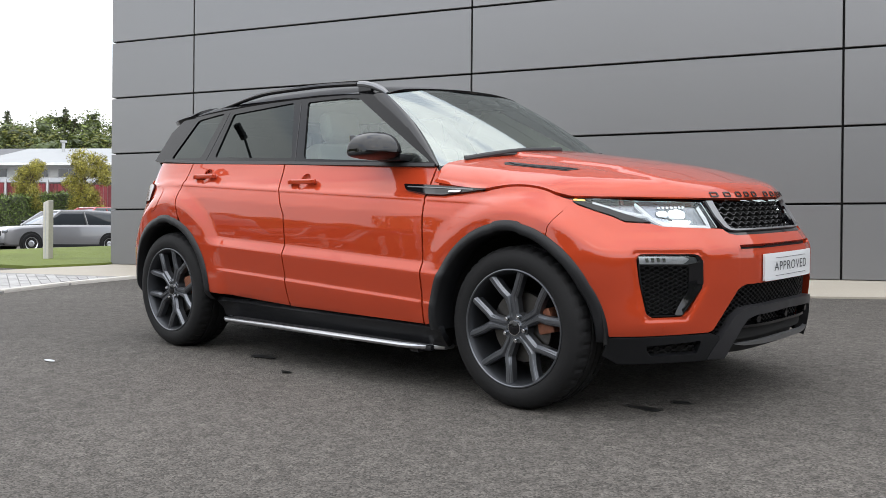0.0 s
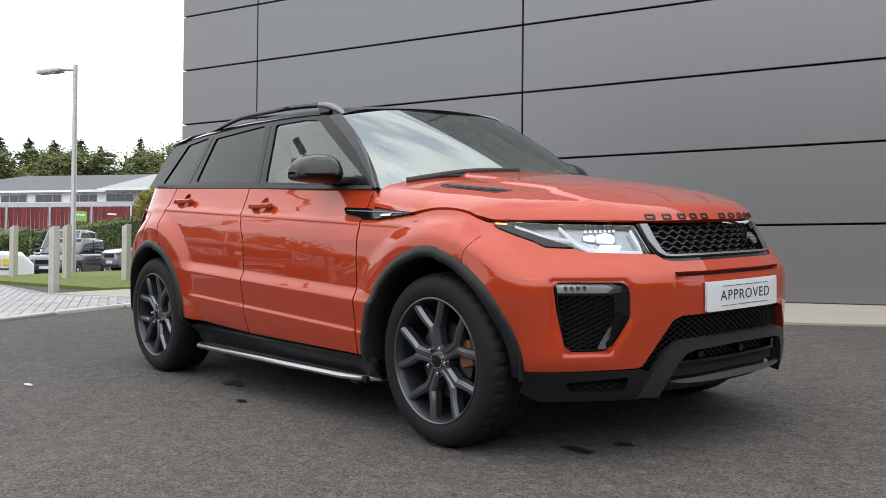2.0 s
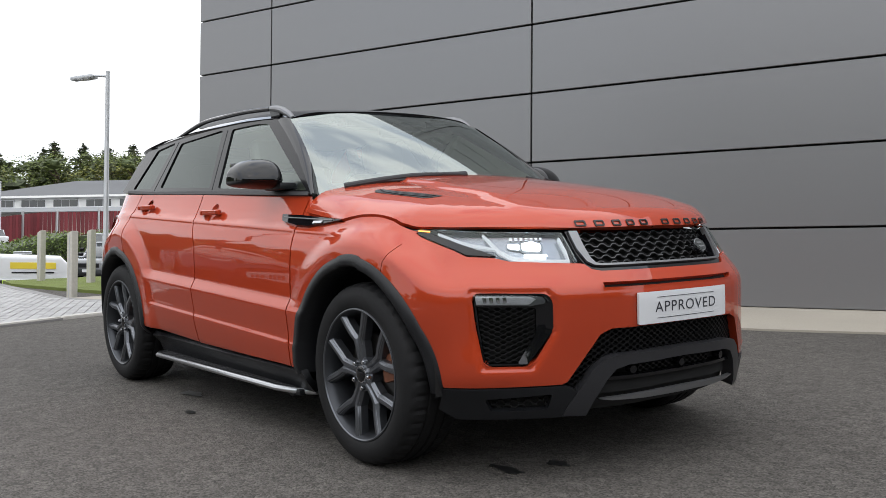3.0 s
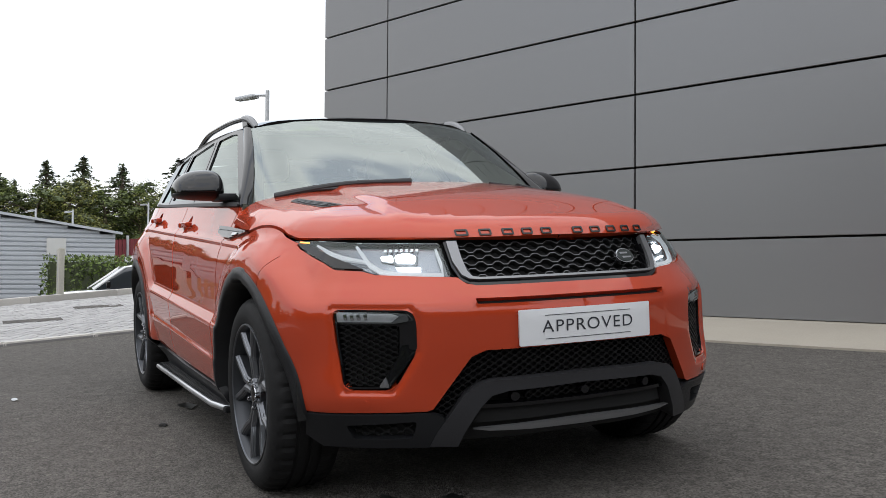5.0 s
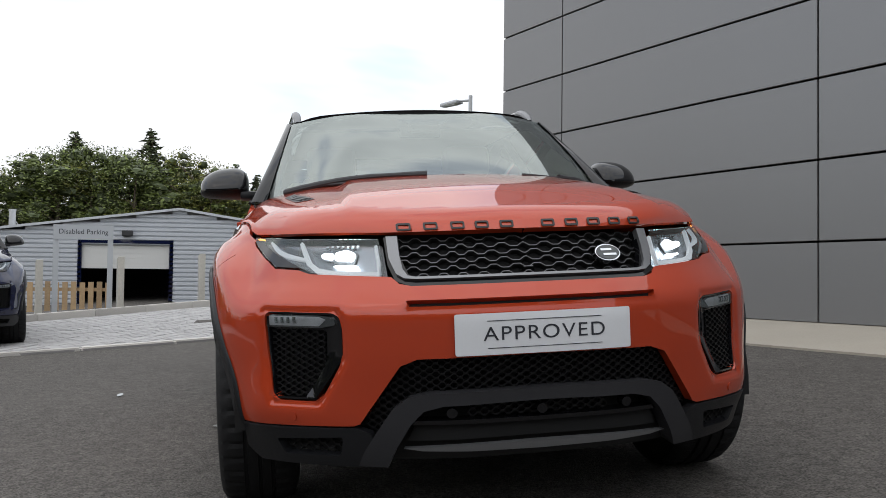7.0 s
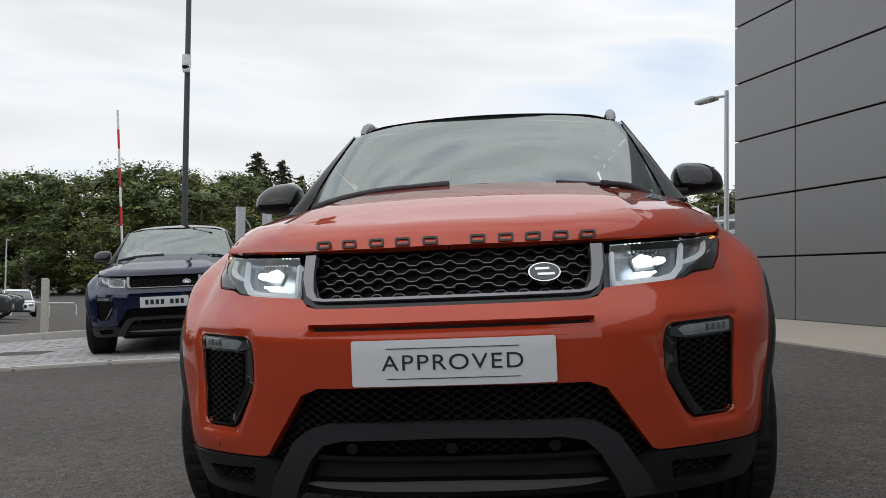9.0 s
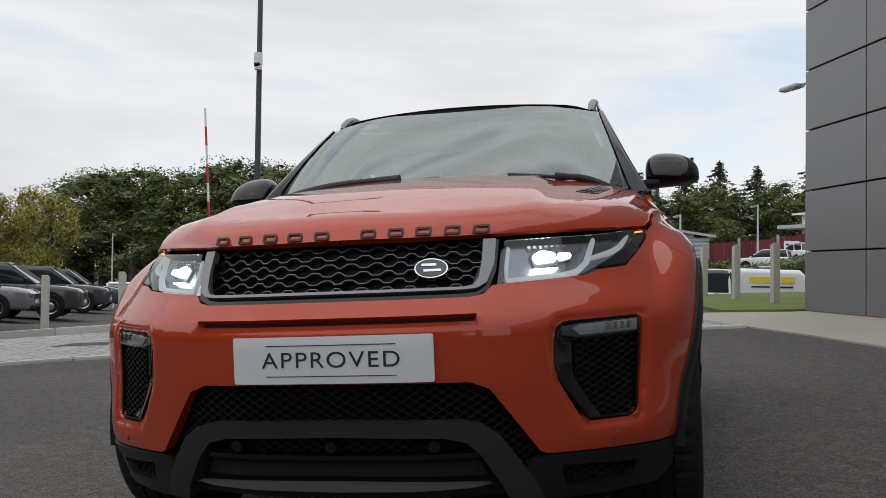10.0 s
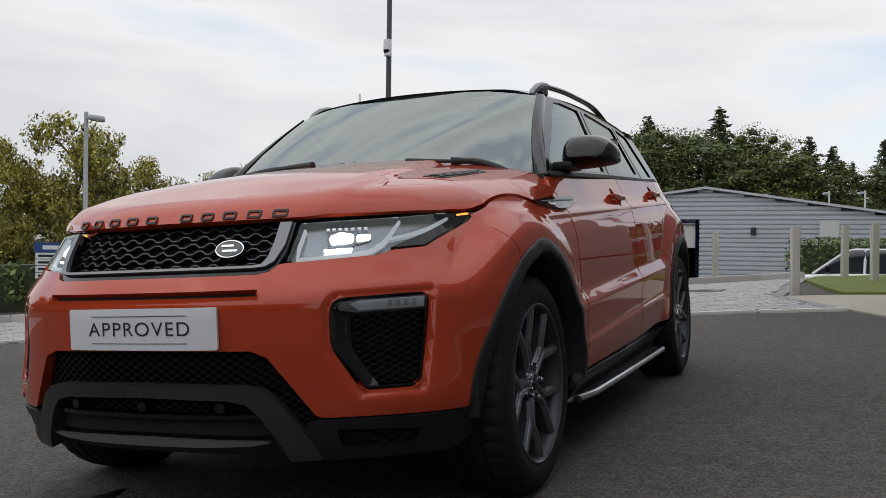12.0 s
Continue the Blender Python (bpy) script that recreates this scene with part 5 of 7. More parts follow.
    for mir in (-1, 1):
        part("door_lining", box(-1.3, 0.62, min(mir * 0.74, mir * 0.78), max(mir * 0.74, mir * 0.78), 0.5, 1.06), CREAM, cab)
    part("headlining", box(-1.22, 0.12, -0.54, 0.54, 1.44, 1.452), CREAM, cab)
    part("rear_view_mirror", box(0.30, 0.34, -0.10, 0.10, 1.385, 1.44, 0.015, 2), TRIM, cab, smooth=True)
    pod = part("sensor_pod", box(0.36, 0.47, -0.065, 0.065, 1.405, 1.455, 0.02, 3), INK, cab, "dark sensor pod behind the windscreen", smooth=True)
    skin("sensor_cover", both([(0.0, 1.440), (0.075, 1.442), (0.105, 1.462), (0.125, 1.480), (0.19, 1.492), (0.0, 1.498)]), screen, INK, pod, step=0.04, lift=-0.014, depth=0.004)
    build_seat(cab, -0.20, -0.37)
    build_seat(cab, -0.20, 0.37)
    build_seat(cab, -1.05, -0.36, 0.52)
    build_seat(cab, -1.05, 0.36, 0.52)
    for x, y, sp in ((AXLE, -0.910, -11), (-AXLE, -0.918, 25), (AXLE, 0.900, 50), (-AXLE, 0.918, 10)):
        build_wheel(car, x, y, front_turn if x > 0 else 0, sp)
    return car


TILT = pose(0, 0, 0, 2.9588, 1.3638, 0.0407)
build_car(TILT, ORANGE, "orange luxury SUV with a black roof and lit headlamps", "APPROVED", 0, True)

# ---- ground: one sheet; the yard slopes, the land beyond falls and rises ----
NORMAL = TILT.to_3x3() @ Vector((0, 0, 1))
FAR_B = (100, 140, 152, 160, 167, 172, 182, 188, 200, 212, 228, 260)


def yard(x, y):
    """The yard is level with the wheels, and dips a little towards its edges."""
    dip = float(smooth01(2.2, 4.2, math.hypot(x, y))) * (-0.028 + 0.0058 * max(x, -9.0) + 0.0011 * y) if x < 3.0 else 0.0
    return 0.008 - (NORMAL.x * x + NORMAL.y * y) / NORMAL.z + dip


def terrain(x, y):
    r, b = math.hypot(x, y), math.degrees(math.atan2(y, x)) % 360
    if r < 14:
        return yard(x, y)
    flat = yard(x * 14 / r, y * 14 / r)
    if b < 100 or b > 260:
        return flat
    at35 = float(np.interp(b, FAR_B, (0.4, 0.3, 0.2, 0.1, -0.5, -1.0, -1.0, -0.8, -0.9, -1.1, -0.6, -0.4)))
    at85 = float(np.interp(b, FAR_B, (2.5, 3.0, 3.2, 3.1, 2.7, 1.7, 0.8, 0.2, -1.5, -2.3, -1.5, -0.5)))
    if r < 24:
        return flat + (at35 - flat) * float(smooth01(14, 24, r))
    return at35 + (at85 - at35) * float(smooth01(30, 78, r))


rs = [0, 2, 4, 6, 8, 10, 12, 13, 14, 15, 16, 17, 18, 20, 22, 24, 27, 30, 33, 36, 40, 45, 50, 56, 63, 70, 78, 85, 100, 140, 250, 600, 1500, 3000]
verts, faces = [(0, 0, 0)], []
NB = 144
for r in rs[1:]:
    for k in range(NB):
        a = 2 * math.pi * k / NB
        verts.append((r * math.cos(a), r * math.sin(a), terrain(r * math.cos(a), r * math.sin(a))))
for k in range(NB):
    faces.append([0, 1 + k, 1 + (k + 1) % NB])
for j in range(len(rs) - 2):
    for k in range(NB):
        a, b = 1 + j * NB + k, 1 + j * NB + (k + 1) % NB
        faces.append([a, a + NB, b + NB, b])
tagged(raw("ground", verts, faces, ASPHALT, smooth=True), "worn dark grey asphalt yard and car park", "ground", kind="structure")


def slab(name, outline, mat, up, label, category, depth=0.12, step=0.6, height=yard):
    """A sheet that follows the ground, up metres above it, with a skirt."""
    fn = lambda x, y: (x, y, height(x, y) + up)
    ob = skin(name, outline, fn, mat, None, step=step, depth=depth, heart=np.array((0, 0, -500.0)))
    return tagged(ob, label, category, kind="structure")


# kerb lines: a gentle bow round the yard, and one behind the paved strip
fkx = hermite((-1.85, -1.25, -0.5, 0.25, 1.0, 1.75, 2.5, 3.25, 4.0, 4.75, 5.5, 6.25, 8.0, 10.0, 13.0), (-6.47, -6.41, -6.22, -5.91, -5.60, -5.33, -5.11, -4.95, -4.78, -4.56, -4.20, -3.60, -2.0, -0.1, 2.7))
bkx = hermite((-1.15, 0.5, 2.0, 3.25, 4.3, 5.6, 6.9, 8.0, 8.9, 9.7, 11.2, 13.5), (-14.2, -12.95, -12.0, -10.95, -10.2, -9.6, -9.1, -8.3, -7.3, -6.3, -4.5, -1.8))
front = [(float(fkx(-y)), y) for y in np.linspace(1.80, -13, 60)]
rear_ = [(float(bkx(-y)), y) for y in np.linspace(1.1, -13.4, 44)]
paved = front + rear_[::-1] + [(-9.15, 0.98)]
pavement = slab("pavement", paved, JOINT, 0.021, "grey block-paved strip behind the yard", "pavement", step=0.7)
# showroom wall
WA, WX, WY = radians(18.655), -8.937, 2.812
wd, wn = Vector((math.cos(WA), math.sin(WA), 0)), Vector((math.sin(WA), -math.cos(WA), 0))


def wall_at(s, out=0.0, z=0.0):
    return Vector((WX, WY, z)) + wd * s + wn * out


apron = [(-6.47, 1.82), (-5.25, 2.25), (-4.5, 2.48), (-3.75, 2.69), (-3.0, 2.89), (-2.25, 3.09), (-1.5, 3.32), (-0.75, 3.58), (0.0, 3.89), (0.75, 4.26), (1.5, 4.66), (4.0, 5.85), (14.0, 9.6)]
apron += [tuple(wall_at(24, -0.3))[:2], tuple(wall_at(0.1, -0.3))[:2], (-8.85, 2.62), (-9.15, 1.72), (-9.15, 0.98)]
slab("apron", apron, CONCRETE, 0.018, "pale concrete apron along the building", "pavement", step=0.5)
lawn = [(-8.85, 2.62), (-9.15, 1.72), (-10.6, 1.45), (-12.9, 1.10), (-14.2, 1.25), (-15.6, 2.2), (-15.2, 9.5), (-10.5, 9.5), (-9.0, 3.2)]
slab("lawn", lawn, GRASS, 0.05, "mown green grass verge", "grass", step=0.5, depth=0.4, height=terrain)
bld = thing("building", "dark grey panelled showroom building", "building", kind="structure")
core = bmesh.new()
pts = [wall_at(0.03, -0.04), wall_at(26.4, -0.04), wall_at(26.4, -18), wall_at(0.03, -18)]
lo = [core.verts.new((p.x, p.y, -0.8)) for p in pts]
hi = [core.verts.new((p.x, p.y, 7.6)) for p in pts]
for k in range(4):
    core.faces.new((lo[k], lo[(k + 1) % 4], hi[(k + 1) % 4], hi[k]))
core.faces.new(hi)
part("wall_core", core, SHADOWGAP, bld)

# ---- the dark blue car parked behind ----
navy = build_car(Matrix.Translation((-7.42, -4.62, yard(-7.42, -4.62) + 0.012)) @ TILT @ pose(0, 0, 0, 0, 0, 17.0), NAVY, "dark navy blue SUV parked on the block paving", "", 7, False)


# ---- posts, lamps, signs ----
def square_post(x, y, h=1.0, w=0.11, z=None):
    p = thing("bollard", "square pale grey metal bollard with a slanted top", "bollard", Matrix.Translation((x, y, (terrain(x, y) if z is None else z) - 0.02)) @ pose(0, 0, 0, 0, 0, 20), "bollards round the paved strip")
    bm = box(-w / 2, w / 2, -w / 2, w / 2, 0, h, 0.008, 1)
    for v in bm.verts:
        if v.co.z > h / 2:
            v.co.z += 0.35 * v.co.x
    part("shaft", bm, TIMBERPOST, p)
    part("groove", box(-0.008, 0.008, -w / 2 - 0.002, -w / 2 + 0.004, 0.02, h - 0.05), GALV, p)
    return p


post = square_post(-9.42, 1.11, 0.96)
for x, y in ((-14.75, 0.85), (-13.43, 1.72), (-11.98, 2.16), (-10.51, 2.6), (-14.5, -0.6), (-11.85, -4.42), (-12.04, -3.15), (-12.93, -1.85), (-9.8, -7.95), (-9.26, -9.03), (-8.35, -9.61), (-7.8, -10.75)):
    copy_thing(post, Matrix.Translation((x, y, terrain(x, y) - 0.02)) @ pose(0, 0, 0, 0, 0, 20))


def street_lamp(x, y, h, heading, arm=0.9, thick=0.06, head_l=0.52, label="galvanised street lamp with a flat head", z=None):
    p = thing("street_lamp", label, "street lamp", Matrix.Translation((x, y, terrain(x, y) - 0.03 if z is None else z)) @ pose(0, 0, 0, 0, 0, heading))
    part("pole", tube([(0, 0, 0), (0, 0, h * 0.25), (0, 0, h * 0.26), (0, 0, h)], [thick * 1.25, thick * 1.25, thick, thick * 0.8], 14), GALV, p, smooth=True)
    part("base_plate", box(-0.14, 0.14, -0.14, 0.14, 0.0, 0.05, 0.01, 1), GALV, p)
    part("arm", tube([(0, 0, h - 0.12), (arm * 0.5, 0, h - 0.10), (arm, 0, h - 0.08)], [0.035, 0.03, 0.028], 10), GALV, p, smooth=True)
    head = box(arm - 0.05, arm + head_l, -0.13, 0.13, h - 0.15, h - 0.05, 0.04, 2)
    for v in head.verts:
        if v.co.x > arm + 0.6 * head_l:
            v.co.z -= 0.02
            v.co.y *= 0.8
    hd = part("head", head, GALV, p, smooth=True)
    part("diffuser", box(arm + 0.08, arm + head_l - 0.03, -0.09, 0.09, h - 0.163, h - 0.150), WHITESIGN, hd)
    return p


street_lamp(-17.9, 4.31, 5.24, 210, 0.45, 0.062, 0.62)
street_lamp(-8.60, -10.90, 3.66, 125, 0.10, 0.045, 0.22)
street_lamp(-62, 7.9, 4.6, 200, 0.5, 0.07, 0.52, "distant white-grey street lamp")
for x, y, h in ((-56, 2.6, 4.3), (-58, 0.6, 4.4), (-66, 12.5, 4.6), (-52, -2.6, 4.4), (-70, -46, 6.0)):
    street_lamp(x, y, h, 200, 0.5, 0.07, 0.52, "distant white-grey street lamp")

mast = thing("camera_mast", "tall dark steel lamp mast with a white security camera", "lamp mast", Matrix.Translation((-12.1, -6.56, terrain(-12.1, -6.56) - 0.02)))
part("pole", tube([(0, 0, 0), (0, 0, 3), (0, 0, 8.0)], [0.06, 0.055, 0.045], 14), MASTDARK, mast, smooth=True)
camr = part("camera_body", tube([(0.10, 0.02, 4.70), (0.10, 0.02, 4.82), (0.10, 0.02, 5.02)], [0.065, 0.085, 0.08], 16), WHITESIGN, mast, "white dome camera", smooth=True)
part("camera_dome", lathe([(0.0, 0.0), (0.05, 0.015), (0.075, 0.06)], 16), GLOSS, camr).matrix_basis = Matrix.Translation((0.19, 0.02, 4.80)) @ pose(0, 0, 0, 0, 0, 90)
part("arm", tube([(0, 0, 7.95), (-0.15, 0.35, 8.22), (-0.45, 1.15, 8.62)], [0.04, 0.035, 0.03], 10), MASTDARK, mast, smooth=True)
lh = box(-0.62, -0.40, 1.05, 1.50, 8.59, 8.68, 0.03, 2)
part("lamp_head", lh, MASTDARK, mast, "flat dark lamp head", smooth=True)
part("bracket", box(-0.02, 0.10, -0.03, 0.03, 4.87, 5.00, 0.008, 1), GALV, mast)

barrier = thing("barrier", "raised red and white striped barrier boom", "barrier", Matrix.Translation((-23.7, -13.18, terrain(-23.7, -13.18))) @ pose(0, 0, 0, 3.4, 0, 0))
part("cabinet", box(-0.2, 0.2, -0.15, 0.15, 0, 1.05, 0.03, 2), WHITESIGN, barrier)
for k in range(10):
    part("stripe", box(-0.032, 0.032, -0.025, 0.025, 0.9 + 0.62 * k, 1.52 + 0.62 * k), BARRED if k % 2 == 0 else WHITESIGN, barrier, "red boom stripe" if k % 2 == 0 else "white boom stripe")

sign = thing("parking_sign", "grey parking sign on two posts", "sign", Matrix.Translation((-12.05, -3.72, terrain(-12.05, -3.72) - 0.02)) @ pose(0, 0, 0, 0, 0, 74))
for y in (-0.435, 0.435):
    part("post", box(y - 0.045, y + 0.045, -0.03, 0.03, 0, 1.54, 0.005, 1), GREYSIGN, sign)
part("panel", box(-0.475, 0.475, -0.045, -0.03, 1.29, 1.54), GREYSIGN, sign, "grey sign panel")
words("Disabled Parking", 0.118, NAVYINK, sign, Matrix.Translation((0.0, -0.0455, 1.42)) @ pose(0, 0, 0, 90, 0, 0), depth=0.001)
# the words face the yard
sign.matrix_basis = Matrix.Translation((-12.05, -3.765, terrain(-12.05, -3.765) - 0.02)) @ pose(0, 0, 0, 0, 0, 90 + 8)

est = thing("estate_sign", "blue estate sign with a white list board", "sign", Matrix.Translation((-8.34, -10.55, terrain(-8.34, -10.55) - 0.02)) @ pose(0, 0, 0, 0, 0, 47 + 90))
for x in (-0.55, -0.11, 0.30):
    part("post", tube([(x, 0.03, 0), (x, 0.03, 1.26)], 0.03, 8), GALV, est, smooth=True)
part("header_panel", box(-0.88, 0.52, -0.02, 0.0, 1.09, 1.26), BLUESIGN, est, "blue header panel")
for x, w in ((-0.50, 0.50), (0.02, 0.34), (0.32, 0.14)):
    part("writing_bar", box(x - w / 2, x + w / 2, -0.024, -0.021, 1.14, 1.21), WHITESIGN, est)
for k in range(4):
    lb = part("list_board", box(-0.86, -0.32, -0.02, 0.0, 0.98 - 0.115 * k, 1.08 - 0.115 * k), WHITESIGN, est, "white list board")
    part("writing_bar", box(-0.82, -0.45 + 0.06 * (k % 2), -0.024, -0.021, 1.01 - 0.115 * k, 1.05 - 0.115 * k), INK, lb)


# ---- vehicles in the car park ----
def loft(sections, n=5):
    """A rounded body through sections (x, half width, bottom, top, corner)."""
    bm = bmesh.new()
    rows = []
    for x, w, z0, z1, c in sections:
        ring = []
        for cx, cz, a0 in ((w - c, z1 - c, 0), (-(w - c), z1 - c, 90), (-(w - c), z0 + c, 180), (w - c, z0 + c, 270)):
            for a in np.linspace(a0, a0 + 90, n):
                ring.append(bm.verts.new((x, cx + c * math.cos(radians(a)), cz + c * math.sin(radians(a)))))
        rows.append(ring)
    m = len(rows[0])
    for p, q in zip(rows[:-1], rows[1:]):
        for k in range(m):
            bm.faces.new((p[k], p[(k + 1) % m], q[(k + 1) % m], q[k]))
    bm.faces.new(rows[0][::-1])
    bm.faces.new(rows[-1])
    return bm


def parked(x, y, heading, paint, label, length=4.5, width=1.84, height=1.6, cab=(-2.0, 1.0), bonnet_z=0.95, wheel=0.33, group="cars in the car park", z=None):
    """A parked car: cab gives where the cabin starts behind and ends ahead at the belt."""
    car = thing("parked_car", label, "car", Matrix.Translation((x, y, terrain(x, y) if z is None else z)) @ pose(0, 0, 0, 0, 0, heading), group)
    L, w, bz = length / 2, width / 2, bonnet_z
    part("body", loft([(-L, w * 0.80, 0.45, bz - 0.02, 0.06), (-L + 0.08, w * 0.90, 0.32, bz + 0.04, 0.08), (-L + 0.5, w, 0.26, bz + 0.06, 0.10), (0, w, 0.24, bz + 0.03, 0.10), (cab[1], w, 0.26, bz, 0.10), (L - 0.5, w * 0.97, 0.26, bz - 0.06, 0.10), (L - 0.12, w * 0.88, 0.28, bz - 0.14, 0.09), (L, w * 0.74, 0.38, bz - 0.24, 0.07)]), paint, car, smooth=True, angle=40)
    r0, r1 = cab[0] + 0.42, cab[1] - 0.75
    part("cabin", loft([(cab[0] + 0.02, w * 0.80, bz - 0.1, bz + 0.06, 0.04), (cab[0] + 0.18, w * 0.82, bz - 0.1, bz + 0.32 * (height - bz), 0.06), (r0, w * 0.80, bz - 0.1, height - 0.03, 0.13), ((r0 + r1) / 2, w * 0.80, bz - 0.1, height, 0.15), (r1, w * 0.80, bz - 0.1, height - 0.05, 0.13), (cab[1], w * 0.84, bz - 0.1, bz + 0.03, 0.03)]), PANE, car, "dark glazed cabin", smooth=True, angle=40)
    part("roof", loft([(r0 - 0.05, w * 0.62, height - 0.07, height - 0.02, 0.02), (r0 + 0.1, w * 0.68, height - 0.07, height + 0.004, 0.03), ((r0 + r1) / 2, w * 0.70, height - 0.06, height + 0.016, 0.03), (r1 - 0.05, w * 0.68, height - 0.09, height - 0.012, 0.03), (r1 + 0.06, w * 0.62, height - 0.12, height - 0.06, 0.02)]), paint, car, smooth=True)
    for sg in (-1, 1):
        for px in (r0 - 0.16, (cab[0] + cab[1]) / 2 - 0.1, ):
            part("pillar", tube([(px - 0.05, sg * w * 0.835, bz), (px + 0.1, sg * w * 0.775, height - 0.08)], 0.035, 6), paint, car)
        part("front_pillar", tube([(cab[1] + 0.03, sg * w * 0.83, bz), (r1, sg * w * 0.735, height - 0.06)], 0.035, 6), paint, car)
        part("headlamp", loft([(L - 0.36, w * 0.17, bz - 0.28, bz - 0.13, 0.03), (L - 0.10, w * 0.16, bz - 0.30, bz - 0.17, 0.03), (L + 0.006, w * 0.12, bz - 0.33, bz - 0.23, 0.02)]), LAMPSILVER, car).matrix_basis = Matrix.Translation((0, sg * w * 0.68, 0))
        part("door_mirror", box(cab[1] - 0.28, cab[1] - 0.16, min(sg * w, sg * (w + 0.19)), max(sg * w, sg * (w + 0.19)), bz + 0.06, bz + 0.20, 0.03, 2), GLOSS, car, smooth=True)
        for wx in (L - 0.86, -L + 0.84):
            wm = part("tyre", lathe([(wheel * 0.66, 0.0), (wheel * 0.93, -0.01), (wheel, 0.03), (wheel, 0.19), (wheel * 0.9, 0.22)], 28), TYRE, car, smooth=True)
            wm.matrix_basis = Matrix.Translation((wx, sg * (w + 0.035), wheel)) @ pose(0, 0, 0, 0, 0, 180 if sg > 0 else 0)
            part("rim", lathe([(0.0, 0.02), (wheel * 0.2, 0.015), (wheel * 0.5, 0.04), (wheel * 0.64, 0.012), (wheel * 0.67, 0.0)], 10), STEEL, wm)
            # flat near-black disc on the flank stands in for the shaded wheel opening
            part("wheel_arch", disc(wheel * 1.14, 0.06, pose(wx, sg * (w - 0.02), wheel + 0.02, 90), 24), VOID, car)
    part("grille", box(L - 0.10, L + 0.010, -w * 0.46, w * 0.46, bz - 0.42, bz - 0.25, 0.006, 1), MESHB, car)
    for sg in (-1, 1):
        part("sill", box(-L + 1.25, L - 1.27, min(sg * (w - 0.03), sg * (w + 0.006)), max(sg * (w - 0.03), sg * (w + 0.006)), 0.25, 0.36, 0.01, 1), CLAD, car)
    part("front_bumper", box(L - 0.06, L + 0.012, -w * 0.66, w * 0.66, 0.30, 0.40, 0.02, 1), CLAD, car, "dark lower bumper")
    part("number_plate", box(L - 0.02, L + 0.014, -0.26, 0.26, 0.42, 0.53), PLATEW, car)
    return car


parked(-31.0, 12.6, 272, SILVERCAR, "silver estate SUV parked by the verge", 4.8, 1.95, 1.66, (-2.25, 1.05), 1.06, 0.37)
parked(-35.2, 10.2, 318, DARKCAR, "grey family SUV in the car park", 4.5, 1.85, 1.7, (-2.15, 1.0), 1.02, 0.35)
parked(-39.5, 11.6, 325, SILVERCAR, "silver people carrier in the car park", 4.7, 1.9, 1.9, (-2.25, 1.3), 1.0, 0.34)
parked(-37.5, 16.4, 285, DARKCAR, "black saloon in the car park", 4.5, 1.8, 1.44, (-1.8, 0.9), 0.92, 0.32)
parked(-42.0, 19.5, 285, REDCAR, "red hatchback in the car park", 4.2, 1.78, 1.46, (-1.9, 0.9), 0.92, 0.32)
parked(-64.0, 10.9, 200, WHITECAR, "white hatchback by the maroon fence", 4.0, 1.75, 1.48, (-1.8, 0.9), 0.92, 0.32)
parked(-61.5, 8.4, 250, WHITECAR, "white hatchback by the maroon fence", 4.0, 1.75, 1.48, (-1.8, 0.9), 0.92, 0.32)
parked(-43.6, -28.9, 33, WHITECAR, "white hatchback at the far side of the car park", 4.0, 1.75, 1.45, (-1.8, 0.9), 0.92, 0.32)
for x, y in ((-20.2, -18.3), (-26.2, -21.2), (-30.2, -23.2)):
    parked(x, y, 117, DARKCAR, "black SUV in a row in the lower car park", 4.6, 1.86, 1.66, (-2.2, 1.0), 1.0, 0.36)
for x, y, a in ((-41.0, -26.6, 30), (-46.5, -28.0, 40)):
    hoop = thing("hoop_rail", "low white tubular hoop rail in the car park", "railing", Matrix.Translation((x, y, terrain(x, y))) @ pose(0, 0, 0, 0, 0, a), "hoop rails")
    part("tube", tube([(0, -0.9, 0), (0, -0.9, 0.55), (0, -0.75, 0.75), (0, 0.75, 0.75), (0, 0.9, 0.55), (0, 0.9, 0)], 0.035, 8), WHITESIGN, hoop, smooth=True)
parked(-17.0, -17.6, 117, SILVERCAR, "silver saloon in the lower car park", 4.5, 1.82, 1.46, (-1.9, 0.9), 0.92, 0.32)

pick = thing("pickup_truck", "white pickup truck with a lettered canopy", "pickup truck", Matrix.Translation((-24.6, 2.3, -0.86)) @ pose(0, 0, 0, 0, 0, 270))
part("body", loft([(-3.05, 0.84, 0.5, 1.05, 0.06), (-2.95, 0.92, 0.42, 1.10, 0.08), (0, 0.93, 0.38, 1.10, 0.09), (1.1, 0.93, 0.38, 1.08, 0.10), (2.2, 0.90, 0.42, 1.0, 0.12), (2.55, 0.82, 0.45, 0.88, 0.12), (2.65, 0.7, 0.5, 0.75, 0.08)]), WHITECAR, pick, smooth=True, angle=40)
part("cabin", loft([(-0.75, 0.76, 1.0, 1.72, 0.10), (-0.55, 0.76, 1.0, 1.78, 0.13), (0.35, 0.76, 1.0, 1.78, 0.15), (0.60, 0.76, 1.0, 1.72, 0.14), (1.45, 0.80, 1.0, 1.12, 0.03)]), PANE, pick, "dark glazed cab", smooth=True, angle=40)
part("roof", loft([(-0.80, 0.66, 1.68, 1.77, 0.03), (-0.55, 0.70, 1.70, 1.795, 0.04), (0.35, 0.70, 1.70, 1.795, 0.04), (0.62, 0.62, 1.66, 1.73, 0.02)]), WHITECAR, pick, smooth=True)
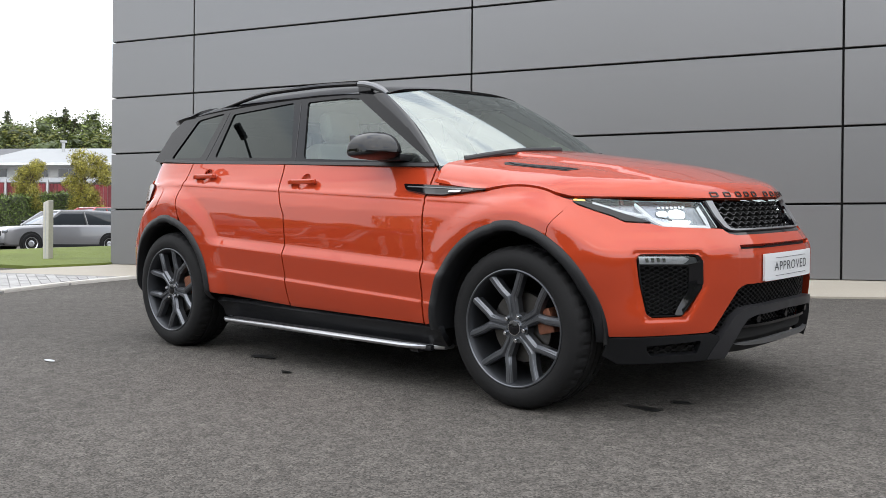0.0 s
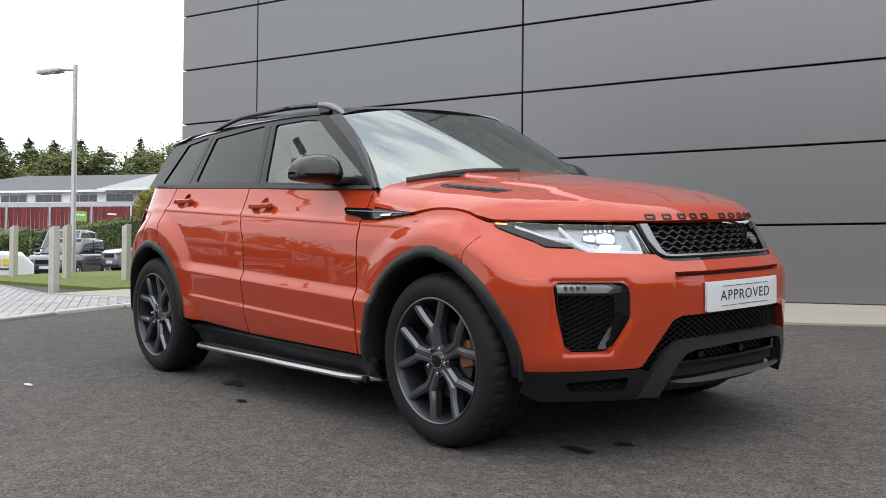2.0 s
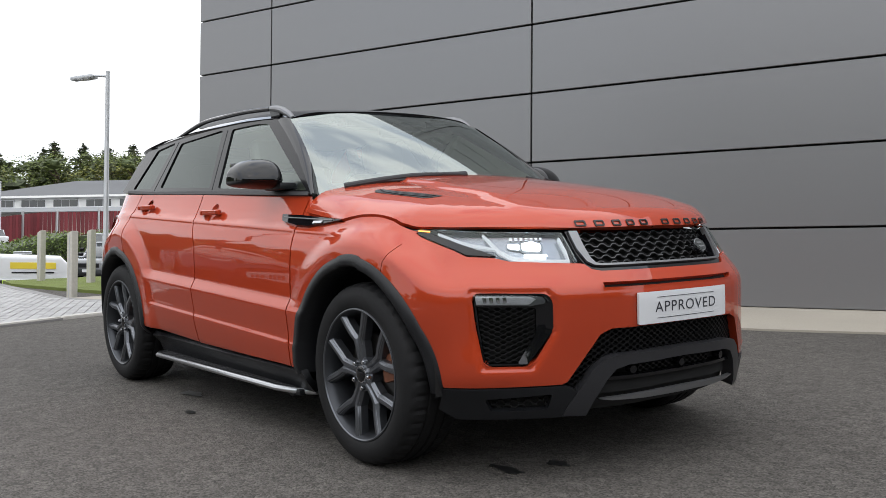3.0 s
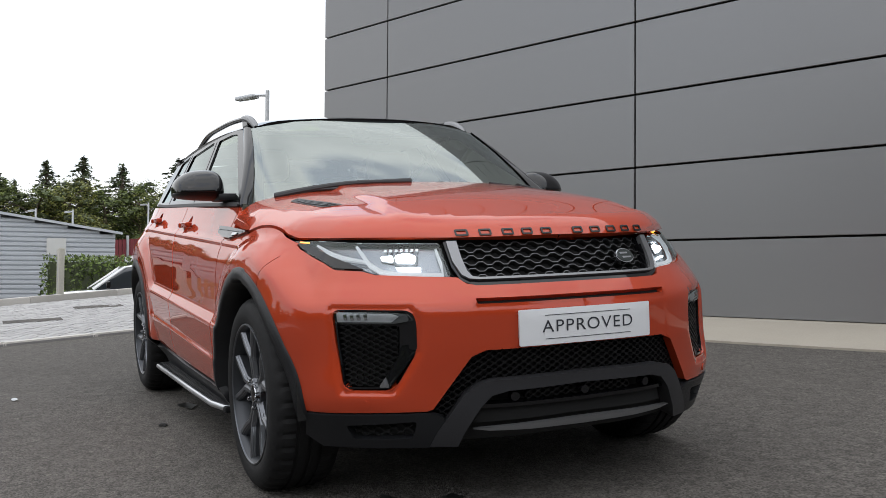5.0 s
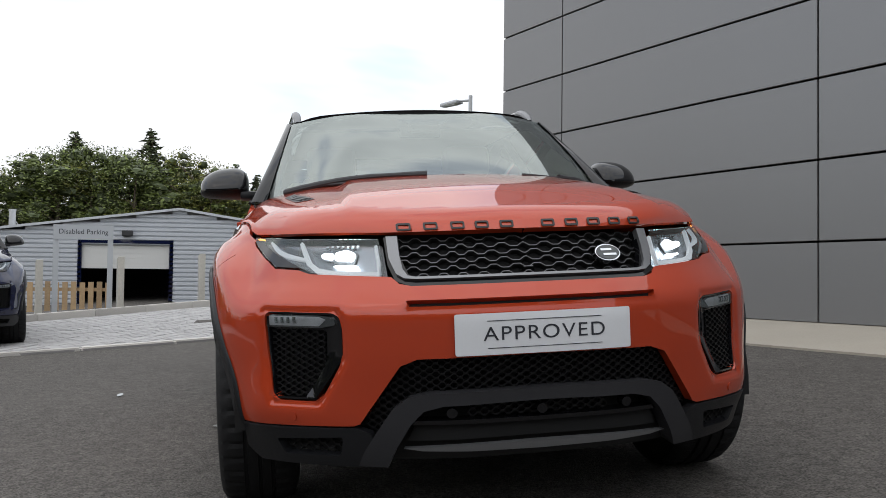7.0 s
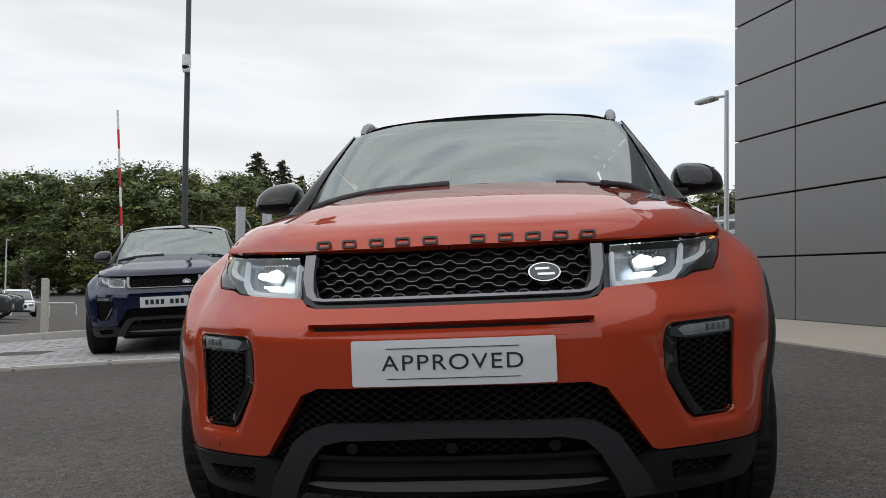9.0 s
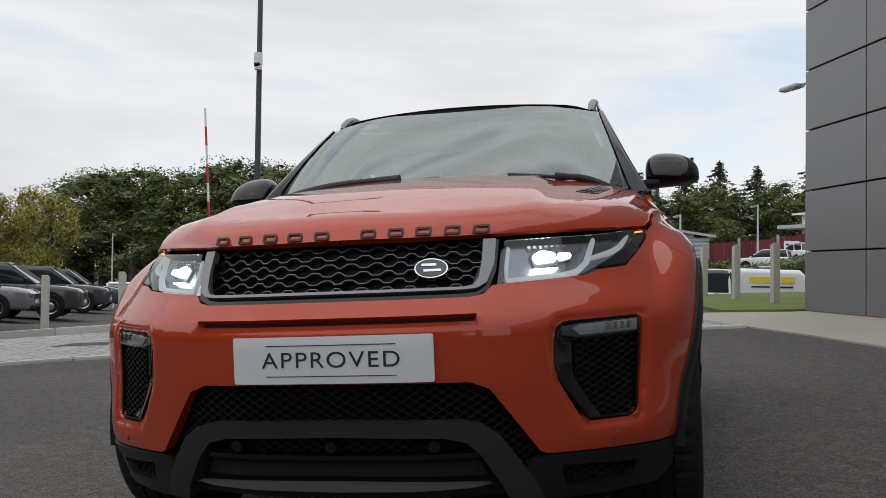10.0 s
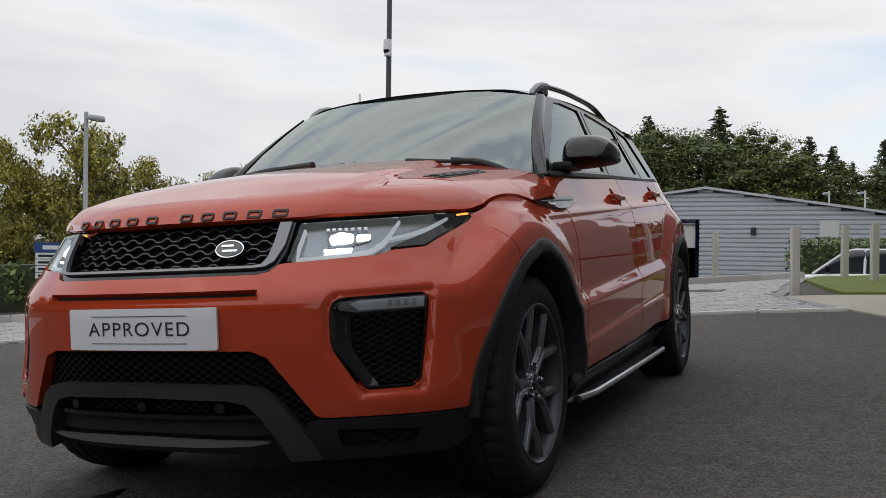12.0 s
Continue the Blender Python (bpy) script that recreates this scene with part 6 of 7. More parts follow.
part("canopy", loft([(-3.0, 0.70, 1.06, 1.45, 0.10), (-2.65, 0.80, 1.06, 1.78, 0.14), (-1.0, 0.82, 1.06, 1.82, 0.14), (-0.84, 0.80, 1.06, 1.80, 0.14)]), WHITECAR, pick, "white load canopy", smooth=True, angle=40)
part("light_bar", box(-1.9, -1.65, -0.6, 0.6, 1.83, 1.90, 0.02, 1), STEEL, pick)
for sg in (-1, 1):
    for a, b in ((1.45, 0.55), (0.12, 0.10), (-0.72, -0.70)):
        part("pillar", tube([(a, sg * 0.80, 1.08), (b, sg * 0.70, 1.74)], 0.04, 6), WHITECAR, pick)
    for k, (x0, w0) in enumerate(((-2.5, 0.38), (-2.06, 0.80))):
        part("writing_bar", box(x0, x0 + w0, min(sg * 0.80, sg * 0.825), max(sg * 0.80, sg * 0.825), 1.40, 1.58), YELLOW, pick, "yellow lettering bar")
    part("writing_bar", box(-2.45, -1.3, min(sg * 0.80, sg * 0.825), max(sg * 0.80, sg * 0.825), 1.27, 1.31), INK, pick)
    for k in range(24):
        for j in range(2):
            part("check", box(-2.9 + 0.11 * k, -2.79 + 0.11 * k, min(sg * 0.92, sg * 0.938), max(sg * 0.92, sg * 0.938), 0.88 + 0.1 * j, 0.98 + 0.1 * j), LIME if (k + j) % 2 else INK, pick)
    for wx in (1.75, -1.45):
        wm = part("tyre", lathe([(0.25, 0.0), (0.36, -0.01), (0.39, 0.03), (0.39, 0.22), (0.33, 0.25)], 28), TYRE, pick, smooth=True)
        wm.matrix_basis = Matrix.Translation((wx, sg * 0.94, 0.39)) @ pose(0, 0, 0, 0, 0, 180 if sg > 0 else 0)
        part("rim", lathe([(0.0, 0.03), (0.1, 0.02), (0.22, 0.05), (0.25, 0.0)], 12), STEEL, wm)
    part("door_mirror", box(1.0, 1.12, min(sg * 0.92, sg * 1.12), max(sg * 0.92, sg * 1.12), 1.12, 1.32, 0.03, 2), GLOSS, pick, smooth=True)

# ---- white steel workshop ----
shed = thing("workshop", "low white corrugated steel workshop with a half-open roller door", "building", kind="structure")
SX, SL, SR, SA, SE, SB = -42.5, -14.3, 3.55, 3.94, 2.68, -1.2
apex_y = -4.65


def shed_top(y):
    return SA - (SA - SE) * (abs(y - apex_y) / (8.2 if y > apex_y else 9.65))


DL, DR, DT = -9.25, -5.12, 2.18
zz = SB
k = 0
while zz < SA:
    z1 = min(zz + 0.22, SA)
    def span_at(z):
        if z <= SE:
            return SL, SR
        f = (SA - z) / (SA - SE)
        return apex_y - 9.65 * f, apex_y + 8.2 * f
    a, b = span_at(min(z1 + 0.03, SA))
    runs = [(a, b)] if (zz + z1) / 2 > DT else [(a, DL), (DR, b)]
    for y0, y1 in runs:
        if y1 - y0 < 0.1:
            continue
        bm = bmesh.new()
        prof = [(SX - 0.02, zz), (SX + 0.05, zz + 0.06), (SX + 0.05, zz + 0.17), (SX - 0.02, zz + 0.20), (SX - 0.02, z1)]
        u = [bm.verts.new((x, y0, z)) for x, z in prof]
        v = [bm.verts.new((x, y1, z)) for x, z in prof]
        for j in range(4):
            bm.faces.new((u[j], v[j], v[j + 1], u[j + 1]))
        part("sheet", bm, SHEET, shed)
    zz = z1
    k += 1
bm = bmesh.new()
for y0, y1 in ((SL - 0.3, apex_y), (apex_y, SR + 0.3)):
    q = [bm.verts.new((x, y, shed_top(y) + dz)) for x, y, dz in ((SX + 0.25, y0, 0.02), (SX + 0.25, y1, 0.02), (SX - 22, y1, 0.02), (SX - 22, y0, 0.02))]
    bm.faces.new(q)
    q2 = [bm.verts.new((SX + 0.25, y, shed_top(y) + dz)) for y, dz in ((y0, 0.02), (y1, 0.02), (y1, -0.10), (y0, -0.10))]
    bm.faces.new(q2)
part("roof", bm, SHEET, shed, "pale steel roof with a deep verge")
part("side_wall", box(SX - 22, SX, SR - 0.12, SR, SB, SE + 0.02), SHEET, shed)
part("side_wall", box(SX - 22, SX, SL, SL + 0.12, SB, SE + 0.02), SHEET, shed)
# near-black sheet across the workshop stands in for its unlit depth
part("inside", box(SX - 6, SX - 5.9, SL + 0.2, SR - 0.2, SB, SE), VOID, shed)
part("door_frame", box(SX - 0.1, SX + 0.05, DR - 0.02, DR + 0.16, SB, DT + 0.16, bm=box(SX - 0.1, SX + 0.05, DL - 0.14, DL + 0.04, SB, DT + 0.16, bm=box(SX - 0.1, SX + 0.06, DL, DR, DT, DT + 0.16))), NAVY, shed, "dark door frame")
dr = part("roller_door", box(SX - 0.2, SX - 0.12, DL, DR, 0.96, DT), SHEETD, shed, "half-raised white roller door")
for k in range(5):
    part("slat", box(SX - 0.12, SX - 0.105, DL + 0.05, DR - 0.05, 0.965 + 0.245 * k, 1.20 + 0.245 * k), SHEETD, dr)
part("flood_lamp", box(SX + 0.05, SX + 0.3, -7.35, -6.85, 2.53, 2.81, 0.03, 1), TRIM, shed, "black flood lamp")
part("wall_lamp", box(SX + 0.03, SX + 0.18, -2.55, -2.30, 1.60, 1.98, 0.03, 1), TRIM, shed, "dark wall lamp")
part("wall_vent", box(SX + 0.03, SX + 0.09, 0.5, 1.35, 1.53, 2.31), SHEETD, shed, "pale wall vent")
for y, top_, r_ in ((-18.5, 4.9, 0.29), (-16.85, 4.8, 0.29), (-14.2, 4.14, 0.18)):
    z_ = terrain(-50, y)
    st = thing("flue", "round galvanised flue column with guy wires", "flue", Matrix.Translation((-50, y, z_)), "flues behind the workshop")
    part("column", tube([(0, 0, 0), (0, 0, top_ - z_)], r_, 16), GALV, st, smooth=True)
    part("cap", disc(r_ + 0.02, 0.10, pose(0, 0, top_ - z_), 16), GALV, st)
    part("guy_wire", tube([(0, r_, top_ - z_ - 0.6), (0.2, 1.5, top_ - z_ - 2.6)], 0.02, 5), GALV, st)

# picket fence before the workshop
pf = thing("picket_fence", "low pale timber picket fence", "fence")
for k in range(25):
    y = -9.75 + 0.21 * k
    part("picket", box(-20.6, -20.57, y, y + 0.13, terrain(-20.6, y) - 0.05, 0.475 + 0.012 * (k % 3)), FENCEWOOD, pf)
for z in (-0.35, 0.25):
    part("fence_rail", box(-20.66, -20.6, -9.75, -4.6, z, z + 0.09), FENCEWOOD, pf)

# ---- maroon board fence, long white building ----
mf = thing("board_fence", "maroon timber board fence", "fence")
line_ = [(-64, 4.2), (-67, 10.4), (-71, 16.5), (-68, 25.0), (-60, 34.0)]
boards = []
for (x0, y0), (x1, y1) in zip(line_[:-1], line_[1:]):
    n = int(math.hypot(x1 - x0, y1 - y0) / 0.3)
    boards += [(x0 + (x1 - x0) * k / n, y0 + (y1 - y0) * k / n, math.degrees(math.atan2(y1 - y0, x1 - x0))) for k in range(n)]
bm0 = box(-0.135, 0.135, -0.02, 0.02, 0, 2.05)
me_board = bpy.data.meshes.new("board")
bm0.to_mesh(me_board)
bm0.free()
me_board.materials.append(MAROON)
for x, y, a in boards:
    ob = new("board", me_board)
    ob.parent = mf
    ob.matrix_basis = Matrix.Translation((x, y, terrain(x, y) - 0.05)) @ pose(0, 0, 0, 0, 0, a)
me_fp = bpy.data.meshes.new("fence_post")
bm0 = box(-0.07, 0.07, -0.07, 0.07, 0, 2.3)
bm0.to_mesh(me_fp)
bm0.free()
me_fp.materials.append(GALV)
for x, y, a in boards[::10]:
    ob = new("fence_post", me_fp)
    ob.parent = mf
    ob.matrix_basis = Matrix.Translation((x + 0.1, y - 0.05, terrain(x, y) - 0.05)) @ pose(0, 0, 0, 0, 0, a)
for x, y, mat_ in ((-66.6, 21.5, GREENSIGN), (-66.4, 23.8, MAROON), (-66.3, 10.6, WHITESIGN)):
    sg_ = thing("notice", "small notice board on the fence", "sign", Matrix.Translation((x + 0.6, y, terrain(x, y) + 0.9)) @ pose(0, 0, 0, 0, 0, 15))
    part("panel", box(-0.02, 0.02, -0.55, 0.55, 0, 0.75), mat_, sg_)
    part("writing_bar", box(0.021, 0.03, -0.4, 0.4, 0.42, 0.55), WHITESIGN if mat_ is not WHITESIGN else INK, sg_)

lb = thing("long_building", "long low white building with a grey pitched roof", "building", Matrix.Translation((-94.2, 14.2, 0)) @ pose(0, 0, 0, 0, 0, math.degrees(math.atan2(21.7, 30.9))), kind="structure")
LL = 52.0
part("wall", box(2, LL, 0, 14, 1.5, 6.85), RENDERW, lb)
for u0, ur, u1, out_, mat_, text_ in ((1.4, 8.6, 23.0, 0.7, ROOFGREY, "dark grey pitched roof"), (23.0, 23.0, LL + 0.6, 2.0, PALEROOF, "pale sheet-steel pitched roof")):
    bm = bmesh.new()
    q = [bm.verts.new(p) for p in ((u0, -out_, 6.80), (u1, -out_, 6.80), (u1, 7, 8.9), (ur, 7, 8.9), (u1, 14.7, 6.80), (u0, 14.7, 6.80))]
    for f in ((0, 1, 2, 3), (3, 2, 4, 5), (0, 3, 5), (1, 4, 2)):
        bm.faces.new([q[k] for k in f])
    part("roof", bm, mat_, lb, text_)
    part("fascia", box(u0, u1, -out_ - 0.05, -out_ + 0.1, 6.66, 6.84), RENDERW, lb, "white fascia board")
part("canopy", box(1.4, LL + 0.6, -2.6, 0, 5.25, 5.60), GREYSIGN, lb, "pale grey canopy")
for k in range(13):
    u = 4.8 + 3.55 * k
    wn_ = part("window", box(u, u + 2.75, -0.06, 0.02, 5.78, 6.56), WHITESIGN, lb)
    for j in range(3):
        part("pane", box(u + 0.06 + 0.89 * j, u + 0.89 + 0.89 * j, -0.09, -0.06, 5.86, 6.48), PANE, wn_)
part("roof_vent", tube([(27.3, 5, 7.9), (27.3, 5, 9.25)], 0.14, 10, bm=disc(0.28, 0.16, pose(27.3, 5, 9.3), 12)), GALV, lb)


# ---- hedges and trees ----
def leaves(name, centres, spread, count, size, mat, parent, seed, flat=1.0, label="", inner=0.0):
    """Many small leaves scattered about some centres (x, y, z, radius)."""
    rng = np.random.default_rng(seed)
    c = np.array(centres, float)
    wgt = c[:, 3] ** 2
    pick_ = rng.choice(len(c), count, p=wgt / wgt.sum())
    d = rng.normal(size=(count, 3))
    d /= np.linalg.norm(d, axis=1)[:, None]
    rad = c[pick_, 3] * (0.45 + 0.6 * rng.random(count) ** 0.6) * spread
    p = c[pick_, :3] + d * rad[:, None] * (1, 1, flat)
    a = rng.normal(size=(count, 3))
    a /= np.linalg.norm(a, axis=1)[:, None]
    b = np.cross(a, rng.normal(size=(count, 3)))
    b /= np.linalg.norm(b, axis=1)[:, None]
    s = size * (0.6 + 0.8 * rng.random(count))[:, None]
    deep = rng.random(count) < inner
    p[deep] = (c[pick_, :3] + d * rad[:, None] * (0.55, 0.55, 0.55 * flat))[deep]
    s[deep] *= 2.1
    v = np.stack([p - a * s, p + b * s * 0.45, p + a * s, p - b * s * 0.45], 1).reshape(-1, 3)
    me = bpy.data.meshes.new(name)
    f = np.arange(4 * count).reshape(-1, 4)
    me.from_pydata(v.tolist(), [], f.tolist())
    return finish(name, me, mat, parent, label)


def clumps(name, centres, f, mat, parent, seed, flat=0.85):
    """Small uneven lumps inside the leaves, dark green to stand in for inner shade."""
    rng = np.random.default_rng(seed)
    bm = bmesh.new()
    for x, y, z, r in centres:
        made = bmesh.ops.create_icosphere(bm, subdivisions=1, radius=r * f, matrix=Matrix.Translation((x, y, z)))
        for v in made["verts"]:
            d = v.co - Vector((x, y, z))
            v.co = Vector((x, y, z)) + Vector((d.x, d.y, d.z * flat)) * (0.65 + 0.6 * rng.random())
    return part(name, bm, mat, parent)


def broad_tree(seed, h, r, mat, leaf, count, label, bare=0.25, inner=0.3, heart=0.0):
    rng = np.random.default_rng(seed)
    t = thing("tree", label, "tree")
    bm = tube([(0, 0, -0.3), (0.05 * h * 0.1, 0, h * 0.25), (0.1, 0.05, h * 0.55), (0.05, 0.1, h * 0.8)], [0.028 * h, 0.02 * h, 0.012 * h, 0.004 * h], 8)
    cs = []
    for k in range(17):
        a, z = rng.random() * 6.28, h * (bare + (0.95 - bare) * (k + rng.random()) / 17)
        f = (z / h - bare) / (1 - bare)
        reach = r * (0.42 + 0.62 * math.sin(math.pi * (0.12 + 0.74 * f))) * (0.6 + 0.45 * rng.random())
        e = (reach * 0.75 * math.cos(a), reach * 0.75 * math.sin(a), z)
        tube([(0.05, 0.03, max(z - reach * 0.6, h * 0.18)), (e[0] * 0.5, e[1] * 0.5, z - reach * 0.2), e], [0.009 * h, 0.006 * h, 0.002 * h], 5, bm=bm)
        cs.append((*e, r * (0.26 + 0.2 * rng.random())))
        cs.append((e[0] * 0.45, e[1] * 0.45, z + 0.05 * h, r * 0.30))
        for _ in range(2):
            cs.append((e[0] * 1.25 + rng.normal() * 0.1 * r, e[1] * 1.25 + rng.normal() * 0.1 * r, z + rng.normal() * 0.05 * h, r * 0.14))
    part("trunk", bm, BARK, t, smooth=True)
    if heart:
        clumps("inner_crown", [c for c in cs if c[3] > 0.2 * r], heart, PINE_AND_SHADE, t, seed + 3)
    leaves("crown", cs, 1.0, count, leaf, mat, t, seed + 7, 0.85, inner=inner)
    return t


def fir_tree(seed, h, r, mat, leaf, count, label):
    rng = np.random.default_rng(seed)
    t = thing("tree", label, "tree")
    bm = tube([(0, 0, -0.3), (0, 0, h * 0.5), (0, 0, h)], [0.02 * h, 0.012 * h, 0.002 * h], 8)
    cs = []
    n = 84
    for k in range(n):
        z = h * (0.12 + 0.86 * k / n)
        a = 2.4 * k + rng.random()
        reach = r * (1 - 0.98 * (k / n) ** 1.15) * (0.45 + 0.75 * rng.random())
        e = (reach * math.cos(a), reach * math.sin(a), z - 0.1 * reach)
        tube([(0, 0, z - 0.05 * h), (e[0] * 0.6, e[1] * 0.6, z), e], [0.005 * h, 0.003 * h, 0.001 * h], 4, bm=bm)
        for f in (0.35, 0.7, 1.0):
            cs.append((e[0] * f, e[1] * f, e[2] + 0.04 * h * (1 - f), r * (0.08 + 0.07 * rng.random()) * (1.1 - 0.75 * k / n)))
    part("trunk", bm, BARK, t, smooth=True)
    leaves("crown", cs, 1.0, count, leaf, mat, t, seed + 3, 0.55, inner=0.15)
    return t


def hedge_row(a, b, h, w, seed, label, bottom=0.0):
    """A clipped hedge: a skin of small leaves over a core coloured shade-dark."""
    n = max(2, int(math.dist(a, b) / 0.5))
    hd = thing("hedge", label, "hedge", kind="stuff")
    ux, uy = (b[0] - a[0]) / math.dist(a, b), (b[1] - a[1]) / math.dist(a, b)
    cs, bm = [], bmesh.new()
    rng = np.random.default_rng(seed)
    rows = []
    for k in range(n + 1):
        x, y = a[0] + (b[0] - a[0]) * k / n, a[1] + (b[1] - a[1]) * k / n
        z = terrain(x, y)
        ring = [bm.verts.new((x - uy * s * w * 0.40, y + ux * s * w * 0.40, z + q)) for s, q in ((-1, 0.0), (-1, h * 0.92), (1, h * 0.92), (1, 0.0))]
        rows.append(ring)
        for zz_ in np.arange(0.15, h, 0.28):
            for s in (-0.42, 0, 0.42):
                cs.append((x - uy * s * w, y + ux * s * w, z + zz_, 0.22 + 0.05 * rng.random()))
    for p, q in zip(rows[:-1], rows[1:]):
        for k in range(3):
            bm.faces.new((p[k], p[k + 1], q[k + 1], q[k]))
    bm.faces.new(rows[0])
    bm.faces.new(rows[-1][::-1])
    part("core", bm, PINE_AND_SHADE, hd)
    leaves("foliage", cs, 1.0, int(900 * math.dist(a, b) * h), 0.07, HEDGE, hd, seed)
    return hd


hedge_row((-30.3, 0.4), (-33.5, 3.2), 2.25, 1.4, 1, "clipped green hedge beside the car park")
hedge_row((-33.5, 3.2), (-43.5, 10.5), 2.1, 1.4, 2, "clipped green hedge beside the car park")
hedge_row((-44.5, 12.0), (-54.0, 25.0), 1.75, 1.5, 3, "clipped green hedge beside the car park")
hedge_row((-10.3, -11.1), (-8.4, -13.2), 0.95, 1.2, 4, "clipped green hedge behind the estate sign")
hedge_row((-8.4, -13.2), (-4.8, -16.2), 0.95, 1.2, 5, "clipped green hedge behind the estate sign")
hedge_row((-41.8, -29.6), (-44.6, -34.0), 1.0, 1.2, 6, "clipped green hedge at the car park")

maple = broad_tree(11, 6.5, 2.5, LEAFY, 0.078, 14000, "young maple with yellow-green leaves", 0.10, 0.16)
maple2 = broad_tree(12, 6.5, 2.3, LEAFY, 0.078, 14000, "young maple with yellow-green leaves", 0.10, 0.16)


def plant(ob, x, y, s, turn):
    ob.matrix_basis = Matrix.Translation((x, y, terrain(x, y))) @ pose(0, 0, 0, 0, 0, turn) @ Matrix.Diagonal((s * 0.86, s * 0.86, s, 1))


plant(maple, -15.6, -18.2, 0.74, 20)
plant(maple2, -14.3, -19.2, 0.62, 97)
for k, (src, x, y, s) in enumerate(((maple2, -17.9, -18.9, 0.50), (maple, -26.2, -24.8, 0.76), (maple2, -23.5, -24.0, 0.50), (maple2, -29.8, -25.2, 0.62), (maple, -35.9, -28.7, 0.86), (maple, -11.0, -20.5, 0.66), (maple2, -19.2, -20.9, 0.50), (maple2, -50.0, 20.1, 0.56), (maple, -50.0, 23.4, 0.66))):
    plant(copy_thing(src, Matrix.Identity(4)), x, y, s, 77 * k + 20)
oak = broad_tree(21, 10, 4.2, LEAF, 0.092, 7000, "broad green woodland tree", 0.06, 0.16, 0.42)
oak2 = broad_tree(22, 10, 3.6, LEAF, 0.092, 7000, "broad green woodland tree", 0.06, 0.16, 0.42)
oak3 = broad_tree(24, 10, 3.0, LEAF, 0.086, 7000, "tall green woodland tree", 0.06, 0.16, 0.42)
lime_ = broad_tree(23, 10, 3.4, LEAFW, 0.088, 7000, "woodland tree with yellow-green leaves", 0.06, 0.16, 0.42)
fir = fir_tree(31, 12, 3.1, PINE_AND_SHADE, 0.10, 7000, "dark green woodland pine")
fir2 = fir_tree(32, 12, 3.7, PINE_AND_SHADE, 0.10, 7000, "dark green woodland pine")
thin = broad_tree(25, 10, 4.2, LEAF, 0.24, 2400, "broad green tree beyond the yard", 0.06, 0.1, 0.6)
rngt = random.Random(5)
kinds = {"o": (oak, oak2, oak3), "l": (lime_,), "f": (fir, fir2), "t": (thin,)}
used_ = set()
TALL = {}


def wood(b, dist_, top, kind, wide):
    """A tree at a bearing and distance from the yard whose tip reaches a given height."""
    src = rngt.choice(kinds[kind])
    x, y = 4.3 + dist_ * math.cos(radians(b)), dist_ * math.sin(radians(b))
    z = terrain(x, y) - 0.2
    crown = next(c for c in src.children if c.name.startswith("crown"))
    s = (top - z) / (max(v.co.z for v in crown.data.vertices) if src.name not in TALL else TALL[src.name])
    TALL.setdefault(src.name, (top - z) / s)
    m = Matrix.Translation((x, y, z)) @ pose(0, 0, 0, 0, 0, rngt.uniform(0, 360)) @ Matrix.Diagonal((s * wide * rngt.uniform(0.85, 1.15), s * wide * rngt.uniform(0.85, 1.15), s, 1))
    if src.name not in used_:
        used_.add(src.name)
        src.matrix_basis = m
    else:
        copy_thing(src, m).matrix_basis = m


# the far wood: the line of its lower crowns by bearing, the tall trees that stand above it, then ranks under it
SKY_B = (120, 153, 160, 166, 170, 172.6, 177, 179.5, 182.3, 183.5, 185.5, 188.5, 190, 192, 195, 200, 202, 205, 207, 209, 211.5, 213, 214, 215.2, 217, 219, 236, 262)
SKY_E = (6.4, 7.0, 6.5, 6.3, 5.9, 5.2, 5.3, 5.1, 6.0, 7.0, 7.1, 6.7, 7.2, 6.9, 6.3, 6.2, 6.2, 6.7, 5.8, 5.9, 6.1, 5.8, 5.2, 2.5, 2.4, 2.4, 3.2, 4.8)


def tip(dist_, el):
    return 0.75 + dist_ * math.tan(radians(el))


for b, el in ((153.7, 7.8), (155.1, 7.75), (156.2, 7.6), (158.1, 7.4), (161.4, 7.1), (162.8, 6.95), (164.1, 7.0), (165.7, 7.05), (168.6, 6.3), (170.5, 6.9), (173.7, 6.43), (175.8, 6.8), (177.8, 6.45), (180.45, 6.15), (181.7, 6.75), (186.65, 8.65), (190.8, 8.2), (196.5, 7.2), (198.0, 7.65)):
    wood(b, 212, tip(212, el * 0.99), "f" if b > 160 or b in (155.1, 158.1) else "o", 2.0 if b > 160 else 1.4)
for b, el in ((184.2, 7.75), (187.9, 7.25), (189.9, 7.6), (191.8, 7.45)):
    wood(b, 206, tip(206, el * 0.99), "l" if b < 185 else "o", 1.15)
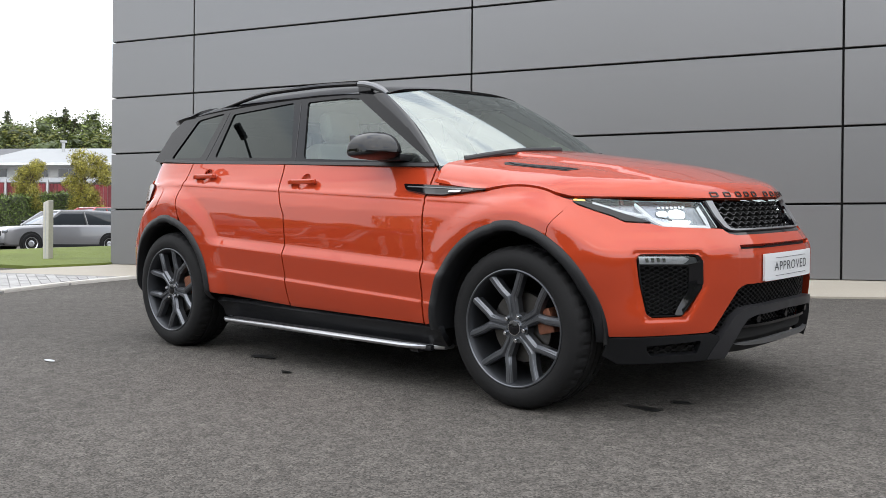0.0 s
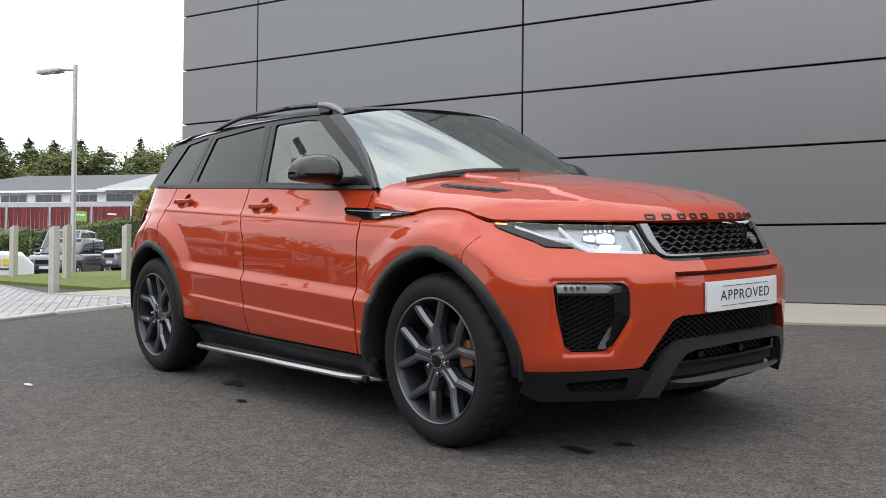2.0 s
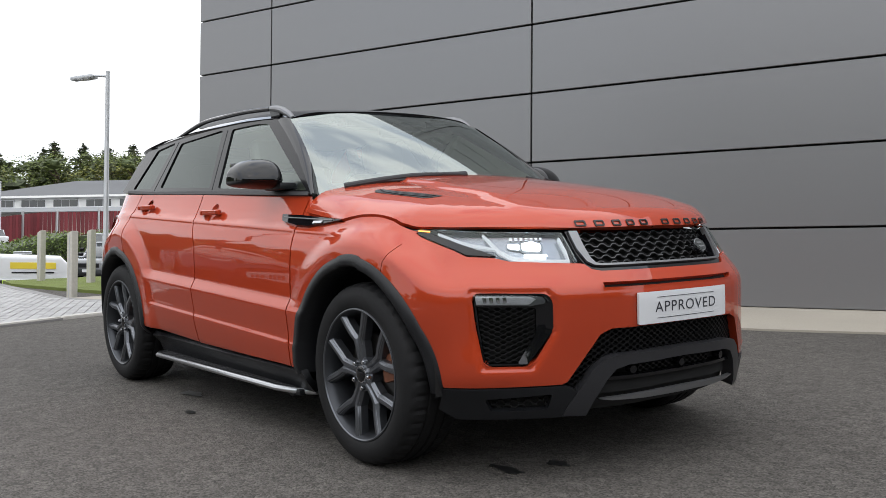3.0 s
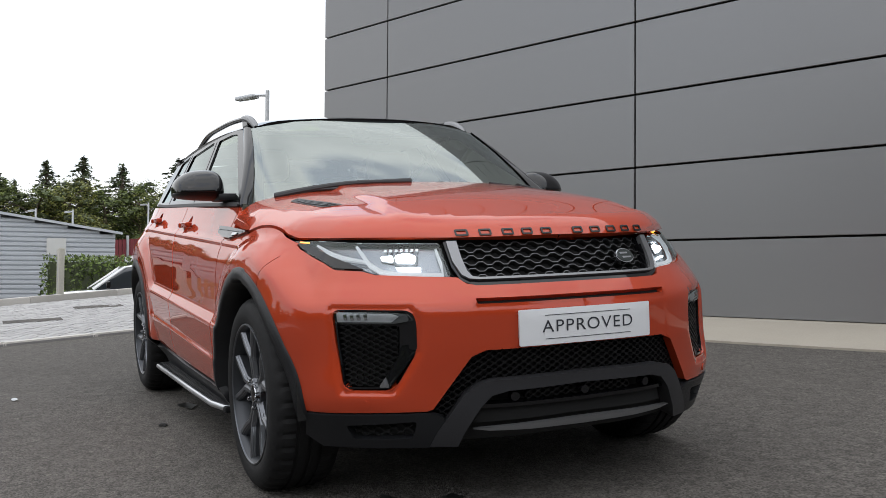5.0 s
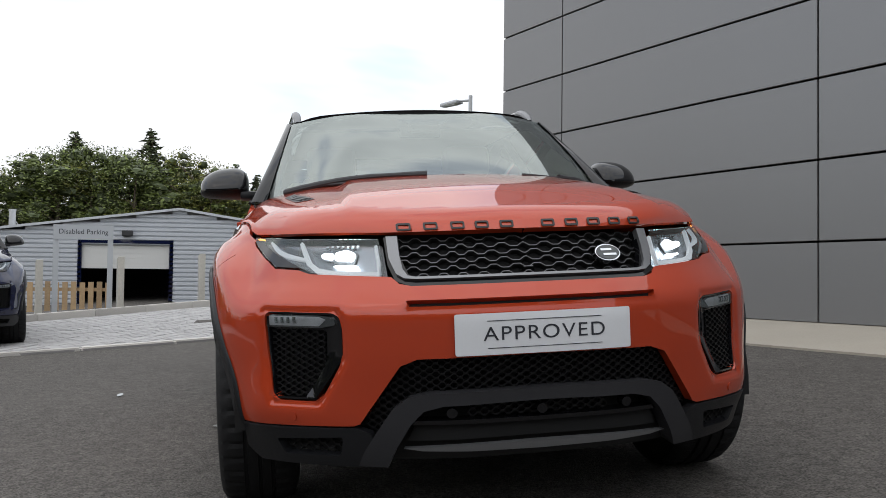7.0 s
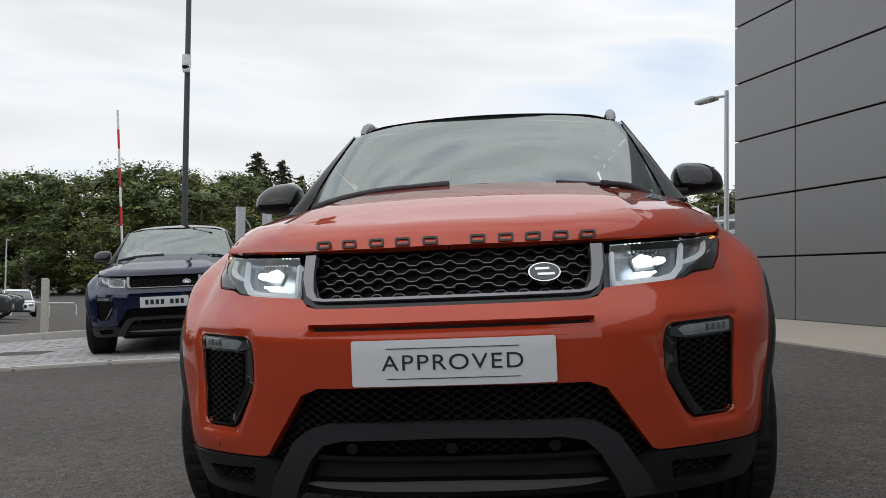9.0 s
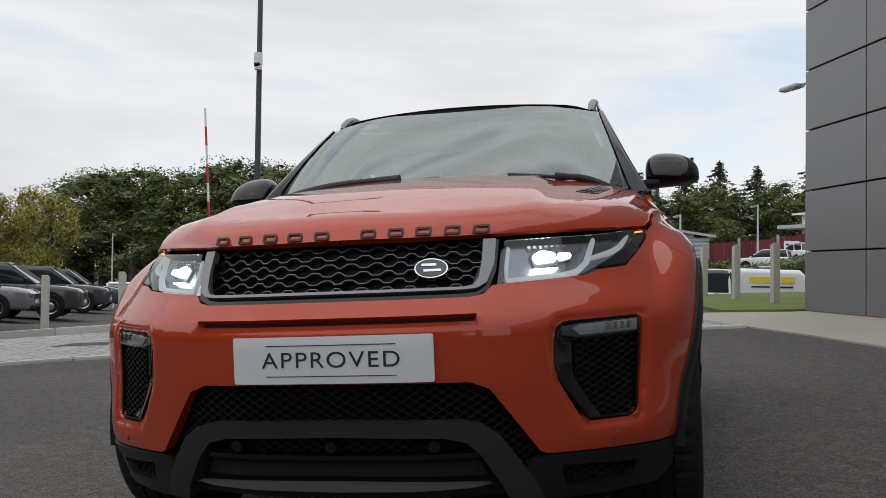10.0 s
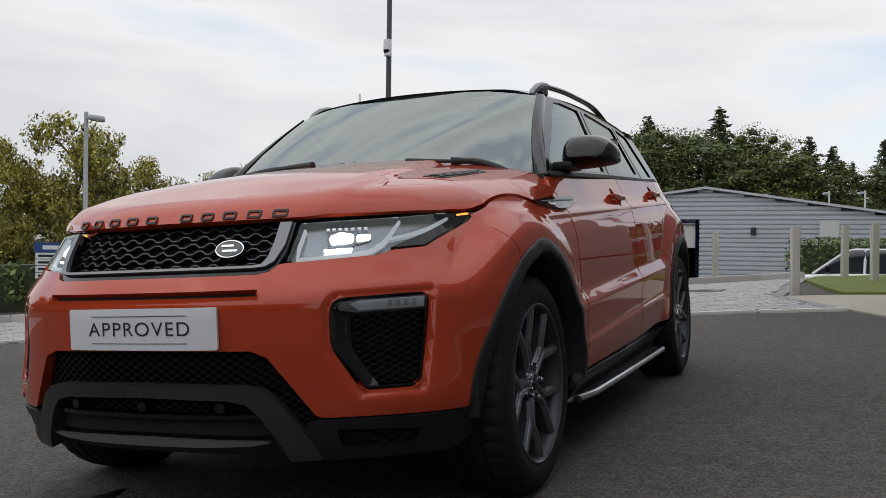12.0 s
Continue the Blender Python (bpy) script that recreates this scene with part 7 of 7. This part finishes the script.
for b0, b1, step_b, dist_, mix_ in ((151, 170, 1.9, 210, "oof"), (170, 182, 1.9, 214, "fof"), (182, 200, 2.1, 210, "fof"), (200, 217, 2.2, 150, "olo"), (217, 236, 3.2, 80, "olo"), (236, 262, 5.0, 60, "ot"), (262, 385, 4.4, 44, "t")):
    b = b0
    k = 0
    while b < b1:
        el = float(np.interp(b, SKY_B, SKY_E)) if b < 262 else 15.0
        kind = mix_[k % len(mix_)]
        wood(b, dist_, tip(dist_, el * rngt.uniform(0.99, 1.05)), kind, 1.45 if b < 236 else 1.3)
        if b < 236:
            wood(b + 0.5 * step_b, dist_ * 0.95, tip(dist_ * 0.95, float(np.interp(b + 0.5 * step_b, SKY_B, SKY_E)) * rngt.uniform(0.90, 1.03)), "o" if k % 3 else "l", 1.7)
            if k % 2:
                wood(b + rngt.uniform(-0.5, 0.5), dist_ * 0.90, tip(dist_ * 0.90, el * rngt.uniform(0.48, 0.68)), "ol"[k % 4 == 3], 1.9)
        b += step_b * rngt.uniform(0.85, 1.15)
        k += 1

# ---- marks on the asphalt ----
for x, y, w, h, a in ((1.76, -0.53, 0.085, 0.03, 30), (1.82, -0.33, 0.05, 0.03, 70), (-0.58, -0.79, 0.10, 0.04, 20), (-0.1, -1.0, 0.04, 0.02, 0)):
    q = [(x + w * math.cos(t) * (1 + 0.25 * math.sin(3 * t + a)), y + h * math.sin(t) * (1 + 0.3 * math.cos(4 * t + a))) for t in np.linspace(0, 2 * math.pi, 18, endpoint=False)]
    tagged(skin("stain", q, lambda u, v: (u, v, yard(u, v) + 0.003), OIL, None, step=0.05, depth=0.001, heart=np.array((0, 0, -500.0))), "small damp dark stain on the asphalt", "stain", kind="structure")
q = [(-1.41 + 0.055 * math.cos(t), -1.65 + 0.018 * math.sin(t)) for t in np.linspace(0, 2 * math.pi, 12, endpoint=False)]
tagged(skin("paint_mark", q, lambda u, v: (u, v, yard(u, v) + 0.003), GREYSIGN, None, step=0.05, depth=0.001, heart=np.array((0, 0, -500.0))), "small white paint mark on the asphalt", "paint mark", kind="structure")
for x, y in ((-8.35, -1.3), (-10.5, -0.3), (-6.2, -6.2)):
    mh = tagged(skin("manhole_cover", [(x - 0.25, y - 0.35), (x + 0.25, y - 0.35), (x + 0.25, y + 0.35), (x - 0.25, y + 0.35)], lambda u, v: (u, v, yard(u, v) + 0.034), ASPHALT, None, step=0.2, depth=0.02, heart=np.array((0, 0, -500.0))), "square dark manhole cover in the paving", "manhole cover", kind="structure")

# ---- pieces last: wall panels, kerb stones, paving blocks ----
V = [0.0, 1.479] + [1.479 + 4.177 * k for k in range(1, 7)]
H = [-0.6, 0.30] + [1.105 + 0.8115 * k for k in range(0, 9)]
GAP = 0.011
for s0, s1 in zip(V[:-1], V[1:]):
    for k, (z0, z1) in enumerate(zip(H[1:-1], H[2:])):
        bm = box(s0 + GAP, s1 - GAP, -0.035, 0.0, z0 + GAP, z1 - GAP, 0.004, 1)
        ob = part("panel", bm, CLADDING, bld)
        ob.matrix_basis = Matrix.Translation((WX, WY, 0)) @ pose(0, 0, 0, 0, 0, math.degrees(WA))
for d0, d1 in zip(np.arange(0, 17, 4.177), np.arange(4.177, 21, 4.177)):
    for z0, z1 in zip(H[1:-1], H[2:]):
        ob = part("panel", box(-0.004, 0.03, d0 + GAP, d1 - GAP, z0 + GAP, z1 - GAP, 0.004, 1), CLADDING, bld)
        ob.matrix_basis = Matrix.Translation((WX, WY, 0)) @ pose(0, 0, 0, 0, 0, math.degrees(WA))
bm = box(0.0, 26.3, -0.06, -0.01, -0.5, 0.30)
part("plinth", bm, CONCRETE, bld, "concrete plinth").matrix_basis = Matrix.Translation((WX, WY, 0)) @ pose(0, 0, 0, 0, 0, math.degrees(WA))


def kerb_stones(name, fx, y0, y1, width, up, label, out):
    kb = thing(name, label, "kerb", kind="structure")
    y = y0
    while y > y1:
        a, b = np.array((float(fx(-y)), y)), None
        yy = y
        while b is None or math.dist(a, b) < 0.9:
            yy -= 0.02
            b = np.array((float(fx(-yy)), yy))
        d = (b - a) / np.linalg.norm(b - a)
        n = np.array((d[1], -d[0])) * width * out
        bm = bmesh.new()
        g = 0.004
        p4 = [a + d * g, b - d * g, b - d * g + n, a + d * g + n]
        lo_ = [bm.verts.new((p[0], p[1], yard(*p) - 0.1)) for p in p4]
        hi_ = [bm.verts.new((p[0], p[1], yard(*p) + up)) for p in p4]
        for k in range(4):
            bm.faces.new((lo_[k], lo_[(k + 1) % 4], hi_[(k + 1) % 4], hi_[k]))
        bm.faces.new(hi_)
        bmesh.ops.recalc_face_normals(bm, faces=bm.faces)
        es = [e for e in bm.edges if e.verts[0] in hi_ and e.verts[1] in hi_]
        bmesh.ops.bevel(bm, geom=es, offset=0.012, segments=2, affect="EDGES")
        part("kerb_stone", bm, KERB, kb)
        y = yy
    return kb


kerb_stones("front_kerb", fkx, 1.80, -12.5, 0.14, 0.035, "flush pale kerb stones round the yard", 1)
kerb_stones("back_kerb", bkx, 1.05, -12.8, 0.14, 0.13, "raised pale kerb stones behind the paving", 1)

rng = np.random.default_rng(3)
ang = radians(-22)
ca, sa = math.cos(ang), math.sin(ang)
cells = []
for i in range(-90, 90):
    for j in range(-170, 170):
        u, v = (i + (0.5 if j % 2 else 0)) * 0.21, j * 0.107
        cells.append((u * ca - v * sa - 8.0, u * sa + v * ca - 4.0))
cells = np.array(cells)
cells = cells[inside(cells, [tuple(p) for p in paved])]
gapk = edge_gap(cells, [paved])
cells = cells[gapk > 0.19]
cells = cells[np.argsort(cells[:, 0] * -1.0 + np.abs(cells[:, 1] + 1.2) * 0.5)]


def block(x, y, dz):
    vs, fs = [], [[0, 1, 5, 4], [1, 2, 6, 5], [2, 3, 7, 6], [3, 0, 4, 7], [4, 5, 6, 7]]
    for zz_, sh_ in ((-0.03, 1.0), (0.0, 0.975)):
        for du, dv in ((-0.101, -0.0495), (0.101, -0.0495), (0.101, 0.0495), (-0.101, 0.0495)):
            px, py = x + (du * ca - dv * sa) * sh_, y + (du * sa + dv * ca) * sh_
            vs.append((px, py, yard(px, py) + 0.030 + dz + zz_))
    return vs, fs


for x, y in cells[:300]:
    vs, fs = block(x, y, rng.normal() * 0.0015)
    raw("block", vs, fs, PAVER, pavement)
vs, fs = [], []
for x, y in cells[300:]:
    a, b = block(x, y, rng.normal() * 0.0015)
    fs += [[k + len(vs) for k in f] for f in b]
    vs += a
tagged(raw("blocks", vs, fs, PAVERS, pavement), kind="stuff")
